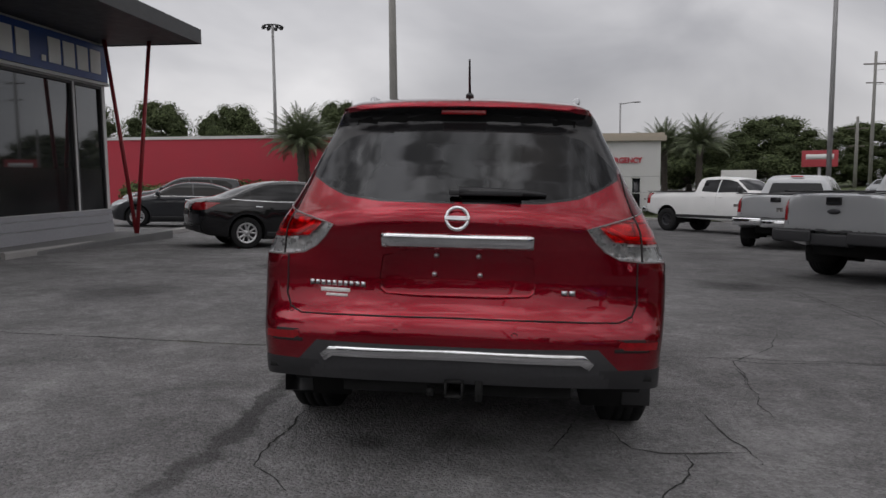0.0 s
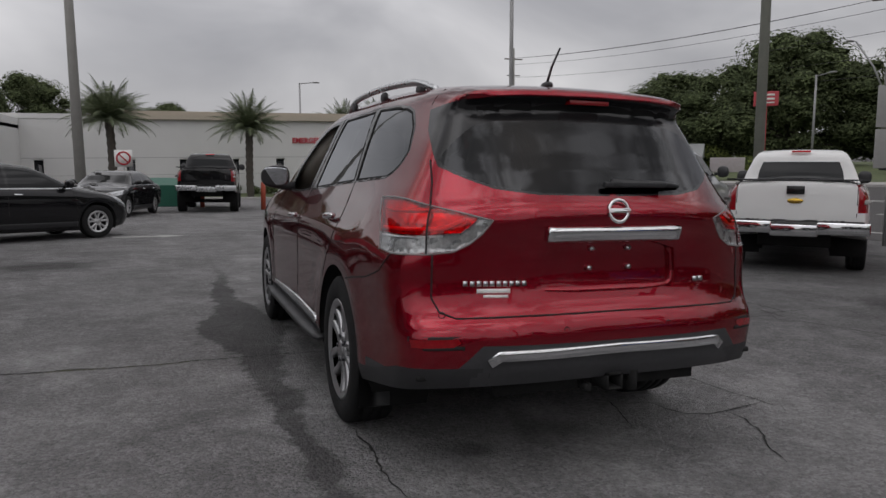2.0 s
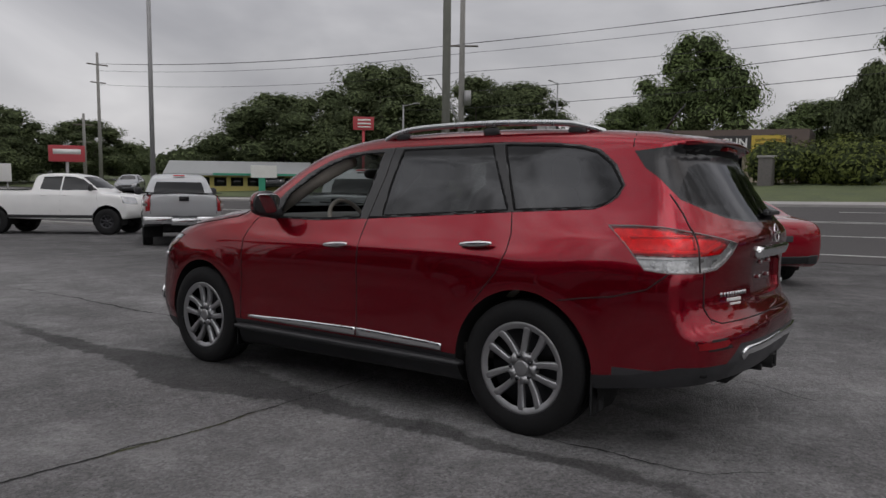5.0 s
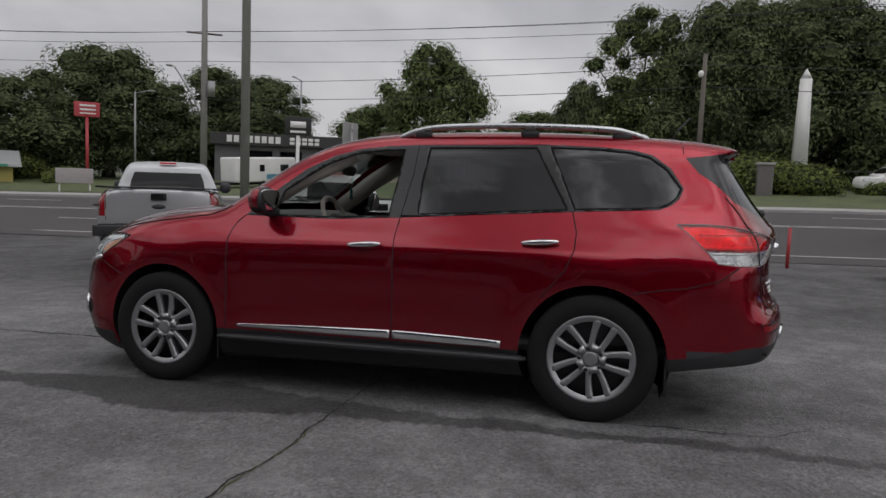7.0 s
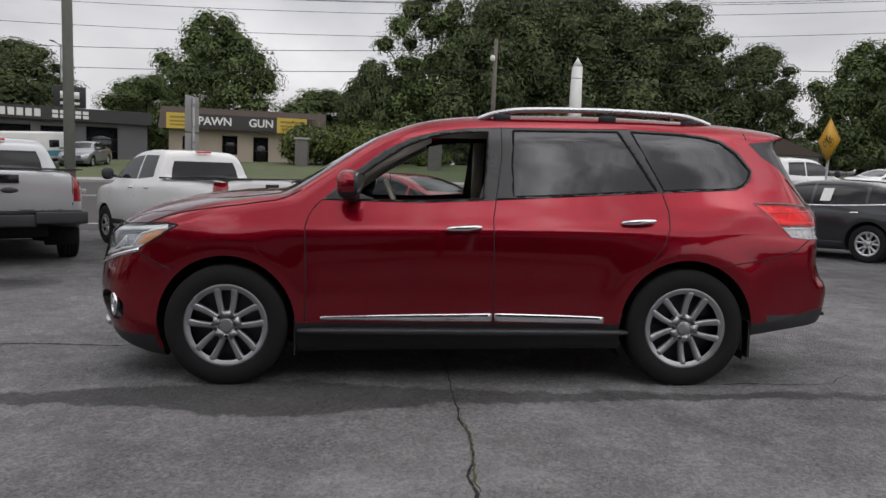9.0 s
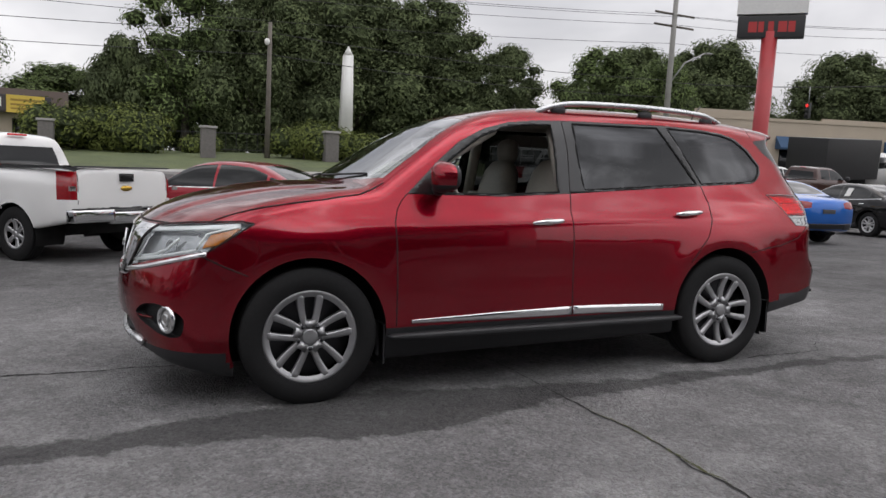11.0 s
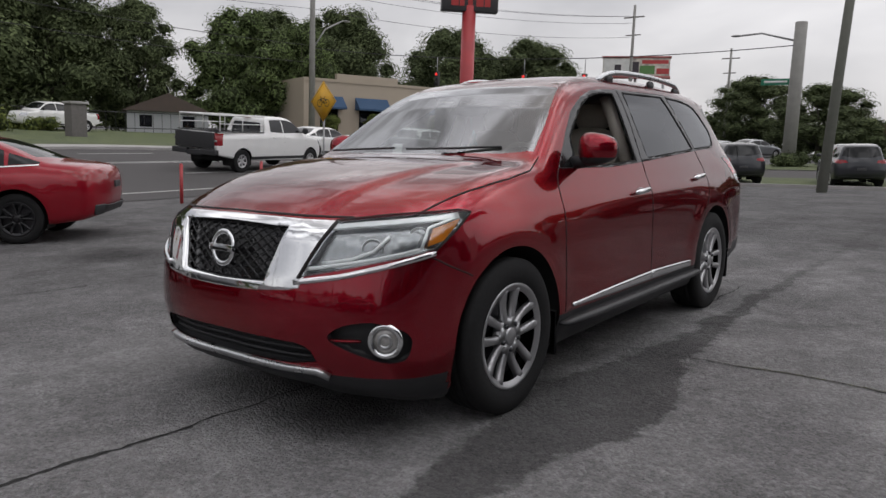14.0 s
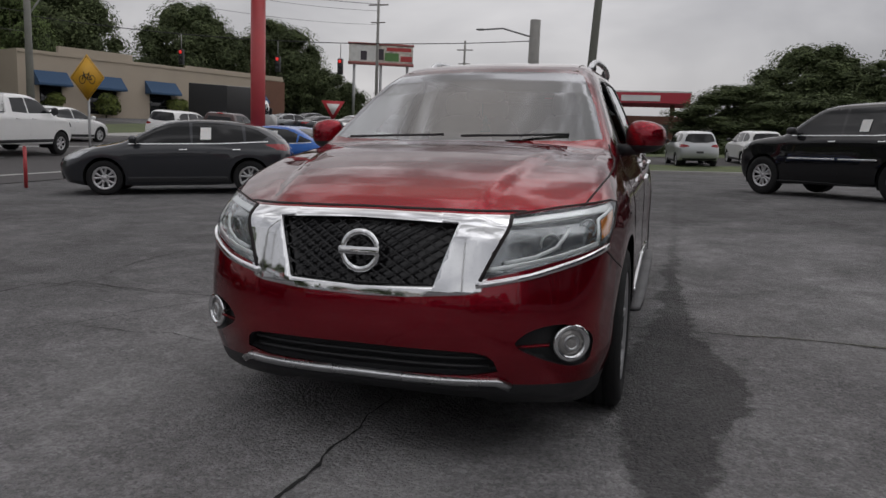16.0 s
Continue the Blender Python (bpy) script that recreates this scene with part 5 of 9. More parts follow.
KINDS = dict(
    sedan=dict(side=[(-0.85, 0.30), (-1.02, 0.38), (-1.07, 0.60), (-1.06, 0.90), (-0.98, 1.02), (-0.7, 1.065), (-0.4, 1.10), (0.1, 1.31), (0.5, 1.42), (0.9, 1.46), (1.35, 1.455), (1.75, 1.375), (2.35, 1.07), (2.55, 1.01),
                     (3.15, 0.93), (3.5, 0.82), (3.68, 0.64), (3.68, 0.42), (3.55, 0.22), (2.5, 0.2), (0.3, 0.22)], half=0.91, belt=0.98, top=1.42, base=2.78, front=3.68, rear=-1.05,
               wins=[[(2.28, 1.0), (1.78, 1.31), (1.5, 1.37), (1.16, 1.385), (1.12, 1.0)], [(1.08, 1.0), (1.10, 1.385), (0.85, 1.375), (0.45, 1.335), (0.12, 1.22), (0.1, 1.02)], [(0.06, 1.03), (0.06, 1.19), (-0.30, 1.07), (-0.30, 1.045)]],
               rear_glass=([(0.45, 1.365), (0.58, 1.22), (0.62, 1.13), (0.2, 1.105)], (0, -0.5, 0.87), -0.2), shield=([(0.60, 1.10), (0.56, 1.25), (0.5, 1.40), (0, 1.425)], 1.075, (0, 0.5, 0.86)),
               tail=[(-0.90, -0.62, 0.96), (-0.84, -0.95, 0.97), (-0.60, -1.05, 0.96), (-0.45, -1.06, 0.93), (-0.45, -1.06, 0.82), (-0.65, -1.05, 0.80), (-0.88, -0.85, 0.82)],
               head=[(-0.86, 3.05, 0.86), (-0.80, 3.35, 0.82), (-0.55, 3.58, 0.76), (-0.50, 3.6, 0.66), (-0.70, 3.5, 0.66), (-0.86, 3.25, 0.72)], chrome=True, z0=0.0),
    hatch=dict(side=[(-0.6, 0.30), (-0.78, 0.40), (-0.84, 0.60), (-0.82, 0.88), (-0.72, 1.04), (-0.58, 1.16), (-0.35, 1.30), (0.1, 1.41), (0.6, 1.46), (1.2, 1.465), (1.65, 1.40), (2.35, 1.07), (2.55, 1.01),
                     (3.1, 0.93), (3.45, 0.80), (3.62, 0.62), (3.62, 0.42), (3.5, 0.22), (2.5, 0.2), (0.3, 0.22)], half=0.90, belt=0.97, top=1.43, base=2.70, front=3.6, rear=-0.82,
               wins=[[(2.25, 0.99), (1.70, 1.32), (1.4, 1.38), (1.14, 1.39), (1.10, 1.0)], [(1.06, 1.0), (1.08, 1.39), (0.6, 1.385), (0.15, 1.33), (0.1, 1.02)], [(0.06, 1.03), (0.08, 1.32), (-0.15, 1.26), (-0.36, 1.13), (-0.25, 1.06)]],
               rear_glass=([(0.48, 1.33), (0.58, 1.22), (0.62, 1.10), (0.2, 1.07)], (0, -0.75, 0.6), -0.3), shield=([(0.60, 1.10), (0.56, 1.25), (0.5, 1.40), (0, 1.425)], 1.075, (0, 0.5, 0.86)),
               tail=[(-0.90, -0.42, 0.98), (-0.82, -0.68, 0.99), (-0.55, -0.82, 0.97), (-0.5, -0.83, 0.88), (-0.75, -0.76, 0.85), (-0.88, -0.6, 0.87)],
               head=[(-0.86, 2.95, 0.86), (-0.80, 3.25, 0.82), (-0.55, 3.5, 0.76), (-0.50, 3.52, 0.66), (-0.70, 3.42, 0.66), (-0.86, 3.15, 0.72)], chrome=True, z0=0.0),
    suv=dict(side=[(-0.75, 0.36), (-0.95, 0.45), (-1.02, 0.62), (-1.0, 0.95), (-0.94, 1.15), (-0.80, 1.48), (-0.72, 1.63), (-0.5, 1.68), (0, 1.71), (0.8, 1.72), (1.35, 1.69), (1.7, 1.58), (2.35, 1.21), (2.55, 1.15),
                   (3.15, 1.08), (3.5, 0.97), (3.64, 0.78), (3.66, 0.5), (3.5, 0.28), (2.5, 0.25), (0.3, 0.27)], half=0.94, belt=1.10, top=1.68, base=2.72, front=3.65, rear=-1.0,
             wins=[[(2.20, 1.14), (1.70, 1.48), (1.4, 1.575), (1.14, 1.60), (1.10, 1.13)], [(1.06, 1.13), (1.08, 1.60), (0.35, 1.60), (0.2, 1.17)], [(0.14, 1.18), (0.28, 1.60), (-0.25, 1.57), (-0.5, 1.40), (-0.45, 1.24), (-0.3, 1.2)]],
             rear_glass=([(0.52, 1.60), (0.62, 1.45), (0.68, 1.25), (0.3, 1.18)], (0, -1, 0.3), 0.3), shield=([(0.66, 1.25), (0.62, 1.40), (0.55, 1.58), (0, 1.615)], 1.22, (0, 0.5, 0.86)),
             tail=[(-0.92, -0.55, 1.10), (-0.84, -0.85, 1.12), (-0.58, -0.98, 1.08), (-0.52, -1.0, 1.0), (-0.75, -0.95, 0.96), (-0.9, -0.7, 0.98)],
             head=[(-0.90, 3.05, 1.0), (-0.82, 3.35, 0.97), (-0.55, 3.55, 0.92), (-0.50, 3.58, 0.78), (-0.75, 3.45, 0.78), (-0.9, 3.2, 0.84)], chrome=False, z0=0.0),
    big_suv=dict(side=[(-0.85, 0.42), (-1.05, 0.5), (-1.12, 0.68), (-1.12, 1.05), (-1.06, 1.3), (-0.95, 1.72), (-0.88, 1.83), (-0.6, 1.88), (0, 1.92), (0.9, 1.93), (1.6, 1.91), (2.0, 1.82), (2.65, 1.38), (2.85, 1.30),
                       (3.5, 1.25), (3.95, 1.17), (4.05, 0.95), (4.05, 0.55), (3.9, 0.33), (2.5, 0.32), (0.3, 0.34)], half=1.0, belt=1.25, top=1.88, base=3.10, front=4.05, rear=-1.1,
                 wins=[[(2.45, 1.29), (1.98, 1.66), (1.7, 1.77), (1.34, 1.80), (1.30, 1.28)], [(1.26, 1.28), (1.28, 1.80), (0.35, 1.80), (0.25, 1.30)], [(0.18, 1.31), (0.28, 1.80), (-0.5, 1.76), (-0.7, 1.5), (-0.6, 1.36)]],
                 rear_glass=([(0.58, 1.78), (0.66, 1.6), (0.72, 1.4), (0.3, 1.34)], (0, -1, 0.2), 0.3), shield=([(0.72, 1.42), (0.68, 1.6), (0.6, 1.79), (0, 1.83)], 1.40, (0, 0.55, 0.83)),
                 tail=[(-0.98, -0.8, 1.28), (-0.92, -1.02, 1.28), (-0.7, -1.1, 1.26), (-0.7, -1.1, 0.98), (-0.9, -1.04, 0.96), (-0.98, -0.9, 0.98)],
                 head=[(-0.96, 3.5, 1.16), (-0.88, 3.8, 1.14), (-0.55, 3.98, 1.12), (-0.52, 4.0, 0.93), (-0.75, 3.9, 0.92), (-0.96, 3.6, 0.98)], chrome=True, z0=0.0),
    pickup=dict(side=[(-1.0, 0.62), (-1.12, 0.66), (-1.16, 0.8), (-1.165, 1.33), (-1.14, 1.385), (0.4, 1.39), (1.18, 1.40), (1.21, 1.45), (1.27, 1.80), (1.36, 1.90), (1.7, 1.945), (2.3, 1.95), (2.65, 1.90), (2.9, 1.79), (3.5, 1.37), (3.66, 1.31),
                      (4.3, 1.25), (4.55, 1.15), (4.64, 0.95), (4.66, 0.62), (4.5, 0.42), (3.0, 0.42), (0.6, 0.46), (-0.4, 0.52)], half=1.0, belt=1.30, top=1.92, base=3.70, front=4.65, rear=-1.15,
                wins=[[(3.35, 1.38), (2.85, 1.74), (2.55, 1.81), (2.22, 1.83), (2.2, 1.36)], [(2.15, 1.36), (2.17, 1.83), (1.55, 1.81), (1.48, 1.40)]],
                rear_glass=([(0.60, 1.82), (0.66, 1.66), (0.70, 1.46), (0.3, 1.45)], (0, -1, 0.2), -1.5), shield=([(0.74, 1.44), (0.70, 1.6), (0.62, 1.81), (0, 1.85)], 1.42, (0, 0.6, 0.8)),
                tail=[(-1.02, -0.98, 1.32), (-0.98, -1.15, 1.32), (-0.86, -1.2, 1.32), (-0.86, -1.2, 0.92), (-0.98, -1.15, 0.92), (-1.02, -0.98, 0.92)],
                head=[(-0.97, 4.2, 1.18), (-0.9, 4.4, 1.17), (-0.62, 4.58, 1.14), (-0.60, 4.6, 0.92), (-0.8, 4.5, 0.92), (-0.97, 4.25, 0.95)], chrome=False, z0=0.0, rnd=0.05, bow_r=0.05, bed=True))

CAR_GLASS = mat("car_window_glass", (0.008, 0.009, 0.010), 0.03, vary=0.08, spec=0.4)
wheel_set("alloy", 0.33, 0.215, 0.215, 5, 0.28, mat("bright_alloy", (0.55, 0.55, 0.56), 0.3, 0.8), wide=0.04)
wheel_set("dark", 0.33, 0.22, 0.225, 5, 0.30, mat("black_alloy", (0.025, 0.025, 0.027), 0.3, 0.5), wide=0.032)
wheel_set("truck", 0.395, 0.26, 0.22, 6, 0.0, mat("bright_alloy", (0.55, 0.55, 0.56), 0.3, 0.8), wide=0.07)
wheel_set("big", 0.41, 0.27, 0.245, 6, 0.22, mat("bright_alloy", (0.55, 0.55, 0.56), 0.3, 0.8), wide=0.045)
wheel_set("offroad", 0.43, 0.30, 0.22, 8, 0.0, DARK_ALLOY, wide=0.05)


BUILT = {}


def vehicle(kind, name, label, category, paint_mat, x, y, heading, wheel="alloy", scale=1.0, z=None, group="parked vehicles", bumper=None, emblem=None, sticker=False, lift=0.0):
    key = (kind, wheel, lift, bumper.name if bumper else "", emblem.name if emblem else "", sticker)
    if key in BUILT:
        first, old = BUILT[key]
        car = copy_thing(first, place(x, y, heading, z))
        car.scale = (scale,) * 3
        for ch in car.children_recursive:
            if ch.type == "MESH" and ch.data.materials and ch.data.materials[0] == old and old != paint_mat:
                ch.data = ch.data.copy()
                ch.data.materials[0] = paint_mat
        return tagged(car, label, category, group)
    K = KINDS[kind]
    spec = car_spec(K["side"], K["half"], K["belt"], K["top"], front=K["front"], rear=K["rear"], rnd_=K.get("rnd", 0.08), bow_r=K.get("bow_r", 0.22),
                    arch=((0, 0.36, 0.39), (K["base"], 0.36, 0.39)))
    F = body_field(spec)
    r = {"alloy": 0.33, "dark": 0.33, "truck": 0.395, "big": 0.41, "offroad": 0.43}[wheel]
    car = thing(name, label, category, place(x, y, heading, z), group)
    car.scale = (scale,) * 3
    h = 0.05
    bm = field_mesh(F, (-K["half"] - 0.12, K["rear"] - 0.25, 0.1), (K["half"] + 0.12, K["front"] + 0.25, K["top"] + 0.2), h)
    bm.transform(Matrix.Translation((0, 0, lift)))
    F0 = F

    def F(a, b, c):
        return F0(a, b, c - lift)

    def up(p):
        return tuple(p[:-1]) + (p[-1] + lift,)
    for s in (-1, 1):
        n = (s, 0, 0)
        for ay in (0.0, K["base"]):
            ar = r + 0.055
            ring = [(s, ay + ar * math.cos(t), r + 0.01 + lift * 0.6 + ar * math.sin(t)) for t in np.linspace(-0.4, math.pi + 0.4, 24)] + [(s, ay - ar * 0.9, 0.02), (s, ay + ar * 0.9, 0.02)]
            carve(bm, ring, n, facing=-0.2, near=0.5).free()
        panes = [carve(bm, [up((s, yy, zz)) for yy, zz in w], n, near=0.35) for w in K["wins"]]
        t_ = carve(bm, [up(p) for p in mirrored(K["tail"], s)], (s * 0.6, -0.8, 0))
        h_ = carve(bm, [up(p) for p in mirrored(K["head"], s)], (s * 0.6, 0.8, 0))
        for p in panes:
            part("window", p, CAR_GLASS, car)
        part("tail_lamp", t_, RED_LENS_D, car, "red tail lamp")
        part("headlamp", h_, REFLECTOR, car, "clear headlamp")
        for ay in (0.0, K["base"]):
            wb = bmesh.new()
            ar = r + 0.055
            rows = []
            for t in np.linspace(-0.4, math.pi + 0.4, 18):
                rows.append([wb.verts.new((s * xx, ay + rr * math.cos(t), r + 0.01 + lift * 0.6 + rr * math.sin(t))) for xx, rr in ((K["half"] - 0.03, ar), (0.5, ar), (0.5, 0.0))])
            for p, q in zip(rows, rows[1:]):
                for j in range(2):
                    wb.faces.new((p[j], q[j], q[j + 1], p[j + 1]))
            part("wheel_liner", wb, WELL, car)
            add_wheel(car, s * (K["half"] - 0.13), ay, r, wheel, spin=23 * (ay + 1))
        for w in K["wins"][:2]:
            ys = [q[0] for q in w]
            yy, zz = min(ys) + 0.14, K["belt"] - 0.10 + lift
            hb = strip(bmesh.new(), F, [(s, yy - 0.07, zz), (s, yy + 0.08, zz - 0.004)], n, 0.028, 0.03)
            part("door_handle", hb, CHROME if K["chrome"] else paint_mat, car)
        gb = strip(bmesh.new(), F, [(s, K["wins"][0][-1][0] - 0.03, K["belt"] + lift), (s, K["wins"][0][-1][0] - 0.03, 0.42 + lift)], n, 0.008, 0.001)
        part("door_gap", gb, SEAM, car)
        gb = strip(bmesh.new(), F, [(s, K["wins"][0][0][0] + 0.02, K["belt"] + lift), (s, K["wins"][0][0][0] + 0.1, 0.42 + lift)], n, 0.008, 0.001)
        part("door_gap", gb, SEAM, car)
        if K["chrome"]:
            w0, w2 = K["wins"][0], K["wins"][-1]
            part("window_trim", strip(bmesh.new(), F, [(s, w0[0][0], w0[0][1] - 0.015 + lift), (s, 0.6, K["wins"][1][0][1] - 0.012 + lift), (s, min(q[0] for q in w2), min(q[1] for q in w2) + 0.0 + lift)], n, 0.02, 0.006), CHROME, car)
        mb = bmesh.new()
        yy, zz = K["wins"][0][0][0] - 0.12, K["wins"][0][0][1] + 0.08 + lift
        pillow(mb, (s * (K["half"] + 0.09), yy, zz), (0.11, 0.07, 0.075) if kind != "pickup" else (0.12, 0.06, 0.12), 2.8, 16)
        tube(mb, [(s * (K["half"] - 0.08), yy, zz - 0.05), (s * (K["half"] + 0.05), yy, zz - 0.03)], 0.03, 8)
        part("door_mirror", mb, paint_mat if kind in ("sedan", "hatch") else PLASTIC, car)
    pts, n, near = K["rear_glass"]
    rg = [up((xx, -1, zz)) for xx, zz in pts] + [up((-xx, -1, zz)) for xx, zz in pts[::-1]]
    nn = Vector(n).normalized()
    P, g = on_body(F, rg, (0, -1, 0.05)) if kind not in ("sedan",) else on_body(F, rg, (0, -1, 0))
    part("rear_window", carve(bm, [tuple(p) for p in P], n, near=min(p @ np.array(nn) for p in P) - 0.3), CAR_GLASS, car)
    pts, zb, n = K["shield"]
    sg = [up((xx, 3, zz)) for xx, zz in pts] + [up((-xx, 3, zz)) for xx, zz in pts[-2::-1]] + [up((0, 3, zb))]
    P, g = on_body(F, sg, (0, 1, 0.02))
    part("windscreen", carve(bm, [tuple(p) for p in P], n), CAR_GLASS, car)
    yr, yf = K["rear"], K["front"]
    if kind == "big_suv":
        for s in (-1, 1):
            for y0, y1 in ((1.35, 2.45), (0.45, 1.28)):
                part("side_moulding", strip(bmesh.new(), F, [(s, y0, 0.80), (s, y1, 0.80)], (s, 0, 0), 0.035, 0.014), CHROME, car, "bright side moulding")
    if K.get("bed"):
        bed = carve(bm, [(-0.80, -1.08, 1.4), (0.80, -1.08, 1.4), (0.80, 1.10, 1.4), (-0.80, 1.10, 1.4)], (0, 0, 1), facing=0.6, near=1.2)
        part("load_bed", moved(rim_depth(bed, (0, 0, -1), 0.5), (0, 0, -0.5)), PLASTIC, car)
        part("tailgate_handle", boxes((-0.12, 0.12, yr - 0.045, yr + 0.02, 1.18 + lift, 1.30 + lift), bevel=0.01), GLOSS_BLACK, car)
        tg = strip(bmesh.new(), F, [(-0.80, -1, 1.375 + lift), (-0.80, -1, 0.80 + lift), (0.80, -1, 0.80 + lift), (0.80, -1, 1.375 + lift)], (0, -1, 0), 0.012, 0.001)
        part("tailgate_gap", tg, SEAM, car)
        bb = boxes((-0.98, -0.30, yr - 0.13, yr + 0.05, 0.60 + lift, 0.78 + lift), (0.30, 0.98, yr - 0.13, yr + 0.05, 0.60 + lift, 0.78 + lift), (-0.32, 0.32, yr - 0.10, yr + 0.05, 0.56 + lift, 0.74 + lift), bevel=0.025)
        part("rear_bumper", bb, bumper or CHROME, car, "step bumper")
        part("bumper_step", boxes((-0.9, 0.9, yr - 0.11, yr + 0.02, 0.78 + lift, 0.795 + lift)), PLASTIC, car)
        part("tailgate_cap", boxes((-0.82, 0.82, yr - 0.012, yr + 0.06, 1.375 + lift, 1.40 + lift), bevel=0.008), PLASTIC, car, "black cap along the tailgate")
        for s in (-1, 1):
            part("bed_rail_cap", boxes((s * 0.83, s * 0.955, -1.05, 1.12, 1.378 + lift, 1.398 + lift), bevel=0.006), PLASTIC, car)
            part("lamp_lens", boxes((s * 0.885, s * 0.975, yr - 0.052, yr - 0.02, 1.05 + lift, 1.11 + lift), bevel=0.004), CLEAR_LENS, car, "clear reversing lens")
        part("high_brake_lamp", boxes((-0.15, 0.15, 1.26, 1.32, 1.875 + lift, 1.905 + lift), bevel=0.006), RED_LENS, car)
        part("chassis", boxes((-0.5, 0.5, -0.9, 3.6, 0.40 + lift, 0.62 + lift), (-0.85, 0.85, -0.06, 0.06, 0.32, 0.44)), WELL, car)
        if emblem:
            eb = bmesh.new()
            pillow(eb, (0, yr - 0.02, 1.08 + lift), (0.11, 0.015, 0.04), 2)
            part("emblem", eb, emblem, car)
    else:
        part("rear_bumper_trim", strip(bmesh.new(), F, [(-K["half"] * 0.8, -1, 0.42), (0, -1, 0.42), (K["half"] * 0.8, -1, 0.42)], (0, -1, 0), 0.14, 0.012), PLASTIC, car)
        part("plate", boxes((-0.16, 0.16, yr - 0.035, yr + 0.02, 0.70, 0.79), bevel=0.004), GREY_PLASTIC, car)
    gz_ = K["side"][-6][1]
    part("front_grille", strip(bmesh.new(), F, [(-0.5, 3, 0.62 * K["top"] / 1.42 + lift), (0, 3, 0.62 * K["top"] / 1.42 + lift), (0.5, 3, 0.62 * K["top"] / 1.42 + lift)], (0, 1, 0), 0.16, 0.01), GLOSS_BLACK, car)
    part("front_bumper_trim", strip(bmesh.new(), F, [(-0.6, 3, 0.36 * K["top"] / 1.42 + lift), (0, 3, 0.36 * K["top"] / 1.42 + lift), (0.6, 3, 0.36 * K["top"] / 1.42 + lift)], (0, 1, 0), 0.12, 0.01), PLASTIC, car)
    for s in (-1, 1):
        part("sill", strip(bmesh.new(), F, [(s, 0.42, (0.30 if kind != "pickup" else 0.5) + lift), (s, K["base"] - 0.42, (0.30 if kind != "pickup" else 0.5) + lift)], (s, 0, 0), 0.10, 0.01), PLASTIC, car)
    if sticker:
        P, g = on_body(F, [(-1, a, b) for a, b in ((0.72, K["belt"] + 0.09), (0.92, K["belt"] + 0.09), (0.92, K["belt"] + 0.32), (0.72, K["belt"] + 0.32))], (-1, 0, 0))
        sb = bmesh.new()
        sb.faces.new([sb.verts.new(p + gg * 0.018) for p, gg in zip(P, g)])
        part("price_sheet", sb, WHITE_PRINT, car, "white paper sheet in the window")
    part("body", bm, paint_mat, car)
    BUILT[key] = (car, paint_mat)
    return car



# ---- the lie of the land ----
def gh(x, y):
    """Height of the ground: the lot falls to the road and to the north, the road rises to the far verge."""
    c = np.clip
    return float(-0.0254 * c(x, -14, 12) - 0.025 * c(y, -9, 42) + 0.055 * c(x - 12.5, 0, 13) + 0.04 * c(x - 25.5, 0, 22) + 0.04 * c(-26 - y, 0, 40))


def place(x, y, heading=0.0, z=None):
    """A pose on the ground, leaning with it."""
    zz = gh(x, y) if z is None else z
    e = 1.2
    nrm = Vector((-(gh(x + e, y) - gh(x - e, y)) / (2 * e), -(gh(x, y + e) - gh(x, y - e)) / (2 * e), 1)).normalized()
    tilt = Vector((0, 0, 1)).rotation_difference(nrm).to_matrix().to_4x4()
    return Matrix.Translation((x, y, zz)) @ tilt @ Matrix.Rotation(radians(heading), 4, "Z")


def sheet(bm, x0, x1, y0, y1, lift, step=1.5, wob=0.0, skew=0.0):
    """A patch that follows the ground, a little above it."""
    nx, ny = max(1, int(abs(x1 - x0) / step)), max(1, int(abs(y1 - y0) / step))
    rows = []
    for i in range(nx + 1):
        row = []
        for j in range(ny + 1):
            x, y = x0 + (x1 - x0) * i / nx, y0 + (y1 - y0) * j / ny
            x += skew * y
            if wob:
                x += wob * noise.noise(Vector((x * 0.5, y * 0.5, 3)))
                y += wob * noise.noise(Vector((x * 0.5, y * 0.5, 9)))
            row.append(bm.verts.new((x, y, gh(x, y) + lift)))
        rows.append(row)
    for a, b in zip(rows, rows[1:]):
        for j in range(ny):
            bm.faces.new((a[j], b[j], b[j + 1], a[j + 1]))
    return bm


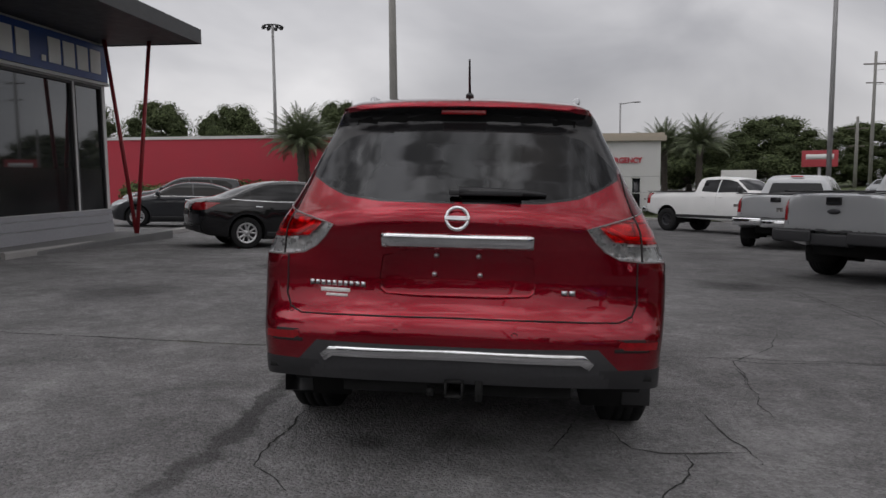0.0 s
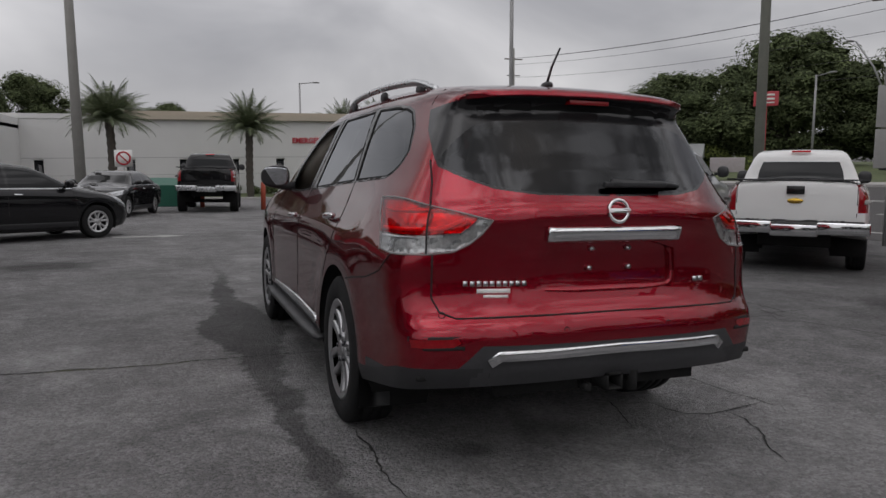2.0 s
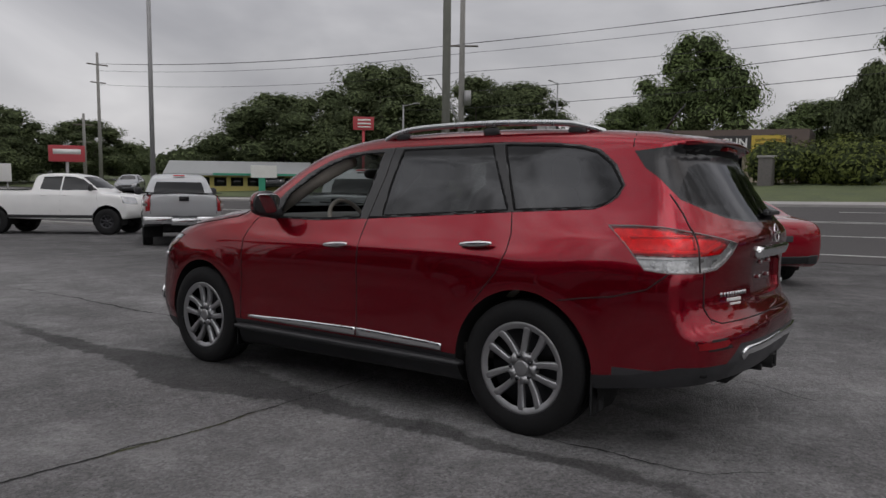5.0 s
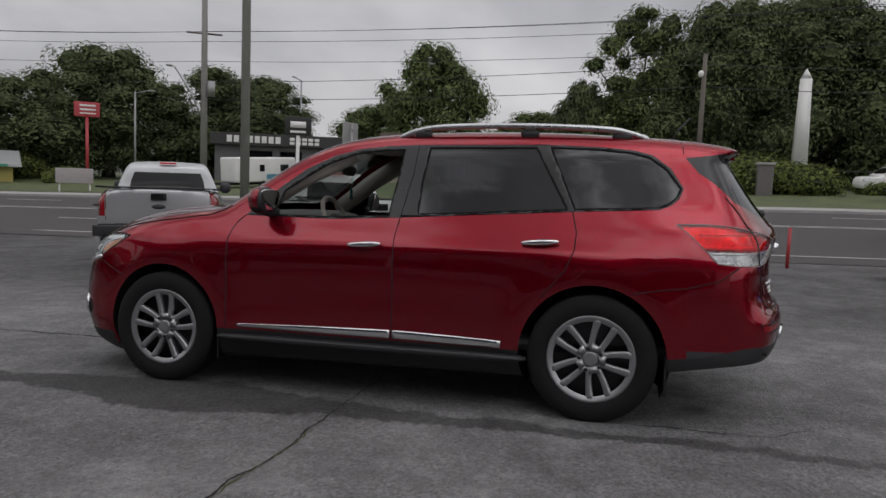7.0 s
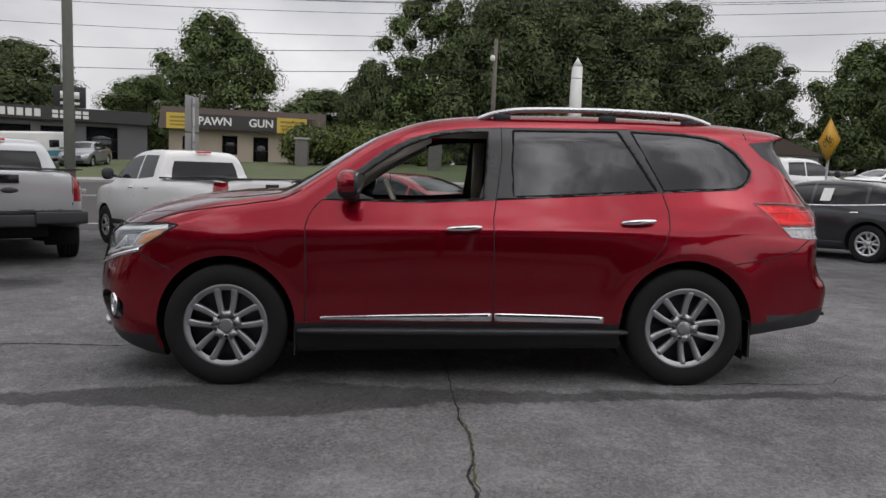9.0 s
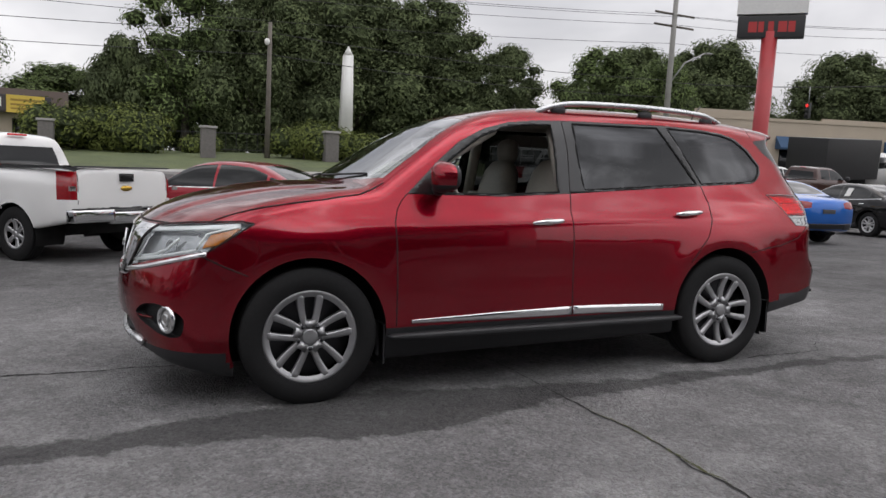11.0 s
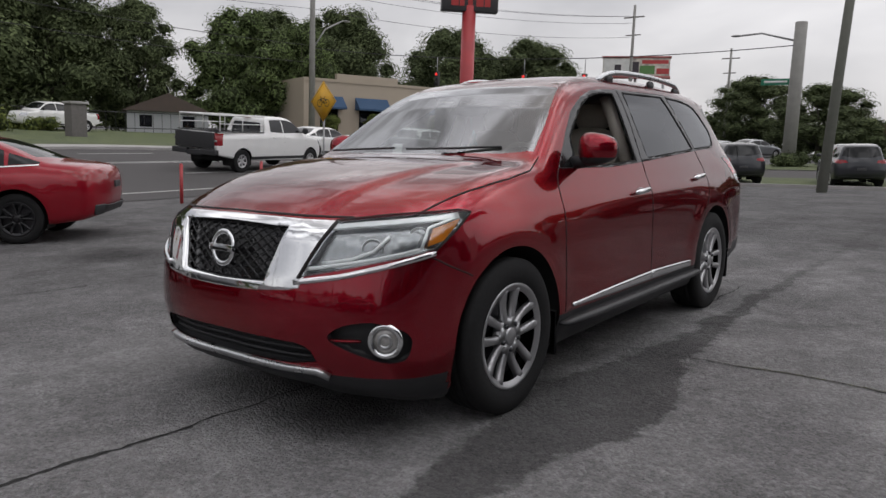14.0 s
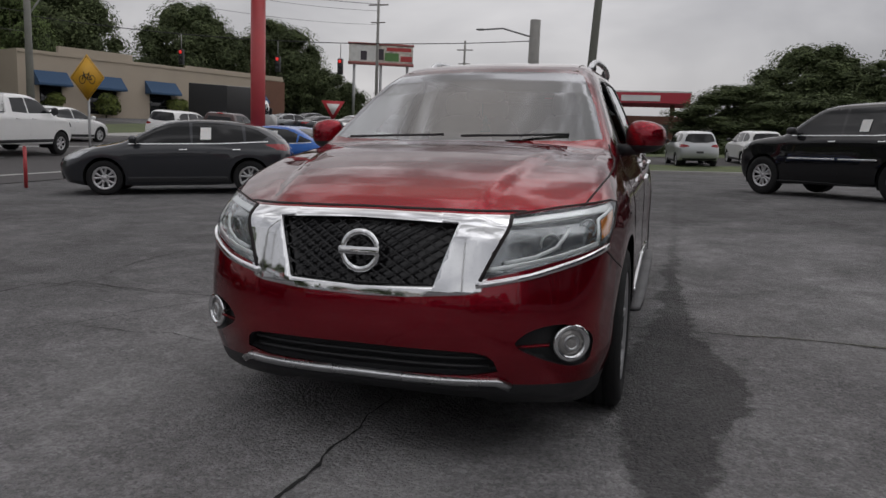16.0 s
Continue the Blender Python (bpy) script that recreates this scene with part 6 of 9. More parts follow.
def asphalt_mat():
    m = bpy.data.materials.new("worn_asphalt")
    m.use_nodes = True
    N, L = m.node_tree.nodes, m.node_tree.links
    P = N["Principled BSDF"]
    tc = N.new("ShaderNodeTexCoord")

    def tex(scale, detail, rough=0.55, dist=0.0):
        n = N.new("ShaderNodeTexNoise")
        n.inputs["Scale"].default_value, n.inputs["Detail"].default_value, n.inputs["Roughness"].default_value, n.inputs["Distortion"].default_value = scale, detail, rough, dist
        L.new(tc.outputs["Object"], n.inputs["Vector"])
        return n.outputs[0]

    def mth(op, a, b):
        n = N.new("ShaderNodeMath")
        n.operation = op
        for i, v in enumerate((a, b)):
            if isinstance(v, (int, float)):
                n.inputs[i].default_value = v
            else:
                L.new(v, n.inputs[i])
        return n.outputs[0]

    def span(v, a, b, c, d):
        n = N.new("ShaderNodeMapRange")
        L.new(v, n.inputs[0])
        for i, q in enumerate((a, b, c, d)):
            n.inputs[i + 1].default_value = q
        return n.outputs[0]
    def cell(scale):
        n = N.new("ShaderNodeTexVoronoi")
        n.inputs["Scale"].default_value = scale
        L.new(tc.outputs["Object"], n.inputs["Vector"])
        g = N.new("ShaderNodeSeparateColor")
        L.new(n.outputs["Color"], g.inputs[0])
        return n.outputs["Distance"], g.outputs[0]
    big, mid, small, grit, grit2 = tex(0.22, 4, 0.55, 0.3), tex(0.9, 7, 0.68, 0.15), tex(5.5, 6, 0.7), tex(110, 2, 0.7), tex(34, 4, 0.75)
    stone_d, stone_c = cell(62)
    v = mth("ADD", span(big, 0.35, 0.65, -0.016, 0.016), span(mid, 0.38, 0.62, -0.036, 0.034))
    v = mth("ADD", v, span(small, 0.36, 0.64, -0.026, 0.026))
    v = mth("ADD", v, span(grit, 0.30, 0.70, -0.040, 0.045))
    v = mth("ADD", v, span(grit2, 0.32, 0.70, -0.040, 0.040))
    # exposed stones of the worn surface, pale and dark, each of its own tone
    v = mth("ADD", v, mth("MULTIPLY", span(stone_c, 0.0, 1.0, -0.055, 0.060), span(small, 0.35, 0.6, 0.35, 1.0)))
    # pale scuffs where the binder has worn off
    v = mth("ADD", v, mth("MULTIPLY", span(tex(1.7, 9, 0.74, 0.4), 0.52, 0.60, 0.0, 0.060), span(mid, 0.4, 0.6, 0.2, 1.0)))
    v = mth("ADD", v, 0.225)
    sep = N.new("ShaderNodeSeparateXYZ")
    L.new(tc.outputs["Object"], sep.inputs[0])
    wob = span(tex(0.9, 5, 0.65), 0.3, 0.7, -0.32, 0.32)
    # darker asphalt to the south and east of the car
    dark_zone = mth("MAXIMUM", span(mth("ADD", sep.outputs[1], mth("MULTIPLY", wob, 1.5)), -5.0, -2.2, 1.0, 0.0), span(mth("ADD", sep.outputs[0], mth("MULTIPLY", wob, 1.5)), 1.6, 4.0, 0.0, 1.0))
    v = mth("MULTIPLY", v, span(dark_zone, 0.0, 1.0, 1.0, 0.66))
    # damp run-off band beside the parked car: its two edges by the distance along it
    along = span(sep.outputs[1], -4.0, 8.0, 0.0, 1.0)

    def edge(rows):
        r = N.new("ShaderNodeValToRGB")
        L.new(along, r.inputs[0])
        el = r.color_ramp.elements
        while len(el) > 1:
            el.remove(el[-1])
        for k, (y_, x_) in enumerate(rows):
            e = el[0] if k == 0 else el.new((y_ + 4.0) / 12.0)
            e.position = (y_ + 4.0) / 12.0
            e.color = ((x_ + 2.0) / 2.0,) * 3 + (1,)
        return mth("SUBTRACT", mth("MULTIPLY", r.outputs[0], 2.0), 2.0)
    west = edge([(-4, -1.24), (-0.6, -1.23), (0.6, -1.28), (1.6, -1.34), (2.1, -1.49), (2.6, -1.59), (3.05, -1.47), (3.3, -1.36), (4.3, -1.38), (5.3, -1.26), (7.5, -1.22)])
    east = edge([(-4, -1.18), (-0.2, -1.10), (1.0, -1.08), (1.6, -1.02), (2.5, -0.84), (3.3, -0.97), (3.8, -1.10), (4.4, -1.13), (5.3, -1.12), (7.5, -1.16)])
    rag = mth("ADD", span(tex(6, 6, 0.7), 0.3, 0.7, -0.055, 0.055), span(tex(2.2, 4, 0.6), 0.3, 0.7, -0.05, 0.05))
    xx = mth("ADD", sep.outputs[0], rag)
    band = mth("MULTIPLY", span(mth("SUBTRACT", xx, west), -0.02, 0.02, 0.0, 1.0), span(mth("SUBTRACT", xx, east), -0.02, 0.03, 1.0, 0.0))
    iny = mth("MULTIPLY", span(sep.outputs[1], -3.5, -0.5, 0.25, 1.0), span(sep.outputs[1], 5.0, 7.5, 1.0, 0.0))
    band = mth("MULTIPLY", mth("MULTIPLY", band, iny), span(small, 0.3, 0.6, 0.7, 1.0))
    # oil drips under the tail and engine
    oil = None
    for cx, cy, r in ((0.06, -0.5, 0.28), (-0.45, -0.62, 0.16), (0.2, 3.1, 0.5), (-0.3, 3.4, 0.4), (5.6, 1.5, 0.8), (-4.5, 4.0, 0.9), (-3.2, 7.5, 0.8), (3.4, 6.6, 0.7)):
        d = mth("POWER", mth("ADD", mth("POWER", mth("ADD", sep.outputs[0], -cx), 2), mth("POWER", mth("ADD", sep.outputs[1], -cy), 2)), 0.5)
        s = span(mth("ADD", d, mth("MULTIPLY", wob, 0.35)), r * 0.35, r, 1.0, 0.0)
        oil = s if oil is None else mth("MAXIMUM", oil, s)
    patch = span(tex(0.45, 8, 0.72, 0.6), 0.57, 0.63, 0.0, 0.5)
    dark = mth("MINIMUM", mth("ADD", mth("MULTIPLY", band, 0.60), mth("ADD", mth("MULTIPLY", oil, 0.5), mth("MULTIPLY", patch, 0.32))), 0.75)
    v = mth("MULTIPLY", v, mth("SUBTRACT", 1.0, dark))
    v = mth("MAXIMUM", v, 0.02)
    cmb = N.new("ShaderNodeCombineXYZ")
    L.new(mth("MULTIPLY", v, 1.0), cmb.inputs[0])
    L.new(mth("MULTIPLY", v, 0.985), cmb.inputs[1])
    L.new(mth("MULTIPLY", v, 0.99), cmb.inputs[2])
    L.new(cmb.outputs[0], P.inputs["Base Color"])
    L.new(span(dark, 0.0, 0.7, 0.95, 0.62), P.inputs["Roughness"])
    P.inputs["Specular IOR Level"].default_value = 0.06
    b = N.new("ShaderNodeBump")
    b.inputs["Strength"].default_value, b.inputs["Distance"].default_value = 0.85, 0.02
    L.new(mth("ADD", mth("ADD", grit, mth("MULTIPLY", grit2, 1.2)), mth("MULTIPLY", stone_d, -1.0)), b.inputs["Height"])
    L.new(b.outputs[0], P.inputs["Normal"])
    return m


ASPHALT = asphalt_mat()
GRASS = mat("mown_grass", (0.055, 0.085, 0.028), 0.9, vary=0.45, scale=0.8, fine=30, bump=0.8, bump_scale=60, tint=(0.085, 0.10, 0.04))
CONCRETE = mat("pale_concrete", (0.32, 0.31, 0.30), 0.85, vary=0.18, scale=1.5, fine=40, bump=0.2, bump_scale=90)
ROAD = mat("road_asphalt", (0.082, 0.078, 0.078), 0.95, vary=0.2, scale=0.4, fine=50, bump=0.3, bump_scale=110, spec=0.18)
LINE = mat("road_paint", (0.36, 0.36, 0.345), 0.8, vary=0.25, scale=3, fine=40)
CRACK = mat("crack", (0.012, 0.012, 0.011), 0.95, vary=0.3)
WEED = mat("weeds_in_crack", (0.07, 0.075, 0.025), 0.9, vary=0.4, scale=20)

# one sheet to the horizon: close grid near the car, wide cells far off
xs = sorted(set([-1500, -700, -300, -150, -90, -60, -45, -35] + list(np.arange(-28, 60.1, 1.0)) + [66, 75, 90, 120, 180, 320, 700, 1500]))
ys = sorted(set([-1500, -700, -300, -150, -110, -90, -80, -72] + list(np.arange(-66, 60.1, 1.0)) + [66, 75, 90, 120, 180, 320, 700, 1500]))
gm = bpy.data.meshes.new("ground")
gm.from_pydata([(x, y, gh(x, y)) for x in xs for y in ys], [], [(i * len(ys) + j, (i + 1) * len(ys) + j, (i + 1) * len(ys) + j + 1, i * len(ys) + j + 1) for i in range(len(xs) - 1) for j in range(len(ys) - 1)])
gm.materials.append(ASPHALT)
for p_ in gm.polygons:
    p_.use_smooth = True
tagged(new("ground", gm), "worn grey asphalt car lot with cracks and damp stains", "ground", kind="structure")


def crack_line(pts, width, seed, material=CRACK):
    """A ragged crack drawn along plan points."""
    rng = random.Random(seed)
    fine = []
    for a, b in zip(pts, pts[1:]):
        ln = math.hypot(b[0] - a[0], b[1] - a[1])
        k = max(2, int(ln / 0.035))
        nx, ny = -(b[1] - a[1]) / ln, (b[0] - a[0]) / ln
        for i in range(k):
            t = i / k
            o = 0.035 * noise.noise(Vector((a[0] + (b[0] - a[0]) * t, a[1] + (b[1] - a[1]) * t, seed)) * 4.0) + rng.uniform(-0.006, 0.006)
            fine.append((a[0] + (b[0] - a[0]) * t + nx * o, a[1] + (b[1] - a[1]) * t + ny * o))
    fine.append(pts[-1])
    bm = bmesh.new()
    rows = []
    for i, p in enumerate(fine):
        q, r = fine[max(i - 1, 0)], fine[min(i + 1, len(fine) - 1)]
        d = Vector((r[0] - q[0], r[1] - q[1]))
        d = d.normalized() if d.length > 1e-6 else Vector((1, 0))
        w = width * (0.35 + 0.9 * rng.random()) * (0.5 + noise.noise(Vector((p[0], p[1], seed + 5)) * 2.5) * 0.6 + 0.35) * min(1, 0.25 + 4 * min(i, len(fine) - 1 - i) / len(fine))
        w = max(w, 0.002)
        rows.append([bm.verts.new((p[0] + s * -d.y * w / 2, p[1] + s * d.x * w / 2, gh(p[0], p[1]) + 0.0035)) for s in (-1, 1)])
    for a, b in zip(rows, rows[1:]):
        bm.faces.new((a[0], b[0], b[1], a[1]))
    bmesh.ops.recalc_face_normals(bm, faces=bm.faces)
    for f in bm.faces:
        if f.normal.z < 0:
            f.normal_flip()
    solid("pavement_crack", bm, material, "dark ragged crack in the asphalt", "crack", group="cracks in the lot", kind="structure")


crack_line([(-0.91, -0.17), (-0.91, -0.46), (-0.93, -0.74), (-0.89, -1.02), (-0.75, -1.17), (-0.67, -1.27)], 0.014, 1)
crack_line([(0.76, -0.16), (0.79, -0.43), (0.84, -0.54), (0.97, -0.58), (1.16, -0.55), (1.41, -0.5)], 0.012, 2)
crack_line([(1.11, -0.58), (1.1, -0.71), (1.0, -0.9), (0.89, -1.06), (0.83, -1.25)], 0.014, 3)
crack_line([(1.33, 0.18), (1.36, -0.12), (1.42, -0.42), (1.42, -0.67)], 0.009, 4)
crack_line([(1.87, 1.3), (1.84, 0.86), (1.74, 0.29), (1.72, 0.05)], 0.010, 5)
crack_line([(1.77, 1.64), (2.16, 1.51), (2.67, 1.63), (3.45, 1.62)], 0.014, 6)
crack_line([(4.12, 6.94), (4.03, 5.04), (4.04, 3.7), (3.78, 2.14)], 0.014, 7)
crack_line([(0.61, -0.14), (0.43, -0.65)], 0.008, 8)
crack_line([(3.74, 2.19), (3.66, 1.73), (3.58, 1.32), (3.77, 0.67), (3.76, -0.24)], 0.012, 10)
crack_line([(2.52, 2.68), (2.03, 2.68), (1.85, 2.64), (1.53, 2.68)], 0.009, 11)
crack_line([(3.71, 1.24), (3.44, 1.4), (3.58, 1.58), (3.03, 1.62), (2.45, 1.52)], 0.008, 12)
crack_line([(-6.5, 1.62), (-4.17, 1.55), (-2.77, 1.5), (-2.0, 1.46), (-1.14, 1.5), (-0.6, 1.5)], 0.020, 30)
crack_line([(-0.6, 1.5), (0.4, 1.56), (1.36, 1.61), (1.97, 1.66), (3.09, 1.67), (5.0, 1.75)], 0.012, 31)
crack_line([(3.77, 10.9), (4.05, 7.92), (3.92, 3.39), (3.78, -0.22)], 0.012, 32)
crack_line([(0.12, 3.2), (0.13, 3.49), (0.12, 3.8), (0.12, 3.99), (0.14, 4.26), (0.17, 4.7), (0.12, 5.6), (0.2, 7.2), (0.15, 9.0)], 0.030, 33)
crack_line([(2.72, 2.86), (2.35, 2.04), (1.94, 1.56), (1.8, 0.72)], 0.010, 34)
crack_line([(-2.6, 1.47), (-2.0, 1.455), (-1.5, 1.47)], 0.014, 40, WEED)

# road beyond the lot, its lines, kerbs and verges
SK = -0.03
bm = sheet(bmesh.new(), 12.6, 26.0, -140, 140, 0.02, 2.0, skew=SK)
solid("road", bm, ROAD, "grey asphalt multi-lane road", "road", kind="structure", smooth=True)
bm = bmesh.new()
for x, dash in ((13.6, 0), (17.0, 1), (20.3, 0), (20.6, 0), (23.8, 1)):
    y = -100.0
    while y < 100:
        sheet(bm, x, x + 0.14, y, y + (3.0 if dash else 10.0), 0.032, 3.3, skew=SK)
        y += 9.0 if dash else 10.0
tagged(solid("road_marking", bm, LINE, "worn white painted lane lines on the road", "marking", kind="structure"))


def kerb(x0, y0, x1, y1, w=0.16, h=0.13):
    bm = bmesh.new()
    n = max(2, int(math.hypot(x1 - x0, y1 - y0) / 2))
    d = Vector((x1 - x0, y1 - y0)).normalized()
    s = Vector((-d.y, d.x)) * w / 2
    rows = []
    for i in range(n + 1):
        x, y = x0 + (x1 - x0) * i / n, y0 + (y1 - y0) * i / n
        z = gh(x, y)
        rows.append([bm.verts.new(p) for p in ((x - s.x, y - s.y, z - 0.1), (x - s.x, y - s.y, z + h * 0.8), (x - s.x * 0.7, y - s.y * 0.7, z + h), (x + s.x * 0.8, y + s.y * 0.8, z + h), (x + s.x, y + s.y, z + h * 0.9), (x + s.x, y + s.y, z - 0.1))])
    for a, b in zip(rows, rows[1:]):
        for k in range(5):
            bm.faces.new((a[k], b[k], b[k + 1], a[k + 1]))
    bm.faces.new(rows[0])
    bm.faces.new(rows[-1][::-1])
    bmesh.ops.recalc_face_normals(bm, faces=bm.faces)
    solid("kerb", bm, CONCRETE, "pale concrete kerb along the road edge", "kerb", group="kerbs", kind="structure")


kerb(26.1 + SK * -120, -120, 26.1 + SK * 120, 120)
kerb(12.4 + SK * 10, 10.0, 12.4 + SK * 14.5, 14.5)
kerb(12.4 + SK * 19, 19.0, 12.4 + SK * 60, 60.0)
kerb(-14, -24.8, 6.0, -24.6)
kerb(-1.5, 36.5, 14, 37.5)
bm = sheet(bmesh.new(), 26.25, 28.0, -120, 120, 0.10, 2.5, skew=SK)
solid("sidewalk", bm, CONCRETE, "pale concrete sidewalk", "sidewalk", kind="structure")
for nm, (x0, x1, y0, y1) in dict(a=(28.05, 75, -34, 120), b=(-1.4, 14.0, 37.3, 45.3), c=(-16, 8, -31, -24.9), d=(-30, 10, -48, -39), e=(28.05, 36, -120, -34.2), f=(8.2, 11.6, 36, 60)).items():
    solid("grass_verge", sheet(bmesh.new(), x0, x1, y0, y1, 0.06, 1.5, 0.15), GRASS, "mown green grass verge beside asphalt", "grass", kind="structure", smooth=True)
solid("side_street", sheet(bmesh.new(), -60, 60, -38.8, -31.2, 0.03, 3.0), ROAD, "pale asphalt side street", "road", kind="structure")
bm = bmesh.new()
prism(bm, [(-0.55, -0.12), (0.35, -0.12), (0.35, -0.30), (0.85, 0.0), (0.35, 0.30), (0.35, 0.12), (-0.55, 0.12)], 0.0, 0.003)
solid("painted_arrow", bm, LINE, "worn white painted arrow on the asphalt", "marking", place(-2.3, 12.35, 10, gh(-2.3, 12.35) + 0.004), kind="structure")

# ---- trees and planting ----
LEAF = mat("oak_leaves", (0.056, 0.070, 0.037), 0.8, vary=0.30, scale=0.25, fine=1.1, island=0.08, tint=(0.118, 0.145, 0.068), spec=0.10)
LEAF_L = mat("light_leaves", (0.070, 0.098, 0.036), 0.8, vary=0.30, scale=0.3, fine=1.2, island=0.10, tint=(0.135, 0.18, 0.066), spec=0.25)
BARK = mat("bark", (0.075, 0.065, 0.055), 0.95, vary=0.35, scale=6, fine=30, bump=0.8, bump_scale=25)
PALM_LEAF = mat("palm_fronds", (0.065, 0.085, 0.042), 0.65, vary=0.3, scale=2, fine=10, island=0.4, tint=(0.12, 0.145, 0.075))
HEDGE = mat("hedge_leaves", (0.085, 0.108, 0.030), 0.75, vary=0.35, scale=1, fine=8, island=0.4, tint=(0.14, 0.165, 0.045), spec=0.15)


def leaves(blobs, count, size, rng, flat=0.75, core=0.0):
    """Many small folded leaf sprays on and in the lobes of a crown, round ragged inner cores coloured dark as shade."""
    g = np.random.default_rng(rng.randrange(1 << 30))
    C = np.array([b[0] for b in blobs], float)
    Rr = np.array([b[1] for b in blobs], float)
    k = g.choice(len(blobs), count, p=Rr ** 2 / np.sum(Rr ** 2))

    def unit(a):
        return a / (np.linalg.norm(a, axis=1)[:, None] + 1e-9)
    d = unit(g.normal(size=(count, 3)))
    rr = Rr[k] * (0.60 + 0.55 * g.random(count) ** 0.8)
    p = C[k] + d * rr[:, None] * np.array((1, 1, flat))
    s = (size * g.uniform(0.45, 1.3, count))[:, None]
    out = unit(d + 0.16 * g.normal(size=(count, 3)) + np.array((0, 0, 0.30)))
    a = unit(np.cross(out, g.normal(size=(count, 3))))
    b = np.cross(out, a)
    n = np.cross(a, b) * s * 0.25
    V = np.stack([p - a * s, p + b * s * 0.45 + n, p + a * s, p - b * s * 0.45 + n], 1).reshape(-1, 3)
    Fc = [(4 * i, 4 * i + 1, 4 * i + 2, 4 * i + 3) for i in range(count)]
    V = [tuple(q) for q in V.tolist()]
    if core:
        # ragged foliage cores behind the sprays, in the dark colour that stands for inner shade
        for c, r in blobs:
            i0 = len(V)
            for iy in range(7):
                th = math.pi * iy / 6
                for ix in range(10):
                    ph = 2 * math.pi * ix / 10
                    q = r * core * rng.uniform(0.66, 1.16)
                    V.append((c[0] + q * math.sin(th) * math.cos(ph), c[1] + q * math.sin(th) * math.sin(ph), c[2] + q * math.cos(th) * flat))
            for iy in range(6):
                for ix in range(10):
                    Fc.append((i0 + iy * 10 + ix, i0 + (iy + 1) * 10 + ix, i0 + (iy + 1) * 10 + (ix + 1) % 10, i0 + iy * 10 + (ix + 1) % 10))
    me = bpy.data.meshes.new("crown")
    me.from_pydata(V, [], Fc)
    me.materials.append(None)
    me.materials.append(CORE_SHADE)
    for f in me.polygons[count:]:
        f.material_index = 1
    return me


# shade and gaps between the leaves, put into a dark mottled green
CORE_SHADE = mat("foliage_core_shade", (0.026, 0.034, 0.018), 0.95, vary=0.4, scale=1.6, fine=6.0, bump=1.0, bump_scale=4.0, tint=(0.055, 0.070, 0.032), spec=0.1)
CORE_SHADE.node_tree.nodes["Bump"].inputs["Distance"].default_value = 0.3


def tree_mesh(rng, h, r, lobes, count, size, trunk=0.3, base=0.3):
    """A tapered trunk with limbs, and a lobed crown with gaps."""
    tb = bmesh.new()
    fork = h * base
    tube(tb, [(0, 0, -0.3), (rng.uniform(-0.1, 0.1), rng.uniform(-0.1, 0.1), fork * 0.5), (rng.uniform(-0.2, 0.2), rng.uniform(-0.2, 0.2), fork)], [trunk * 1.35, trunk, trunk * 0.8], 10)
    blobs = []
    for k in range(lobes):
        a = 2.399 * k + rng.uniform(-0.4, 0.4)
        t = (k + 0.5) / lobes
        z = h * (base * 0.55 + (0.93 - base * 0.55) * t)
        span_ = math.sin(math.pi * min(0.97, 0.18 + 0.80 * t)) ** 0.6
        q = r * span_ * rng.uniform(0.45, 0.80)
        br = r * rng.uniform(0.17, 0.33) * (0.75 + 0.35 * span_)
        z = min(z, h - br * 0.75)
        c = (math.cos(a) * q, math.sin(a) * q, z)
        blobs.append((c, br))
        if k % 3 == 0:
            tube(tb, [(0, 0, fork * 0.9), (c[0] * 0.4, c[1] * 0.4, fork + (z - fork) * 0.55), c], [trunk * 0.5, trunk * 0.28, 0.03], 6)
    for t in (0.35, 0.55, 0.75):
        blobs.append(((rng.uniform(-1, 1) * 0.1 * r, rng.uniform(-1, 1) * 0.1 * r, h * t), r * 0.34))
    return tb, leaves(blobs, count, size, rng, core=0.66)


TREE_KINDS = {}


def tree_kind(key, name, label, seed, h, r, lobes, count, size, leaf, trunk=0.3, base=0.3):
    rng = random.Random(seed)
    tb, cm = tree_mesh(rng, h, r, lobes, count, size, trunk, base)
    cm.materials[0] = leaf
    ob = thing(name, label, "tree", Matrix.Translation((0, 300 + seed * 0.1, -80)), "trees")
    part("trunk", tb, BARK, ob)
    part("crown", cm, leaf, ob)
    TREE_KINDS[key] = [ob, False]


def tree(key, x, y, h_scale=1.0, w_scale=None, turn=0.0, z=None):
    ob, used = TREE_KINDS[key]
    m = Matrix.Translation((x, y, gh(x, y) if z is None else z)) @ Matrix.Rotation(turn, 4, "Z")
    w = w_scale or h_scale
    if not used:
        TREE_KINDS[key][1] = True
        ob.matrix_basis = m
    else:
        ob = copy_thing(ob, m)
    ob.scale = (w, w, h_scale)
    return ob


tree_kind("oak_a", "oak_tree", "broad dark green oak with spreading limbs", 3, 15, 8, 46, 23000, 0.19, LEAF, 0.45, 0.16)
tree_kind("oak_b", "oak_tree", "tall dark green oak with uneven crown", 8, 16, 7, 44, 22000, 0.19, LEAF, 0.4, 0.15)
tree_kind("round", "shade_tree", "rounded mid green shade tree by the road", 5, 11, 5.5, 40, 17000, 0.155, LEAF_L, 0.3, 0.16)
tree_kind("sparse", "oak_tree", "thin pale green oak with open limbs", 31, 16, 6, 34, 13000, 0.17, LEAF_L, 0.35, 0.22)
tree_kind("small", "small_tree", "bushy green tree behind the street", 12, 7, 4.5, 30, 9500, 0.18, LEAF, 0.2, 0.12)
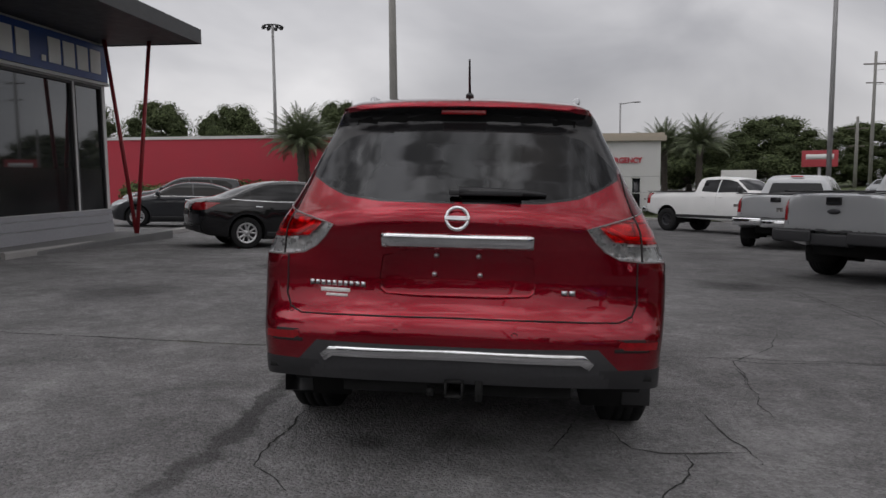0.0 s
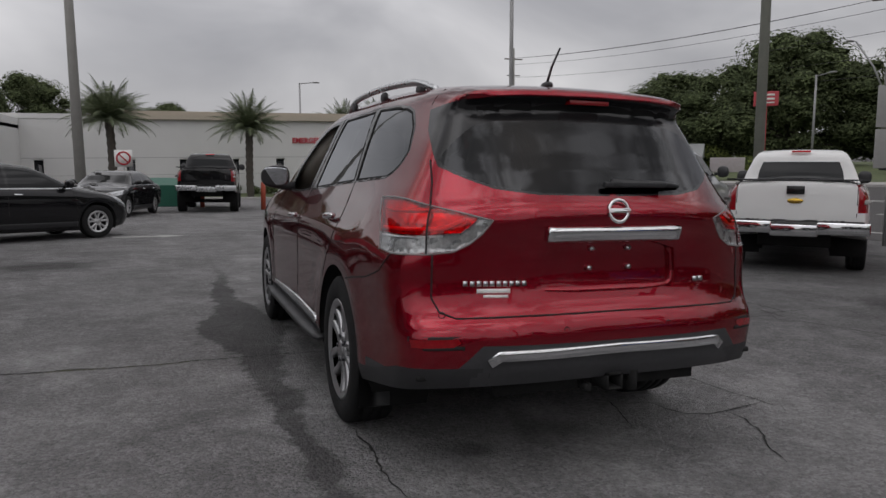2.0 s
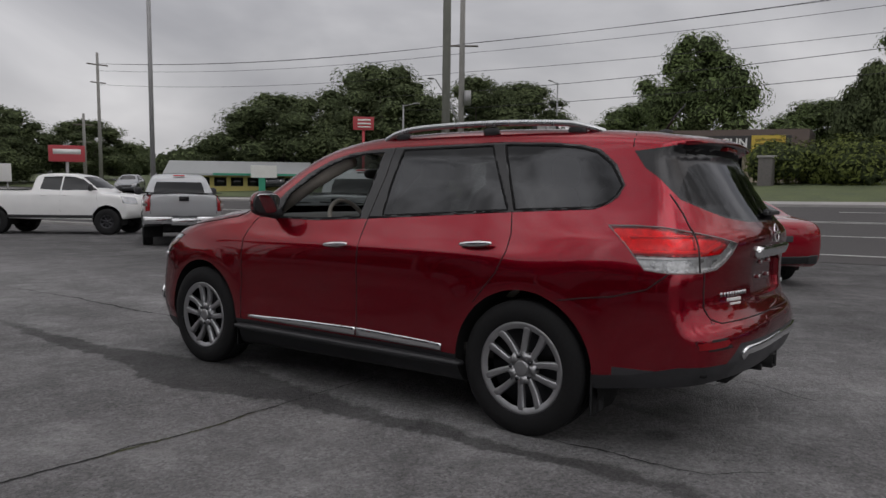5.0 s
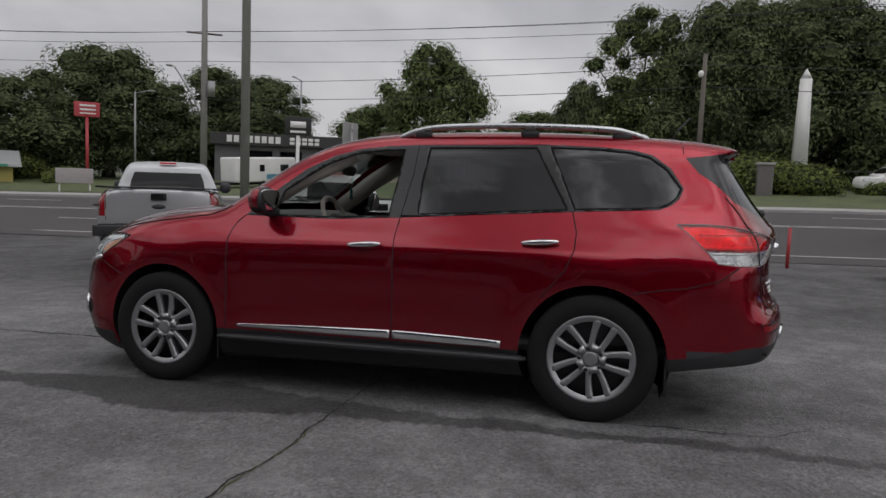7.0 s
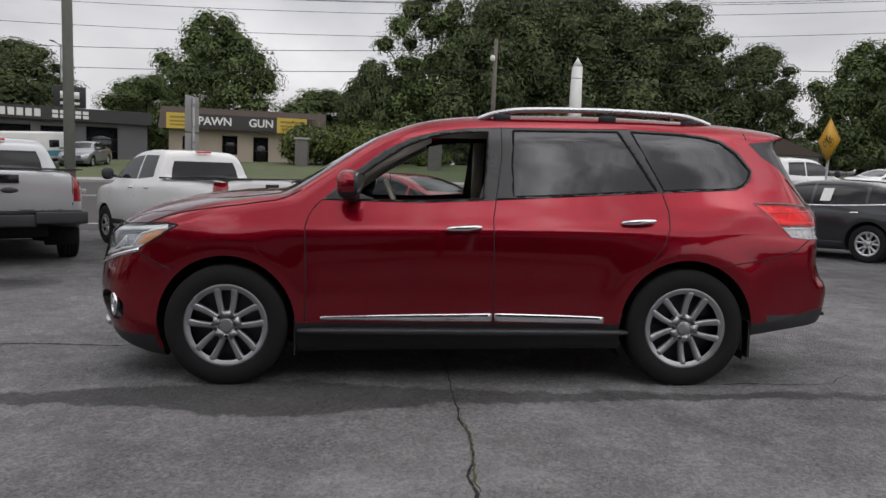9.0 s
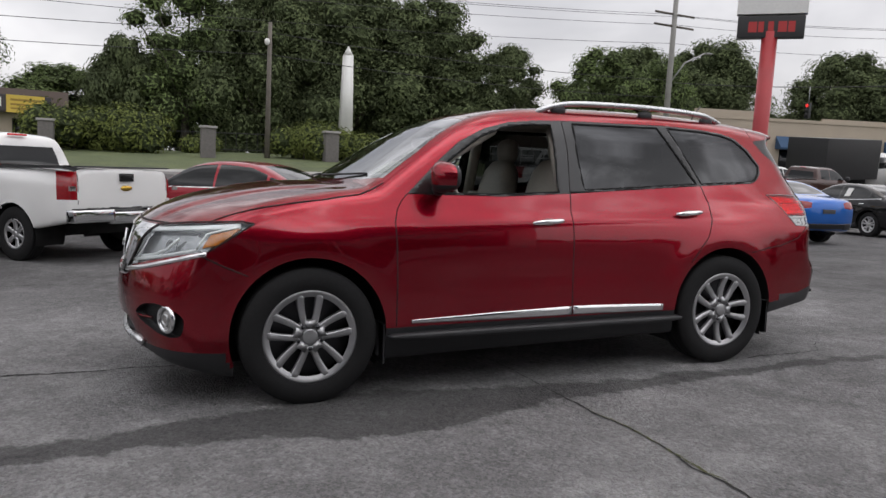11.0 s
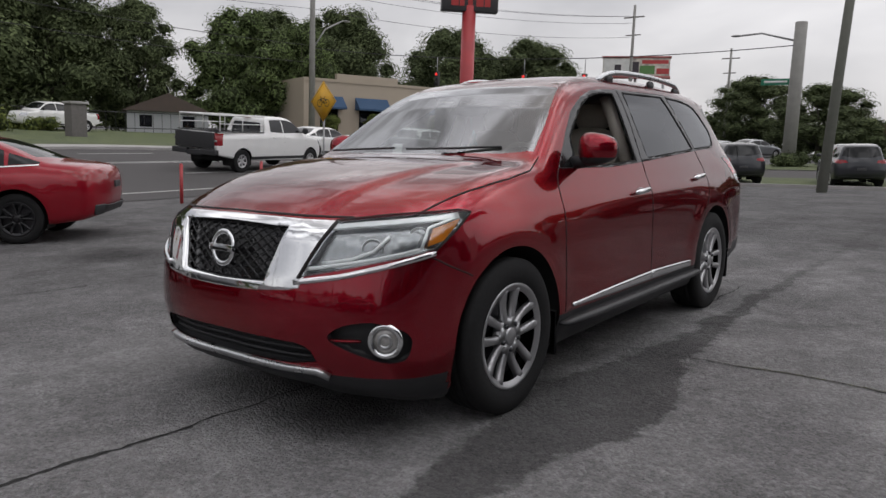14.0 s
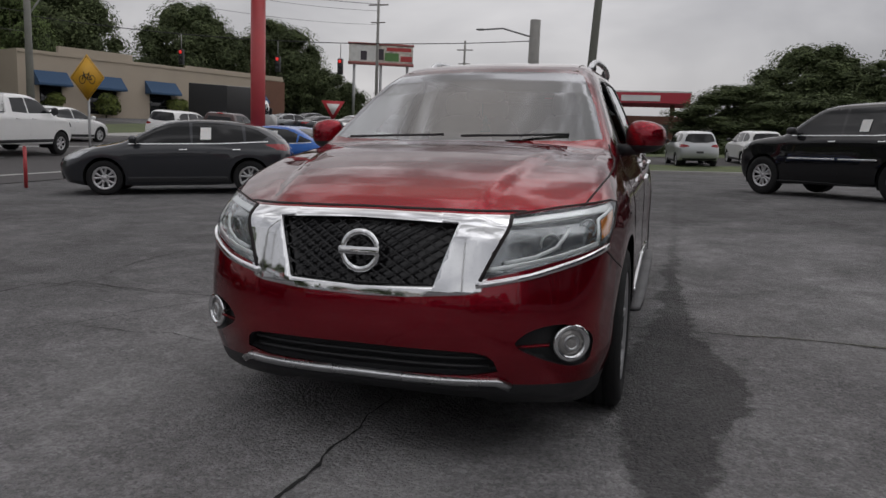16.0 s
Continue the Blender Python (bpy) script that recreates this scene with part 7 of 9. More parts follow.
for i, (key, x, y, hs, ws) in enumerate([
        ("small", 60, 5.2, 1.35, 0.75), ("sparse", 61, 0.4, 1.02, 0.95), ("oak_a", 60, -6.5, 1.06, 0.92), ("oak_a", 62, -14, 1.12, 1.1), ("oak_b", 60, -21, 0.98, 1.05), ("oak_b", 58.5, -28.5, 0.74, 0.72), ("oak_a", 66, -9, 1.15, 1.1), ("oak_a", 65, -20, 1.0, 1.0), ("small", 66, 2, 1.2, 1.0),
        ("round", 62, 19.5, 1.22, 1.12), ("oak_a", 49, 45, 0.78, 1.05), ("oak_b", 54, 37.5, 0.66, 1.0), ("oak_a", 43, 53, 0.60, 1.0), ("oak_b", 56, 34, 0.62, 0.95), ("round", 70, 28, 0.8, 1.0), ("round", 70, 10, 0.7, 1.2),
        ("round", 54, -36, 1.02, 1.05), ("round", 51, -41, 0.95, 0.85), ("oak_a", 57, -52, 0.92, 0.95), ("oak_b", 63, -47, 0.85, 0.95), ("oak_a", 52, -66, 0.85, 1.0), ("oak_b", 45, -72, 0.75, 1.0), ("oak_a", 52, -84, 0.85, 1.0), ("small", 38, -72, 0.9, 1.0), ("small", 30, -80, 0.8, 1.1), ("oak_b", 24, -92, 0.6, 1.0),
        ("oak_b", -41, 78, 0.72, 0.8), ("oak_a", -33, 80, 0.74, 0.7), ("oak_b", -50, 74, 0.86, 0.9), ("oak_a", -19, 76, 0.72, 0.62), ("oak_b", -15, 82, 0.68, 0.8), ("oak_a", -8, 86, 0.62, 0.7), ("oak_b", -1.5, 88, 0.55, 0.7), ("oak_a", 30, 84, 0.58, 0.9), ("oak_b", 39, 82, 0.46, 0.9), ("oak_a", 22, 90, 0.5, 0.8), ("oak_b", -27, 84, 0.55, 0.8),
        ("oak_b", -6, -56, 0.32, 0.95), ("oak_a", -13, -68, 0.62, 0.95), ("oak_b", -21, -66, 0.60, 1.0), ("small", 9, -72, 0.55, 0.8), ("oak_a", -30, -60, 0.6, 1.0), ("small", -12, -54, 0.62, 1.1), ("oak_b", 14, -82, 0.5, 0.9)]):
    tree(key, x, y, hs, ws, i * 1.7)


# woods that close the distance all round
rng_w = random.Random(77)
wood = []
for k in range(300):
    a_ = 2 * math.pi * k / 300 + rng_w.uniform(-0.01, 0.01)
    d_ = rng_w.uniform(118, 150)
    x_, y_ = d_ * math.cos(a_), d_ * math.sin(a_)
    hz = rng_w.uniform(3.0, 6.2)
    wood.append(((x_, y_, gh(x_, y_) + hz * 0.45), hz * 0.62))
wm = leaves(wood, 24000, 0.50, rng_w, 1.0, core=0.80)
wm.materials[0] = LEAF
tagged(new("distant_woods", wm), "dark green belt of distant trees", "trees", kind="stuff")


def palm_kind():
    rng = random.Random(21)
    ob = thing("palm_tree", "date palm with a rough trunk and arching fronds", "palm tree", Matrix.Translation((0, 0, 0)), "palms")
    tb = bmesh.new()
    zs = np.linspace(-0.2, 4.0, 22)
    tube(tb, [(0.04 * math.sin(z), 0.03 * math.cos(z * 1.3), z) for z in zs], [0.19 + (0.03 if i % 2 else -0.015) for i in range(len(zs))], 12)
    part("trunk", tb, BARK, ob)
    V, Fc = [], []
    for k in range(58):
        a = k * 2.399
        tilt = 0.12 + 1.55 * (k / 58) ** 0.8
        ln = rng.uniform(1.9, 2.5)
        prev = None
        for i in range(25):
            t = i / 24
            el = math.pi / 2 - tilt - 1.1 * t * t * (0.4 + tilt * 0.4)
            if prev is None:
                p = Vector((0, 0, 4.0))
                el0 = el
            else:
                p = prev + Vector((math.cos(a) * math.cos(el), math.sin(a) * math.cos(el), math.sin(el))) * ln / 24
            d = (p - prev).normalized() if prev is not None else Vector((math.cos(a), math.sin(a), 1)).normalized()
            side = Vector((-math.sin(a), math.cos(a), 0))
            up = side.cross(d)
            if i > 1:
                L_ = 0.52 * math.sin(math.pi * min(1, 0.18 + t * 0.86)) + 0.06
                for sg in (-1, 1):
                    tip = p + (side * sg * 0.85 + d * 0.6 + up * 0.12 - Vector((0, 0, 0.18))) * L_
                    n = len(V)
                    V += [tuple(p - d * 0.03), tuple(p + d * 0.03), tuple(tip - Vector((0, 0, 0.10 * L_)))]
                    Fc.append((n, n + 1, n + 2))
                n = len(V)
                V += [tuple(prev - side * 0.02), tuple(prev + side * 0.02), tuple(p + side * 0.018), tuple(p - side * 0.018)]
                Fc.append((n, n + 1, n + 2, n + 3))
            prev = p
    me = bpy.data.meshes.new("fronds")
    me.from_pydata(V, [], Fc)
    me.materials.append(PALM_LEAF)
    part("fronds", me, PALM_LEAF, ob)
    return ob


PALM = palm_kind()
for i, (x, y, s) in enumerate([(-10.8, 33.0, 0.95), (-4.4, 37.4, 1.02), (2.7, 39.6, 1.0), (15.2, 57, 1.25), (13.0, 60, 1.25), (-11.0, 34.6, 0.92)]):
    m_ = Matrix.Translation((x, y, gh(x, y))) @ Matrix.Rotation(i * 1.3, 4, "Z")
    ob_ = PALM if i == 0 else copy_thing(PALM, m_)
    ob_.matrix_basis = m_
    ob_.scale = (s * 1.05, s * 1.05, s)


def shrub(x, y, r, h, seed, leaf=HEDGE, count=1600, name="shrub", label="clipped green shrub on the verge"):
    rng = random.Random(seed)
    blobs = [((rng.uniform(-r, r) * 0.6, rng.uniform(-r, r) * 0.6, h * rng.uniform(0.3, 0.62)), min(r, h) * rng.uniform(0.4, 0.55)) for k in range(9)]
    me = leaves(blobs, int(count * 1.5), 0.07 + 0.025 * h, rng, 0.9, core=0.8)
    me.materials[0] = leaf
    tb = tube(bmesh.new(), [(0, 0, -0.1), (0, 0, h * 0.5)], [0.06, 0.03], 6)
    ob = thing(name, label, "shrub", Matrix.Translation((x, y, gh(x, y))), "shrubs")
    part("stem", tb, BARK, ob)
    part("foliage", me, leaf, ob)


for i, a in enumerate([(45, 7.5, 3.2, 3.0), (44.5, 3.5, 3.0, 2.7), (40.6, -5.6, 2.2, 2.2), (40.0, -9.2, 2.4, 2.0), (41.5, -7.4, 2.2, 2.5), (46, 0, 1.6, 1.2), (44, -14, 1.6, 1.0), (38, 40, 1.5, 1.2), (41, 47, 2.2, 2.0), (36, 52, 2.0, 1.6),
                       (43.0, -42.5, 1.1, 2.6), (40.6, -48.5, 1.1, 2.6), (38.5, -53, 1.1, 2.4), (44.5, -38.8, 1.0, 2.2)]):
    shrub(*a, 50 + i, count=2600 if a[2] > 2 else 1300)
for i in range(7):
    shrub(2.2 + i * 1.15, 44.6, 0.5, 0.65, 80 + i, LEAF, 350, label="low dark green shrub by the wall")
for i, (x0, y) in enumerate([(-16, -43), (-9, -43), (-2, -43), (4, -43.5)]):
    for k in range(3):
        shrub(x0 + k * 2.1, y, 1.3, 1.1, 100 + i * 5 + k, LEAF, 700, "hedge", "dark green clipped hedge row")
for i, (x, y) in enumerate([(-21, 35.6), (-18.5, 35.4), (-15.6, 35.8), (-13.8, 35.5)]):
    shrub(x, y, 1.5, 1.9, 130 + i, LEAF_L, 1400, label="loose leafy shrub against the red wall")

# ---- poles, wires and signs ----
GALV = mat("galvanised_steel", (0.30, 0.30, 0.30), 0.5, 0.5, vary=0.15, scale=3)
POLE_CONC = mat("concrete_pole", (0.24, 0.235, 0.22), 0.85, vary=0.15, scale=2, fine=30)
POLE_WOOD = mat("weathered_wood", (0.13, 0.115, 0.10), 0.9, vary=0.25, scale=3, fine=40, bump=0.4, bump_scale=40)
POST_RED = mat("red_enamel", (0.36, 0.035, 0.04), 0.45, vary=0.12, scale=3)
BLACK_BOARD = mat("black_board", (0.012, 0.012, 0.013), 0.4, vary=0.1)
WHITE_PAINT = mat("white_paint", (0.68, 0.68, 0.66), 0.6, vary=0.08, scale=1.2, fine=25)
YELLOW = mat("yellow_sign", (0.62, 0.33, 0.015), 0.45, vary=0.06)
SIGN_GREY = mat("sign_back", (0.33, 0.33, 0.32), 0.5, 0.4, vary=0.1)


def pole(name, label, x, y, h, r0, r1, material, lean=(0, 0), seg=14, z=None):
    ob = thing(name, label, "pole", Matrix.Translation((x, y, gh(x, y) if z is None else z)), "poles")
    part("shaft", tube(bmesh.new(), [(0, 0, -0.4), (lean[0] * 0.5, lean[1] * 0.5, h * 0.5), (lean[0], lean[1], h)], [r0, (r0 + r1) / 2, r1], seg), material, ob)
    return ob


def arm(ob, pts, r, material, name="arm"):
    return part(name, tube(bmesh.new(), pts, r, 8), material, ob)


def lamp_head(ob, x, y, z, dx, dy, material=GALV):
    bm = bmesh.new()
    pillow(bm, (x, y, z), (0.12 + 0.28 * abs(dx), 0.12 + 0.28 * abs(dy), 0.07), 2.5, 12)
    part("lamp_head", bm, material, ob)


pole("light_pole", "tall tapered grey concrete lot pole", -4.75, 26.2, 11.5, 0.20, 0.13, POLE_CONC)
pole("flag_pole", "tall slim galvanised steel pole", 11.9, 24.4, 13.0, 0.10, 0.07, GALV)
pole("light_pole", "tall grey-green concrete lot pole", 10.44, 8.97, 11.5, 0.115, 0.085, mat("mossy_pole", (0.16, 0.165, 0.14), 0.85, vary=0.15), lean=(0.0, 0.03))
pole("light_pole", "leaning dark grey concrete lot pole", 2.1, -20.5, 11.0, 0.17, 0.11, mat("mossy_pole", (0.16, 0.165, 0.14), 0.85, vary=0.15), lean=(-0.5, 0.2))
u1 = pole("utility_pole", "tall pale utility pole with crossarm", 41.7, 30.7, 18.5, 0.26, 0.17, POLE_CONC)
arm(u1, [(0.7, -1.0, 10.75), (-0.7, 1.0, 10.75)], 0.07, POLE_WOOD, "crossarm")
part("transformer", tube(bmesh.new(), [(0.1, -0.5, 6.3), (0.1, -0.5, 7.4)], 0.28, 14), GALV, u1)
arm(u1, [(0, 0.1, 4.6), (-0.3, 0.9, 6.6), (-0.8, 1.9, 8.3)], 0.06, GALV, "lamp_arm")
lamp_head(u1, -1.1, 2.1, 8.35, 0.8, 0.3)
u2 = pole("utility_pole", "weathered wooden utility pole on the far verge", 41.0, -3.4, 8.2, 0.17, 0.12, POLE_WOOD)
bm = bmesh.new()
pillow(bm, (-0.3, 0.2, 7.0), (0.16, 0.16, 0.2), 2.5, 12)
part("lamp_head", bm, WHITE_PAINT, u2)
u3 = pole("utility_pole", "pale utility pole with two crossarms", 41.8, -34.1, 15.5, 0.27, 0.17, POLE_CONC)
for z_ in (11.2, 12.1):
    arm(u3, [(-0.2, -1.7, z_), (0.2, 1.7, z_ + 0.15)], 0.085, POLE_WOOD, "crossarm")
arm(u3, [(0, 0, 6.9), (-0.3, -1.1, 8.6), (-0.8, -2.5, 9.4)], 0.06, GALV, "lamp_arm")
lamp_head(u3, -0.9, -2.8, 9.4, 0.3, 0.8)
u4 = pole("signal_pole", "stout concrete pole at the junction", 8.7, -45, 9.0, 0.42, 0.36, POLE_CONC)
arm(u4, [(0, 0, 7.8), (2.2, 0.4, 8.4), (3.4, 0.6, 8.3)], 0.06, GALV, "lamp_arm")
lamp_head(u4, 3.7, 0.6, 8.3, 0.9, 0.2)
part("street_sign", boxes((0.3, 2.1, -0.03, 0.03, 5.15, 5.55), bevel=0.01), mat("sign_green", (0.01, 0.16, 0.09), 0.45, vary=0.06), u4, "green street name sign")
part("street_lettering", boxes((0.5, 1.9, 0.032, 0.036, 5.28, 5.42)), WHITE_PRINT, u4)
for x, y, h in ((29.8, -67.3, 14.0), (35.2, 71.8, 13.4), (35.2, 75.0, 7.4), (26.6, -89.8, 12.4)):
    q = pole("utility_pole", "distant utility pole with two crossarms", x, y, h, 0.2, 0.13, POLE_CONC)
    arm(q, [(-1.1, 0, h - 1.2), (1.1, 0, h - 1.2)], 0.07, POLE_WOOD, "crossarm")
    arm(q, [(-0.8, 0, h - 3), (0.8, 0, h - 3)], 0.06, POLE_WOOD, "crossarm")
for x, y, h, dx, dy in ((56.6, 30.4, 9.3, -1, 0), (43.3, 37.8, 6.9, 0, -1), (66.3, 22.2, 9.4, -1, 0), (9.5, 62, 9.0, 1, 0)):
    q = pole("street_lamp", "slim street lamp on a steel pole", x, y, h, 0.10, 0.07, GALV)
    arm(q, [(0, 0, h - 0.1), (dx * 1.2, dy * 1.2, h + 0.05)], 0.04, GALV, "lamp_arm")
    lamp_head(q, dx * 1.4, dy * 1.4, h + 0.05, abs(dx), abs(dy))
q = pole("light_mast", "tall mast with a ring of floodlights", -26.6, 76.5, 19.0, 0.25, 0.14, GALV)
bm = bmesh.new()
ring_bm(bm, (0, 0, 18.9), (0, 0, 1), 1.0, 0.08)
for k in range(8):
    pillow(bm, (1.05 * math.cos(k * 0.785), 1.05 * math.sin(k * 0.785), 18.75), (0.22, 0.22, 0.16), 3, 8)
part("floodlight_ring", bm, BLACK_BOARD, q)


def wire(a, b, sag, r=0.016):
    pts = [tuple(np.array(a) + (np.array(b) - np.array(a)) * t + np.array((0, 0, -4 * sag * t * (1 - t)))) for t in np.linspace(0, 1, 20)]
    solid("overhead_wire", tube(bmesh.new(), pts, r, 5), BLACK_BOARD, "thin sagging black overhead cable", "cable", group="overhead wires", smooth=True)


zu1, zu3 = gh(41.7, 30.7), gh(41.8, -34.1)
for dy_, z_ in ((-0.9, 10.9), (0.9, 10.9), (0, 10.2), (0, 8.8)):
    wire((41.7, 30.7 + dy_, zu1 + z_), (41.8, -34.1 + dy_, zu3 + z_ + 1.2), 0.9)
    wire((41.7, 30.7 + dy_, zu1 + z_), (35.2, 71.8, gh(35.2, 71.8) + z_ + 1.4), 0.6)
    wire((41.8, -34.1 + dy_, zu3 + z_ + 1.2), (29.8, -67.3, gh(29.8, -67.3) + z_ + 2.0), 0.8)
for z_ in (7.6, 6.3):
    wire((41.0, -3.4, gh(41, -3.4) + z_), (46, 45, gh(46, 45) + z_ + 0.5), 0.5, 0.02)
    wire((41.0, -3.4, gh(41, -3.4) + z_), (41.8, -34.1, zu3 + z_ - 0.4), 0.4, 0.02)

# red sign pylon with a dark message board
sg = thing("sign_pylon", "red steel pylon carrying a white panel and dark message board", "sign", Matrix.Translation((9.55, -10.9, gh(9.55, -10.9))))
part("shaft", tube(bmesh.new(), [(0, 0, -0.3), (0, 0, 5.1)], 0.19, 18), POST_RED, sg, "red round steel post")
rot_ = Matrix.Rotation(radians(45), 4, "Z")
part("message_board", boxes((-0.78, 0.78, -0.16, 0.16, 4.95, 5.48), bevel=0.01), BLACK_BOARD, sg, "dark message board", m=rot_)
part("sign_panel", boxes((-0.82, 0.82, -0.14, 0.14, 5.53, 6.9), bevel=0.01), WHITE_PAINT, sg, "white sign panel", m=rot_)
part("panel_print", boxes((-0.65, 0.55, -0.148, -0.142, 5.62, 5.70), (-0.65, 0.65, -0.148, -0.142, 5.9, 6.5)), mat("blue_print", (0.02, 0.06, 0.30), 0.4), sg, m=rot_)
LED = bpy.data.materials.new("led_red")
LED.use_nodes = True
LED.node_tree.nodes["Principled BSDF"].inputs["Base Color"].default_value = (0.12, 0.01, 0.01, 1)
LED.node_tree.nodes["Principled BSDF"].inputs["Emission Color"].default_value = (0.6, 0.03, 0.03, 1)
LED.node_tree.nodes["Principled BSDF"].inputs["Emission Strength"].default_value = 0.16
for side_ in (0, 180):
    for k, w_ in enumerate((0.20, 0.13, 0.13, 0.20, 0.16)):
        x_ = -0.52 + k * 0.23
        part("led_bar", boxes((x_, x_ + w_, -0.166, -0.162, 5.08, 5.34)), LED, sg, "dim red lit bar of a message", smooth=False, m=rot_ @ Matrix.Rotation(radians(side_), 4, "Z"))

for x, y in ((11.72, -3.35), (12.0, -5.75), (12.1, -1.2), (12.55, 6.3), (12.5, 4.2)):
    q = thing("marker_post", "slim red marker post at the lot edge", "post", Matrix.Translation((x, y, gh(x, y))), "marker posts")
    part("post", tube(bmesh.new(), [(0, 0, -0.05), (0, 0, 0.86)], 0.038, 10), POST_RED, q)
    part("post_cap", tube(bmesh.new(), [(0, 0, 0.86), (0, 0, 0.885)], [0.038, 0.02], 10), POST_RED, q)

# yellow cycle warning sign
q = thing("cycle_sign", "yellow diamond warning sign with a black bicycle", "road sign", Matrix.Translation((13.75, -9.45, gh(13.75, -9.45))) @ Matrix.Rotation(radians(-4), 4, "Z"))
part("post", boxes((-0.025, 0.025, -0.02, 0.02, -0.2, 2.1)), GALV, q)
bm = bmesh.new()
prism(bm, [(0, -0.60), (0.60, 0), (0, 0.60), (-0.60, 0)], -0.003, 0.003, "y")
bm.transform(Matrix.Translation((0, 0.028, 2.47)))
part("sign_plate", bm, YELLOW, q, "yellow diamond plate")
bm = bmesh.new()
for sx in (-0.17, 0.17):
    ring_bm(bm, (sx, 0.034, 2.42), (0, 1, 0), 0.105, 0.011, 24, 6, 0.2)
for a_, b_ in (((-0.17, 2.42), (-0.06, 2.56)), ((-0.06, 2.56), (0.11, 2.56)), ((0.11, 2.56), (0.17, 2.42)), ((-0.06, 2.56), (0.0, 2.42)), ((0.0, 2.42), (0.11, 2.56)), ((-0.17, 2.42), (0.0, 2.42)), ((0.11, 2.56), (0.12, 2.62)), ((-0.06, 2.56), (-0.08, 2.61))):
    tube(bm, [(a_[0], 0.034, a_[1]), (b_[0], 0.034, b_[1])], 0.012, 6)
part("bicycle_symbol", bm, BLACK_BOARD, q)
bm = bmesh.new()
for (x0_, z0_), (x1_, z1_) in (((0, -0.55), (0.55, 0)), ((0.55, 0), (0, 0.55)), ((0, 0.55), (-0.55, 0)), ((-0.55, 0), (0, -0.55))):
    tube(bm, [(x0_, 0.030, 2.47 + z0_), (x1_, 0.030, 2.47 + z1_)], 0.006, 5)
part("sign_border", bm, BLACK_BOARD, q)
# yield sign
q = thing("yield_sign", "red and white triangular yield sign on a post", "road sign", Matrix.Translation((11.4, -19.2, gh(11.4, -19.2))) @ Matrix.Rotation(radians(26), 4, "Z"))
part("post", boxes((-0.02, 0.02, -0.02, 0.02, -0.2, 2.1)), GALV, q)
for nm, s_, mt, o in (("sign_plate", 0.44, mat("sign_red", (0.42, 0.02, 0.03), 0.45, vary=0.05), 0.028), ("sign_field", 0.25, WHITE_PRINT, 0.034)):
    bm = bmesh.new()
    prism(bm, [(-s_, s_ * 0.58), (s_, s_ * 0.58), (0, -s_ * 1.15)], -0.003, 0.003, "y")
    bm.transform(Matrix.Translation((0, o, 2.35)))
    part(nm, bm, mt, q)
# back of a two-panel road sign
q = thing("road_sign_back", "bare grey back of a two-panel road sign", "road sign", Matrix.Translation((11.61, 6.74, gh(11.61, 6.74))) @ Matrix.Rotation(radians(-6), 4, "Z"))
part("post", boxes((-0.04, 0.04, -0.025, 0.025, -0.2, 3.1)), GALV, q)
part("upper_panel", boxes((-0.39, 0.39, 0.026, 0.034, 2.35, 3.15), bevel=0.003), SIGN_GREY, q)
part("lower_panel", boxes((-0.39, 0.39, 0.026, 0.034, 1.55, 2.31), bevel=0.003), SIGN_GREY, q)
part("bracket", boxes((-0.06, 0.06, -0.04, -0.026, 2.95, 3.0), (-0.06, 0.06, -0.04, -0.026, 2.45, 2.5), (-0.06, 0.06, -0.04, -0.026, 2.1, 2.15)), GALV, q)


def board_sign(x, y, h0, h1, w, face_mat, post_mat, label, turn, bars=None, posts=1):
    q = thing("roadside_sign", label, "sign", Matrix.Translation((x, y, gh(x, y))) @ Matrix.Rotation(radians(turn), 4, "Z"), "roadside signs")
    for k in range(posts):
        px = 0 if posts == 1 else -w * 0.4 + k * w * 0.8 / (posts - 1)
        part("post", tube(bmesh.new(), [(px, 0, -0.3), (px, 0, h0 + 0.1)], 0.12 if posts == 1 else 0.05, 10), post_mat, q)
    part("panel", boxes((-w / 2, w / 2, -0.15, 0.15, h0, h1), bevel=0.03), face_mat, q)
    for k, (b0, b1, z0, z1) in enumerate(bars or ()):
        part("print_bar", boxes((b0, b1, -0.158, -0.152, z0, z1)), WHITE_PRINT, q)
    return q


PINKRED = mat("faded_red_sign", (0.40, 0.05, 0.06), 0.5, vary=0.1)
board_sign(41.2, 40.4, 4.9, 6.0, 1.75, PINKRED, PINKRED, "red roadside sign on a red post with print", -45, [(-0.5, 0.6, 5.65, 5.8), (-0.5, 0.6, 5.35, 5.5), (-0.5, 0.6, 5.1, 5.2)])
board_sign(28.9, 30.5, 0.5, 1.35, 1.9, mat("dull_white_board", (0.34, 0.31, 0.31), 0.7, vary=0.12), WHITE_PAINT, "low white board sign with faint red print", -48, None, 2)
board_sign(38.5, 21.6, 3.4, 4.6, 1.7, BLACK_BOARD, WHITE_PAINT, "black and white sign on a white post", -62, [(-0.5, 0.5, 3.9, 4.3), (-0.5, 0.5, 3.55, 3.7)])
board_sign(24.5, 57, 2.6, 3.9, 2.6, PINKRED, GALV, "red shop sign with pale print", -20, [(-1.0, 1.0, 3.2, 3.6)])
board_sign(16.5, 51, 1.6, 2.8, 2.4, WHITE_PAINT, GALV, "white roadside sign board", -15, None, 2)

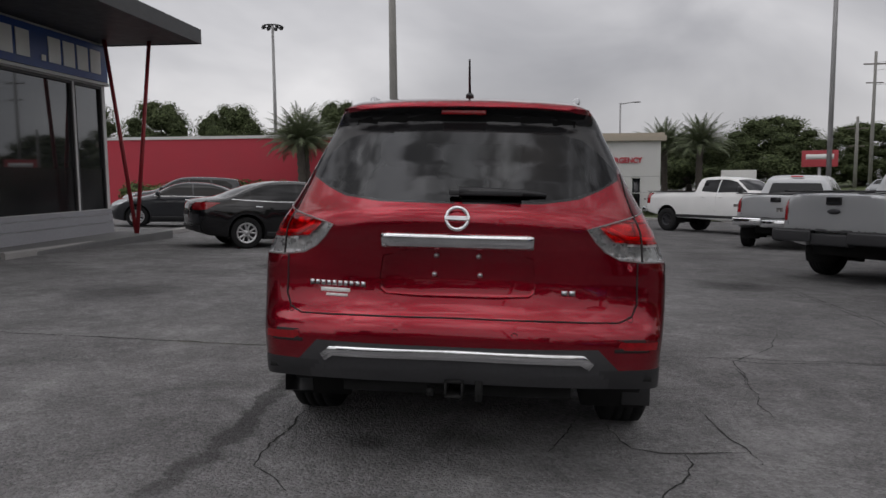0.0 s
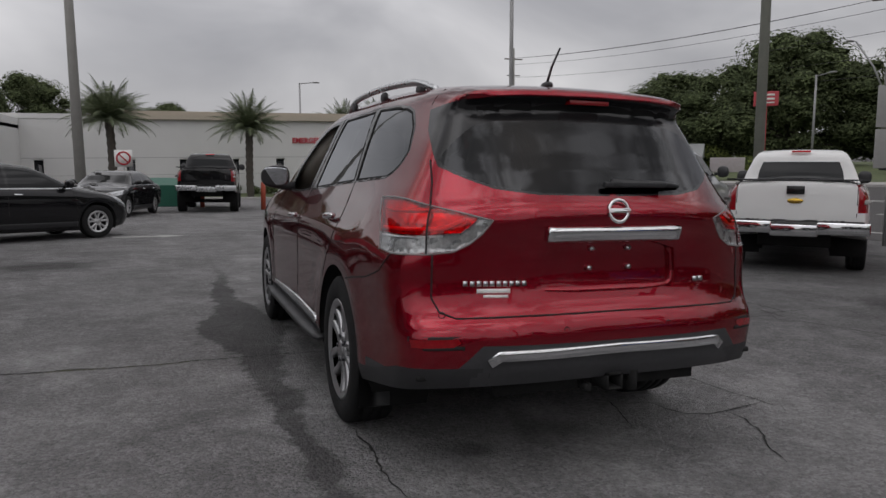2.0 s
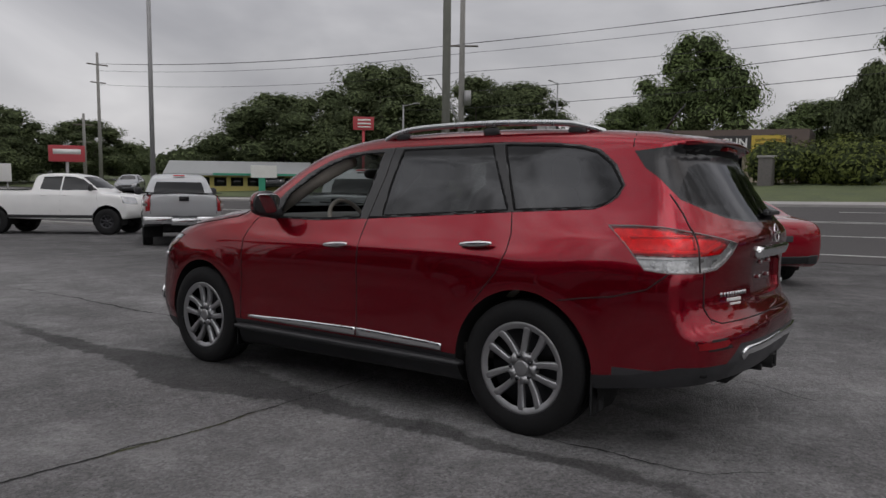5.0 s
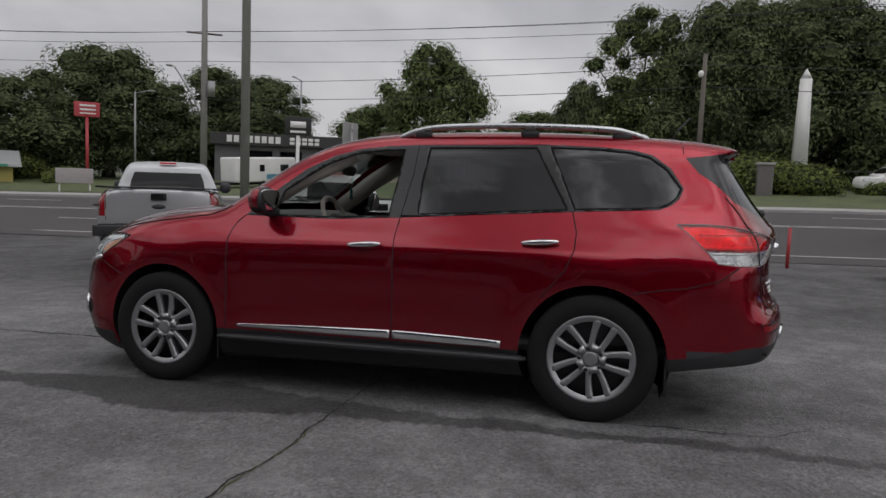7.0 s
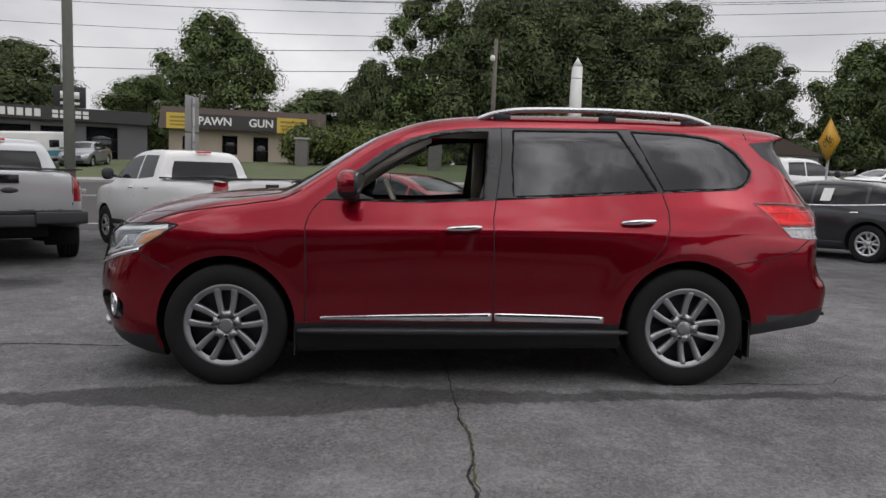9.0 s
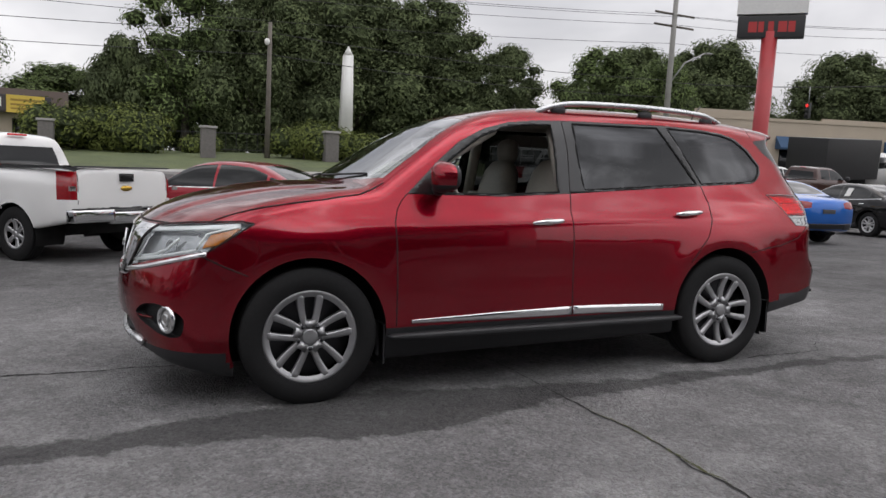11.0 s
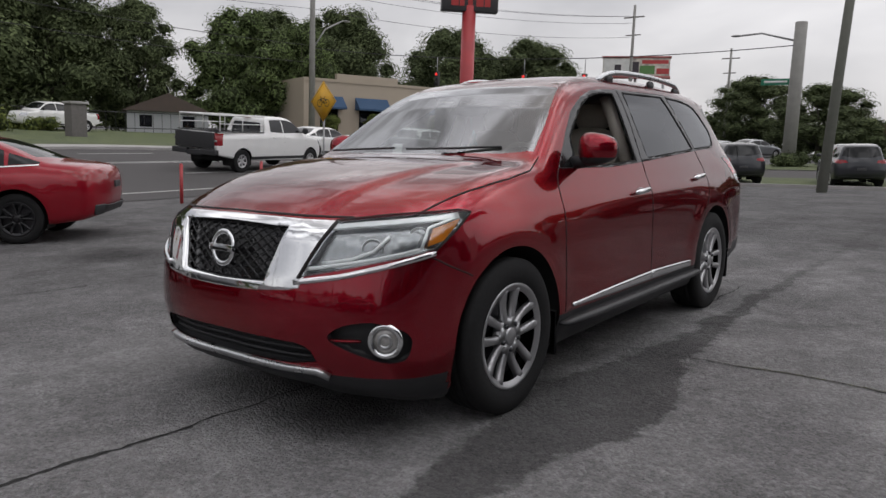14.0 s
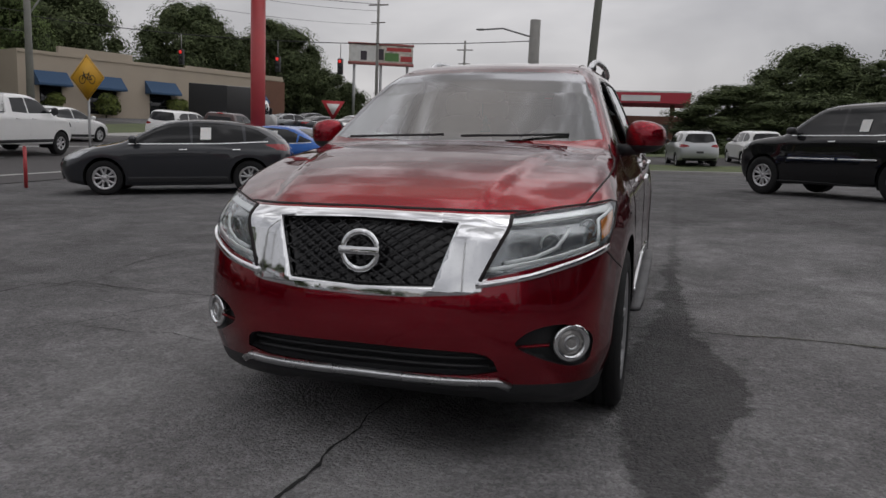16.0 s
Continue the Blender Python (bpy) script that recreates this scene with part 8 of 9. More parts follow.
# billboard and signals at the junction
q = thing("billboard", "large billboard with faded coloured print on steel posts", "billboard", Matrix.Translation((31.3, -72.0, gh(31.3, -72.0))) @ Matrix.Rotation(radians(23), 4, "Z"))
part("panel", boxes((-3.6, 3.6, -0.2, 0.2, 7.3, 9.2), bevel=0.02), mat("billboard_print", (0.40, 0.36, 0.33), 0.6, vary=0.5, scale=0.8, fine=3.5, tint=(0.50, 0.46, 0.40)), q)
part("top_frame", boxes((-3.7, 3.7, -0.25, 0.25, 9.2, 9.42), (-3.7, 3.7, -0.25, 0.25, 7.0, 7.3)), mat("faded_pink_frame", (0.34, 0.12, 0.11), 0.7, vary=0.2), q)
for nm_, col_, bars_ in (("print_red", (0.42, 0.05, 0.05), ((-3.5, -2.2, 7.5, 8.1), (-3.4, -0.6, 8.6, 9.0))), ("print_green", (0.10, 0.22, 0.07), ((-2.0, -0.4, 7.5, 8.4),)),
                         ("print_white", (0.62, 0.62, 0.60), ((0.6, 3.5, 7.4, 9.1),)), ("print_dark", (0.05, 0.04, 0.05), ((1.6, 2.3, 7.5, 8.5), (-0.3, 0.4, 7.6, 8.8)))):
    print_mat_ = mat("billboard_" + nm_, col_, 0.6, vary=0.15, scale=2)
    off_ = 0.206 if nm_ != "print_dark" else 0.212
    for a_, b_, c_, d_ in bars_:
        part(nm_, boxes((a_, b_, off_ - 0.004, off_, c_, d_)), print_mat_, q, "block of faded billboard print", smooth=False)
        part(nm_, boxes((a_, b_, -off_, -off_ + 0.004, c_, d_)), print_mat_, q, "block of faded billboard print", smooth=False)
for x_ in (-3, 0, 3):
    part("post", tube(bmesh.new(), [(x_, 0, -0.5), (x_, 0, 7.3)], 0.16, 10), GALV, q)
wire((46, -38, gh(46, -38) + 7.4), (8.7, -45, gh(8.7, -45) + 7.6), 0.9, 0.03)
for x_, y_ in ((34.0, -40.2), (26.8, -41.6), (22.2, -42.4)):
    q = thing("traffic_light", "black traffic signal on a span wire with red lit", "traffic light", Matrix.Translation((x_, y_, (gh(46, -38) + 7.4) * (x_ - 8.7) / 37.3 + (gh(8.7, -45) + 7.6) * (46 - x_) / 37.3 - 3.6 * (x_ - 8.7) / 37.3 * (46 - x_) / 37.3 - 1.2)), "traffic lights")
    part("housing", boxes((-0.18, 0.18, -0.12, 0.12, -1.0, 0.1), bevel=0.02), BLACK_BOARD, q)
    part("hanger", tube(bmesh.new(), [(0, 0, 0.1), (0, 0, 1.2)], 0.03, 6), GALV, q)
    for k, mt in enumerate(("r", "a", "g")):
        bm = bmesh.new()
        ball(bm, (0, 0.12, -0.1 - k * 0.33), (0.13, 0.05, 0.13), 10)
        if mt == "r":
            lm = MATS.get("signal_red")
            if lm is None:
                lm = mat("signal_red", (0.6, 0.02, 0.02), 0.4)
                lm.node_tree.nodes["Principled BSDF"].inputs["Emission Color"].default_value = (1, 0.04, 0.03, 1)
                lm.node_tree.nodes["Principled BSDF"].inputs["Emission Strength"].default_value = 0.5
            part("lens", bm, lm, q, "lit red lens")
        else:
            part("lens", bm, BLACK_BOARD, q)

# obelisk on the far verge
q = thing("white_obelisk", "slender white obelisk on a stepped base", "monument", Matrix.Translation((49.8, -10.6, gh(49.8, -10.6))))
bm = bmesh.new()
for z0_, z1_, w0_, w1_ in ((0, 0.6, 1.1, 1.1), (0.6, 1.4, 0.75, 0.72), (1.4, 7.6, 0.46, 0.33), (7.6, 8.3, 0.33, 0.02)):
    vs_ = box(bm, -1, 1, -1, 1, 0, 1)
    for v in vs_:
        w = w0_ if v.co.z < 0.5 else w1_
        v.co = Vector((v.co.x * w, v.co.y * w, z0_ if v.co.z < 0.5 else z1_))
part("shaft", bm, WHITE_PAINT, q)
for i, (x, y) in enumerate(((38.6, -6.8), (36.5, -12.9), (39.5, 0.2), (43.0, 8.8))):
    q = thing("gate_pillar", "grey brick pillar with a cap on the verge", "pillar", Matrix.Translation((x, y, gh(x, y))), "brick pillars")
    part("shaft", boxes((-0.4, 0.4, -0.4, 0.4, -0.2, 1.75), bevel=0.02), mat("grey_brick", (0.14, 0.13, 0.125), 0.9, vary=0.25, scale=8), q)
    part("cap", boxes((-0.48, 0.48, -0.48, 0.48, 1.75, 1.88), bevel=0.02), CONCRETE, q)
bm = bmesh.new()
for i in range(60):
    y = -33 + i * 0.7
    tube(bm, [(46.5, y, gh(46.5, y)), (46.5, y, gh(46.5, y) + 1.5)], 0.02, 4)
for z_ in (0.3, 1.4):
    tube(bm, [(46.5, y, gh(46.5, y) + z_) for y in (-33, -20, -8, 0, 8.6)], 0.03, 5)
solid("iron_fence", bm, BLACK_BOARD, "low black iron fence under the oaks", "fence")

# ---- buildings ----
STUCCO_W = mat("white_stucco", (0.60, 0.60, 0.59), 0.85, vary=0.06, scale=0.4, fine=20, bump=0.1, bump_scale=60)
STUCCO_T = mat("tan_stucco", (0.40, 0.34, 0.27), 0.85, vary=0.08, scale=0.5, fine=20)
STUCCO_G = mat("grey_stucco", (0.12, 0.12, 0.125), 0.85, vary=0.1, scale=0.5)
RED_WALL = mat("red_painted_wall", (0.42, 0.035, 0.055), 0.7, vary=0.10, scale=0.6, fine=14, bump=0.1, bump_scale=40)
DARK_GLASS = mat("shop_glass", (0.010, 0.011, 0.013), 0.05, vary=0.1, spec=0.6)
ROOF_BR = mat("brown_roof", (0.085, 0.065, 0.055), 0.9, vary=0.2, scale=2, fine=20, bump=0.3, bump_scale=20)
AWNING = mat("blue_awning", (0.03, 0.07, 0.14), 0.8, vary=0.12)
DARK_TRIM = mat("dark_trim", (0.035, 0.033, 0.034), 0.5, vary=0.12)


def building(name, label, x, y, turn, z=None, group=""):
    return thing(name, label, "building", Matrix.Translation((x, y, gh(x, y) if z is None else z)) @ Matrix.Rotation(radians(turn), 4, "Z"), group)


def wall_with_openings(w, h, t, holes, z0=-0.6):
    """A wall from x = 0 to w, its outer face at y = 0, with openings (x0, x1, z0, z1) cut through."""
    bm = bmesh.new()
    xs_ = sorted({0, w} | {v for a in holes for v in a[:2]})
    zs_ = sorted({z0, h} | {v for a in holes for v in a[2:]})
    for i in range(len(xs_) - 1):
        for j in range(len(zs_) - 1):
            cx, cz = (xs_[i] + xs_[i + 1]) / 2, (zs_[j] + zs_[j + 1]) / 2
            if any(a[0] < cx < a[1] and a[2] < cz < a[3] for a in holes):
                continue
            box(bm, xs_[i], xs_[i + 1], 0, t, zs_[j], zs_[j + 1])
    bmesh.ops.remove_doubles(bm, verts=bm.verts, dist=1e-4)
    seen = {}
    for f in bm.faces:
        seen.setdefault(tuple(sorted(v.index for v in f.verts)), []).append(f)
    bm.verts.index_update()
    seen = {}
    for f in bm.faces:
        seen.setdefault(tuple(sorted(v.index for v in f.verts)), []).append(f)
    dead = [f for fs in seen.values() if len(fs) > 1 for f in fs]
    bmesh.ops.delete(bm, geom=dead, context="FACES")
    return bm


def window_in(ob, x0, x1, z0, z1, depth=0.12, bars=1, frame_mat=None):
    fm = frame_mat or DARK_TRIM
    wd = part("window", boxes((x0, x1, depth, depth + 0.02, z0, z1)), DARK_GLASS, ob)
    fr = bmesh.new()
    for r_ in ((x0, x1, z0, z0 + 0.06), (x0, x1, z1 - 0.06, z1), (x0, x0 + 0.05, z0 + 0.06, z1 - 0.06), (x1 - 0.05, x1, z0 + 0.06, z1 - 0.06)):
        box(fr, r_[0], r_[1], depth - 0.05, depth - 0.002, r_[2], r_[3])
    for k in range(bars):
        zz = z0 + (z1 - z0) * (k + 1) / (bars + 1)
        box(fr, x0 + 0.05, x1 - 0.05, depth - 0.045, depth - 0.004, zz - 0.025, zz + 0.025)
    part("window_frame", fr, fm, wd)


# dealership office with a flat canopy, set on a low platform; its local x runs from its south end (0) to the north corner (16)
OFFICE_GLASS = mat("mirrored_office_glass", (0.14, 0.145, 0.15), 0.03, 0.85, vary=0.04, scale=1)
RED_COL = mat("red_column", (0.26, 0.015, 0.022), 0.5, vary=0.1)
ofc = building("sales_office", "white and dark glass sales office with a flat canopy", -9.45, -3.4, 90, 0.1)
glass_bays = [(0.6, 4.0, 0.55, 3.42), (4.1, 7.6, 0.55, 3.42), (7.7, 11.2, 0.55, 3.42), (11.3, 14.73, 0.55, 3.42), (14.80, 15.88, 0.55, 3.42)]
part("front_wall", wall_with_openings(16.0, 4.95, 0.2, glass_bays, -0.3), STUCCO_W, ofc, "white rendered wall", smooth=False)
for b_ in glass_bays:
    wd_ = part("window", boxes((b_[0], b_[1], 0.06, 0.08, 1.5, b_[3])), OFFICE_GLASS, ofc, "mirrored dark glass", smooth=False)
    part("window_frame", boxes((b_[0], b_[0] + 0.05, 0.0, 0.06, b_[2], b_[3]), (b_[1] - 0.05, b_[1], 0.0, 0.06, b_[2], b_[3]), (b_[0] + 0.05, b_[1] - 0.05, 0.0, 0.06, b_[3] - 0.06, b_[3]), bevel=0.005), DARK_TRIM, wd_, smooth=False)
    part("kick_panel", boxes((b_[0], b_[1], 0.04, 0.07, 0.55, 1.5)), GLOSS_BLACK, ofc, "gloss black lower panel", smooth=False)
part("side_wall", boxes((15.8, 16.0, 0.2, 8.0, -0.3, 4.95)), STUCCO_W, ofc, smooth=False)
part("south_wall", boxes((0.0, 0.2, 0.2, 8.0, -0.3, 4.95)), STUCCO_W, ofc, smooth=False)
part("back_wall", boxes((0.2, 15.8, 7.8, 8.0, -0.3, 4.95)), STUCCO_W, ofc, smooth=False)
part("base_course", boxes((0, 16.03, -0.05, -0.001, -0.3, 0.22), (0, 16.025, -0.035, -0.001, 0.235, 0.42), (0, 16.02, -0.02, -0.001, 0.43, 0.54), bevel=0.006), mat("grey_base_paint", (0.33, 0.33, 0.35), 0.8, vary=0.1, scale=0.8, fine=20), ofc, "pale grey stepped base course", smooth=False)
part("sign_board", boxes((3.0, 16.0, -0.10, -0.012, 3.52, 4.35), bevel=0.01), mat("blue_sign_board", (0.012, 0.05, 0.22), 0.4, vary=0.08), ofc, "blue sign board", smooth=False)
for k in range(12):
    x_ = 15.70 - k * 0.50
    dot = k in (4, 8)
    part("sign_bar", boxes((x_ - (0.14 if dot else 0.40), x_, -0.118, -0.102, 3.68, 3.80 if dot else 4.20)), WHITE_PRINT, ofc, "white bar standing for a digit", smooth=False)
part("sign_ledge", boxes((0, 16.03, -0.12, -0.002, 3.44, 3.51), bevel=0.01), STUCCO_W, ofc, smooth=False)
part("canopy", boxes((-1.0, 16.15, -2.30, 8.0, 4.42, 4.66), bevel=0.015), DARK_TRIM, ofc, "dark flat canopy", smooth=False)
part("fascia_cap", boxes((-1.04, 16.2, -2.36, -2.302, 4.40, 4.74), (16.152, 16.2, -2.30, 8.0, 4.40, 4.74), bevel=0.01), GREY_PLASTIC, ofc, "grey metal fascia", smooth=False)
for x_ in (4.6, 10.2, 15.6):
    for dx_, dy_ in ((0.2, -0.42), (-0.1, 0.5)):
        part("column", tube(bmesh.new(), [(x_, -0.85, -0.1), (x_ + dx_, -0.85 + dy_, 4.43)], 0.045, 10), RED_COL, ofc, "slim red steel column")
part("platform", boxes((-1.0, 16.6, -1.25, -0.06, -0.6, -0.02), bevel=0.02), mat("dark_concrete", (0.15, 0.15, 0.15), 0.85, vary=0.2, scale=1.2, fine=30, bump=0.2), ofc, "grey concrete platform", smooth=False)
kerb(-8.2, 7.1, -8.5, 11.0, 0.14, 0.12)
kerb(-8.5, 11.0, -9.5, 17.8, 0.14, 0.12)

# red wall and white clinic to the north
rw = building("red_shop", "long low shop with a red painted wall", -27.0, 37.0, 0, -0.9)
part("wall", boxes((0, 17.2, 0, 0.3, -0.3, 4.55)), RED_WALL, rw, smooth=False)
part("coping", boxes((-0.05, 17.25, -0.06, 0.36, 4.55, 4.72), bevel=0.01), STUCCO_W, rw, smooth=False)
part("roof", boxes((0.0, 17.2, 0.3, 9.0, 3.9, 4.1)), CONCRETE, rw, smooth=False)
part("end_wall", boxes((16.9, 17.2, 0.3, 9.0, -0.3, 4.5)), STUCCO_W, rw, smooth=False)
cl = building("clinic", "low white emergency clinic with a tan cornice", -10.6, 45.4, 0, -1.05)
hol = [(1.4, 2.0, 0.15, 2.25), (6.45, 7.05, 0.15, 2.25), (9.55, 10.15, 0.15, 2.25), (12.65, 13.25, 0.15, 2.25), (15.55, 16.15, 0.15, 2.25), (18.6, 19.2, 0.15, 2.25)]
part("wall", wall_with_openings(20.45, 4.65, 0.25, hol, -0.6), STUCCO_W, cl, smooth=False)
for h_ in hol:
    window_in(cl, *h_, bars=1, frame_mat=WHITE_PAINT)
part("side_wall", boxes((20.2, 20.45, 0.25, 14, -0.6, 4.65)), STUCCO_W, cl, smooth=False)
part("cornice", boxes((6.2, 20.75, -0.3, 0.3, 4.66, 5.0), (6.35, 20.65, -0.18, 0.3, 5.002, 5.18), (20.3, 20.75, 0.3, 14, 4.66, 5.1), bevel=0.015), mat("tan_trim", (0.42, 0.37, 0.30), 0.8, vary=0.06), cl, "tan cornice", smooth=False)
part("coping", boxes((-0.1, 6.18, -0.05, 0.3, 4.66, 4.95), bevel=0.01), STUCCO_W, cl, smooth=False)
part("roof", boxes((0, 20.2, 0.3, 14, 4.3, 4.5)), CONCRETE, cl, smooth=False)
part("wall_joint", boxes((0, 20.45, -0.006, -0.001, 2.30, 2.34), (0, 20.45, -0.006, -0.001, 1.25, 1.275)), mat("joint_grey", (0.38, 0.38, 0.38), 0.9), cl, smooth=False)
tm = text_mesh("EMERGENCY", 0.50, 0.03, 0.012)
part("sign_letters", tm, None, cl, "red raised sign letters", m=Matrix.Translation((17.95, -0.05, 3.38)) @ Matrix.Rotation(radians(90), 4, "X") @ Matrix.Diagonal((0.90, 1, 1, 1)))
tm.materials.append(mat("sign_letter_red", (0.50, 0.03, 0.05), 0.45, vary=0.05))
bm = boxes((-1.9, 1.9, -0.05, 1.6, 0, 1.15), bevel=0.03)
for v in bm.verts:
    if v.co.y < 0.3 and v.co.z > 0.6:
        v.co.z -= 0.28
solid("dumpster", bm, mat("green_dumpster", (0.012, 0.10, 0.065), 0.55, vary=0.15), "green steel dumpster with sloped lid", "dumpster", place(-2.6, 27.6, 5))
for x, y in ((-4.2, 26.6), (1.6, 24.6), (-0.5, 27.0)):
    solid("bollard", tube(bmesh.new(), [(0, 0, -0.1), (0, 0, 1.0), (0, 0, 1.05)], [0.09, 0.09, 0.04], 14), mat("orange_red_bollard", (0.34, 0.06, 0.03), 0.6), "faded orange-red steel bollard", "bollard", place(x, y), group="bollards", smooth=True)
q = thing("no_entry_sign", "small round red and white prohibition sign", "road sign", Matrix.Translation((-3.2, 25.0, gh(-3.2, 25))))
part("post", tube(bmesh.new(), [(0, 0, -0.1), (0, 0, 1.75)], 0.025, 8), GALV, q)
part("sign_plate", boxes((-0.3, 0.3, -0.03, -0.026, 1.55, 2.15)), WHITE_PRINT, q)
part("red_ring", tube(ring_bm(bmesh.new(), (0, -0.035, 1.85), (0, -1, 0), 0.22, 0.03, 28, 6, 0.2), [(-0.15, -0.035, 2.0), (0.15, -0.035, 1.7)], 0.025, 6), mat("sign_red", (0.42, 0.02, 0.03), 0.45, vary=0.05), q)

# grey workshop and pawn shop across the road
ws_ = building("workshop", "dark grey flat-roofed workshop with white lettering bars", 47.5, 33.5, -65)
hol = [(2.0, 4.6, 0, 2.6), (5.2, 7.0, 0, 2.6), (8.2, 10.4, 0, 2.7)]
part("wall", wall_with_openings(12.5, 3.2, 0.3, hol), STUCCO_G, ws_, smooth=False)
for h_ in hol:
    window_in(ws_, *h_, depth=0.2, bars=2)
part("fascia", boxes((-0.3, 12.8, -0.5, -0.01, 3.0, 3.95), bevel=0.02), DARK_TRIM, ws_, smooth=False)
part("roof", boxes((-0.3, 12.8, 0, 9, 3.3, 3.6)), DARK_TRIM, ws_, smooth=False)
for k in range(8):
    part("sign_bar", boxes((1.0 + k * 0.55, 1.40 + k * 0.55, -0.56, -0.505, 3.2, 3.75)), WHITE_PRINT, ws_, "white bar of a shop name", smooth=False)
for k in range(5):
    for z_ in (3.5, 3.18):
        part("sign_bar", boxes((6.0 + k * 0.5, 6.38 + k * 0.5, -0.56, -0.505, z_, z_ + 0.24)), WHITE_PRINT, ws_, "white bar of a shop name", smooth=False)
ps = building("pawn_shop", "tan pawn shop with a brown shingle mansard", 53.0, 20.6, -83)
hol = [(1.0, 2.2, 1.0, 2.0), (4.0, 5.2, 0.7, 2.2), (6.4, 7.6, 0, 2.2), (8.6, 10.0, 0.8, 2.2)]
part("wall", wall_with_openings(11.5, 2.8, 0.3, hol), STUCCO_T, ps, smooth=False)
for h_ in hol:
    window_in(ps, *h_, depth=0.2, bars=1)
part("end_wall", boxes((11.2, 11.5, 0.3, 8, -0.6, 2.8)), STUCCO_T, ps, smooth=False)
bm = bmesh.new()
prism(bm, [(-0.9, 2.55), (0.0, 4.25), (8.0, 4.25), (8.0, 2.55)], -0.6, 12.1, "x")
part("roof", bm, ROOF_BR, ps, "brown shingle mansard roof", smooth=False)
part("sign_band", boxes((1.2, 11.0, -0.95, -0.80, 2.65, 3.75), bevel=0.01), DARK_TRIM, ps, smooth=False)
for x0_ in (0.0, 8.3):
    part("yellow_panel", boxes((x0_, x0_ + 2.3, -1.02, -0.951, 2.55, 3.75), bevel=0.01), mat("yellow_panel", (0.55, 0.40, 0.06), 0.5, vary=0.08), ps, "yellow sign panel", smooth=False)
    part("panel_bars", boxes((x0_ + 0.25, x0_ + 2.05, -1.027, -1.021, 3.35, 3.5), (x0_ + 0.25, x0_ + 2.05, -1.027, -1.021, 3.05, 3.18), (x0_ + 0.25, x0_ + 2.05, -1.027, -1.021, 2.78, 2.9)), mat("ochre_print", (0.28, 0.18, 0.03), 0.6), ps, smooth=False)
for wd_, x_ in (("PAWN", 3.6), ("GUN", 7.1)):
    tm = text_mesh(wd_, 0.85, 0.02, 0.02)
    tm.materials.append(WHITE_PRINT)
    part("sign_letters", tm, WHITE_PRINT, ps, "white raised sign letters", m=Matrix.Translation((x_, -0.975, 3.2)) @ Matrix.Rotation(radians(90), 4, "X"))
# green-roofed diner
dn = building("diner", "low diner with a pale roof and green sign", 29.6, 50.6, -42)
dn.scale = (0.66, 0.66, 0.66)
hol = [(1.0 + k * 2.0, 2.5 + k * 2.0, 0.9, 2.0) for k in range(7)]
part("wall", wall_with_openings(16, 2.3, 0.3, hol), mat("diner_yellow", (0.42, 0.36, 0.12), 0.8, vary=0.1), dn, smooth=False)
for h_ in hol:
    window_in(dn, *h_, bars=0)
bm = bmesh.new()
prism(bm, [(-1.0, 2.2), (-0.9, 2.45), (4.0, 4.0), (9.0, 2.4)], -0.8, 16.8, "x")
part("roof", bm, mat("grey_metal_roof", (0.27, 0.28, 0.28), 0.6, vary=0.15), dn, smooth=False)
part("sign", boxes((9.5, 12.6, -1.25, -1.05, 2.0, 3.5), bevel=0.02), WHITE_PAINT, dn, "white and green sign", smooth=False)
part("sign_band", boxes((5, 15.5, -1.04, -1.01, 2.25, 2.5), (10.4, 11.2, -1.2, -1.06, 0.0, 2.0)), mat("mint_green", (0.03, 0.26, 0.16), 0.6), dn, smooth=False)
# tan shops with blue awnings
sh = building("tan_shops", "long tan stucco shops with blue awnings", 45.5, -36.5, -110)
hol = [(1.5, 3.2, 0, 2.4), (5.2, 7.6, 0.4, 2.4), (10.5, 12.6, 0.4, 2.4), (15.5, 17.5, 0.4, 2.4), (20.0, 22.2, 0.4, 2.4)]
part("wall", wall_with_openings(25.0, 4.9, 0.3, hol), STUCCO_T, sh, smooth=False)
for h_ in hol:
    window_in(sh, *h_, bars=1)
    bm = bmesh.new()
    prism(bm, [(-1.0, 2.35), (-1.0, 2.5), (-0.01, 3.45), (-0.01, 2.35)], h_[0] - 0.4, h_[1] + 0.4, "x")
    part("awning", bm, AWNING, sh, "blue canvas awning", smooth=False)
part("parapet", boxes((3.0, 9.0, -0.06, 0.35, 4.9, 5.4), (-0.05, 25.05, -0.08, -0.002, 4.65, 4.9), (14.0, 25.0, 0.0, 0.3, 4.9, 5.1), bevel=0.01), STUCCO_T, sh, smooth=False)
part("end_wall", boxes((-0.0, 0.3, 0.3, 12, -0.6, 4.9)), STUCCO_T, sh, smooth=False)
part("roof", boxes((0.3, 25, 0.3, 12, 4.3, 4.5)), CONCRETE, sh, smooth=False)
part("brick_end", boxes((22.8, 25.2, -0.1, -0.085, 0, 4.6)), mat("brown_brick", (0.16, 0.08, 0.055), 0.9, vary=0.2), sh, smooth=False)
hs = building("small_house", "small grey house with a gabled roof", 51.4, -23.9, -120)
hs.scale = (0.75, 0.75, 0.75)
part("wall", boxes((0, 8, 0, 6, -0.5, 2.4)), mat("pale_siding", (0.34, 0.35, 0.36), 0.8, vary=0.1), hs, smooth=False)
bm = bmesh.new()
prism(bm, [(-0.5, 2.3), (4.0, 4.2), (8.5, 2.3)], -0.5, 6.5, "y")
part("roof", bm, ROOF_BR, hs, smooth=False)
for x_ in (1.2, 5.4):
    part("window", boxes((x_, x_ + 1.2, -0.03, -0.002, 0.7, 1.9)), DARK_GLASS, hs, smooth=False)
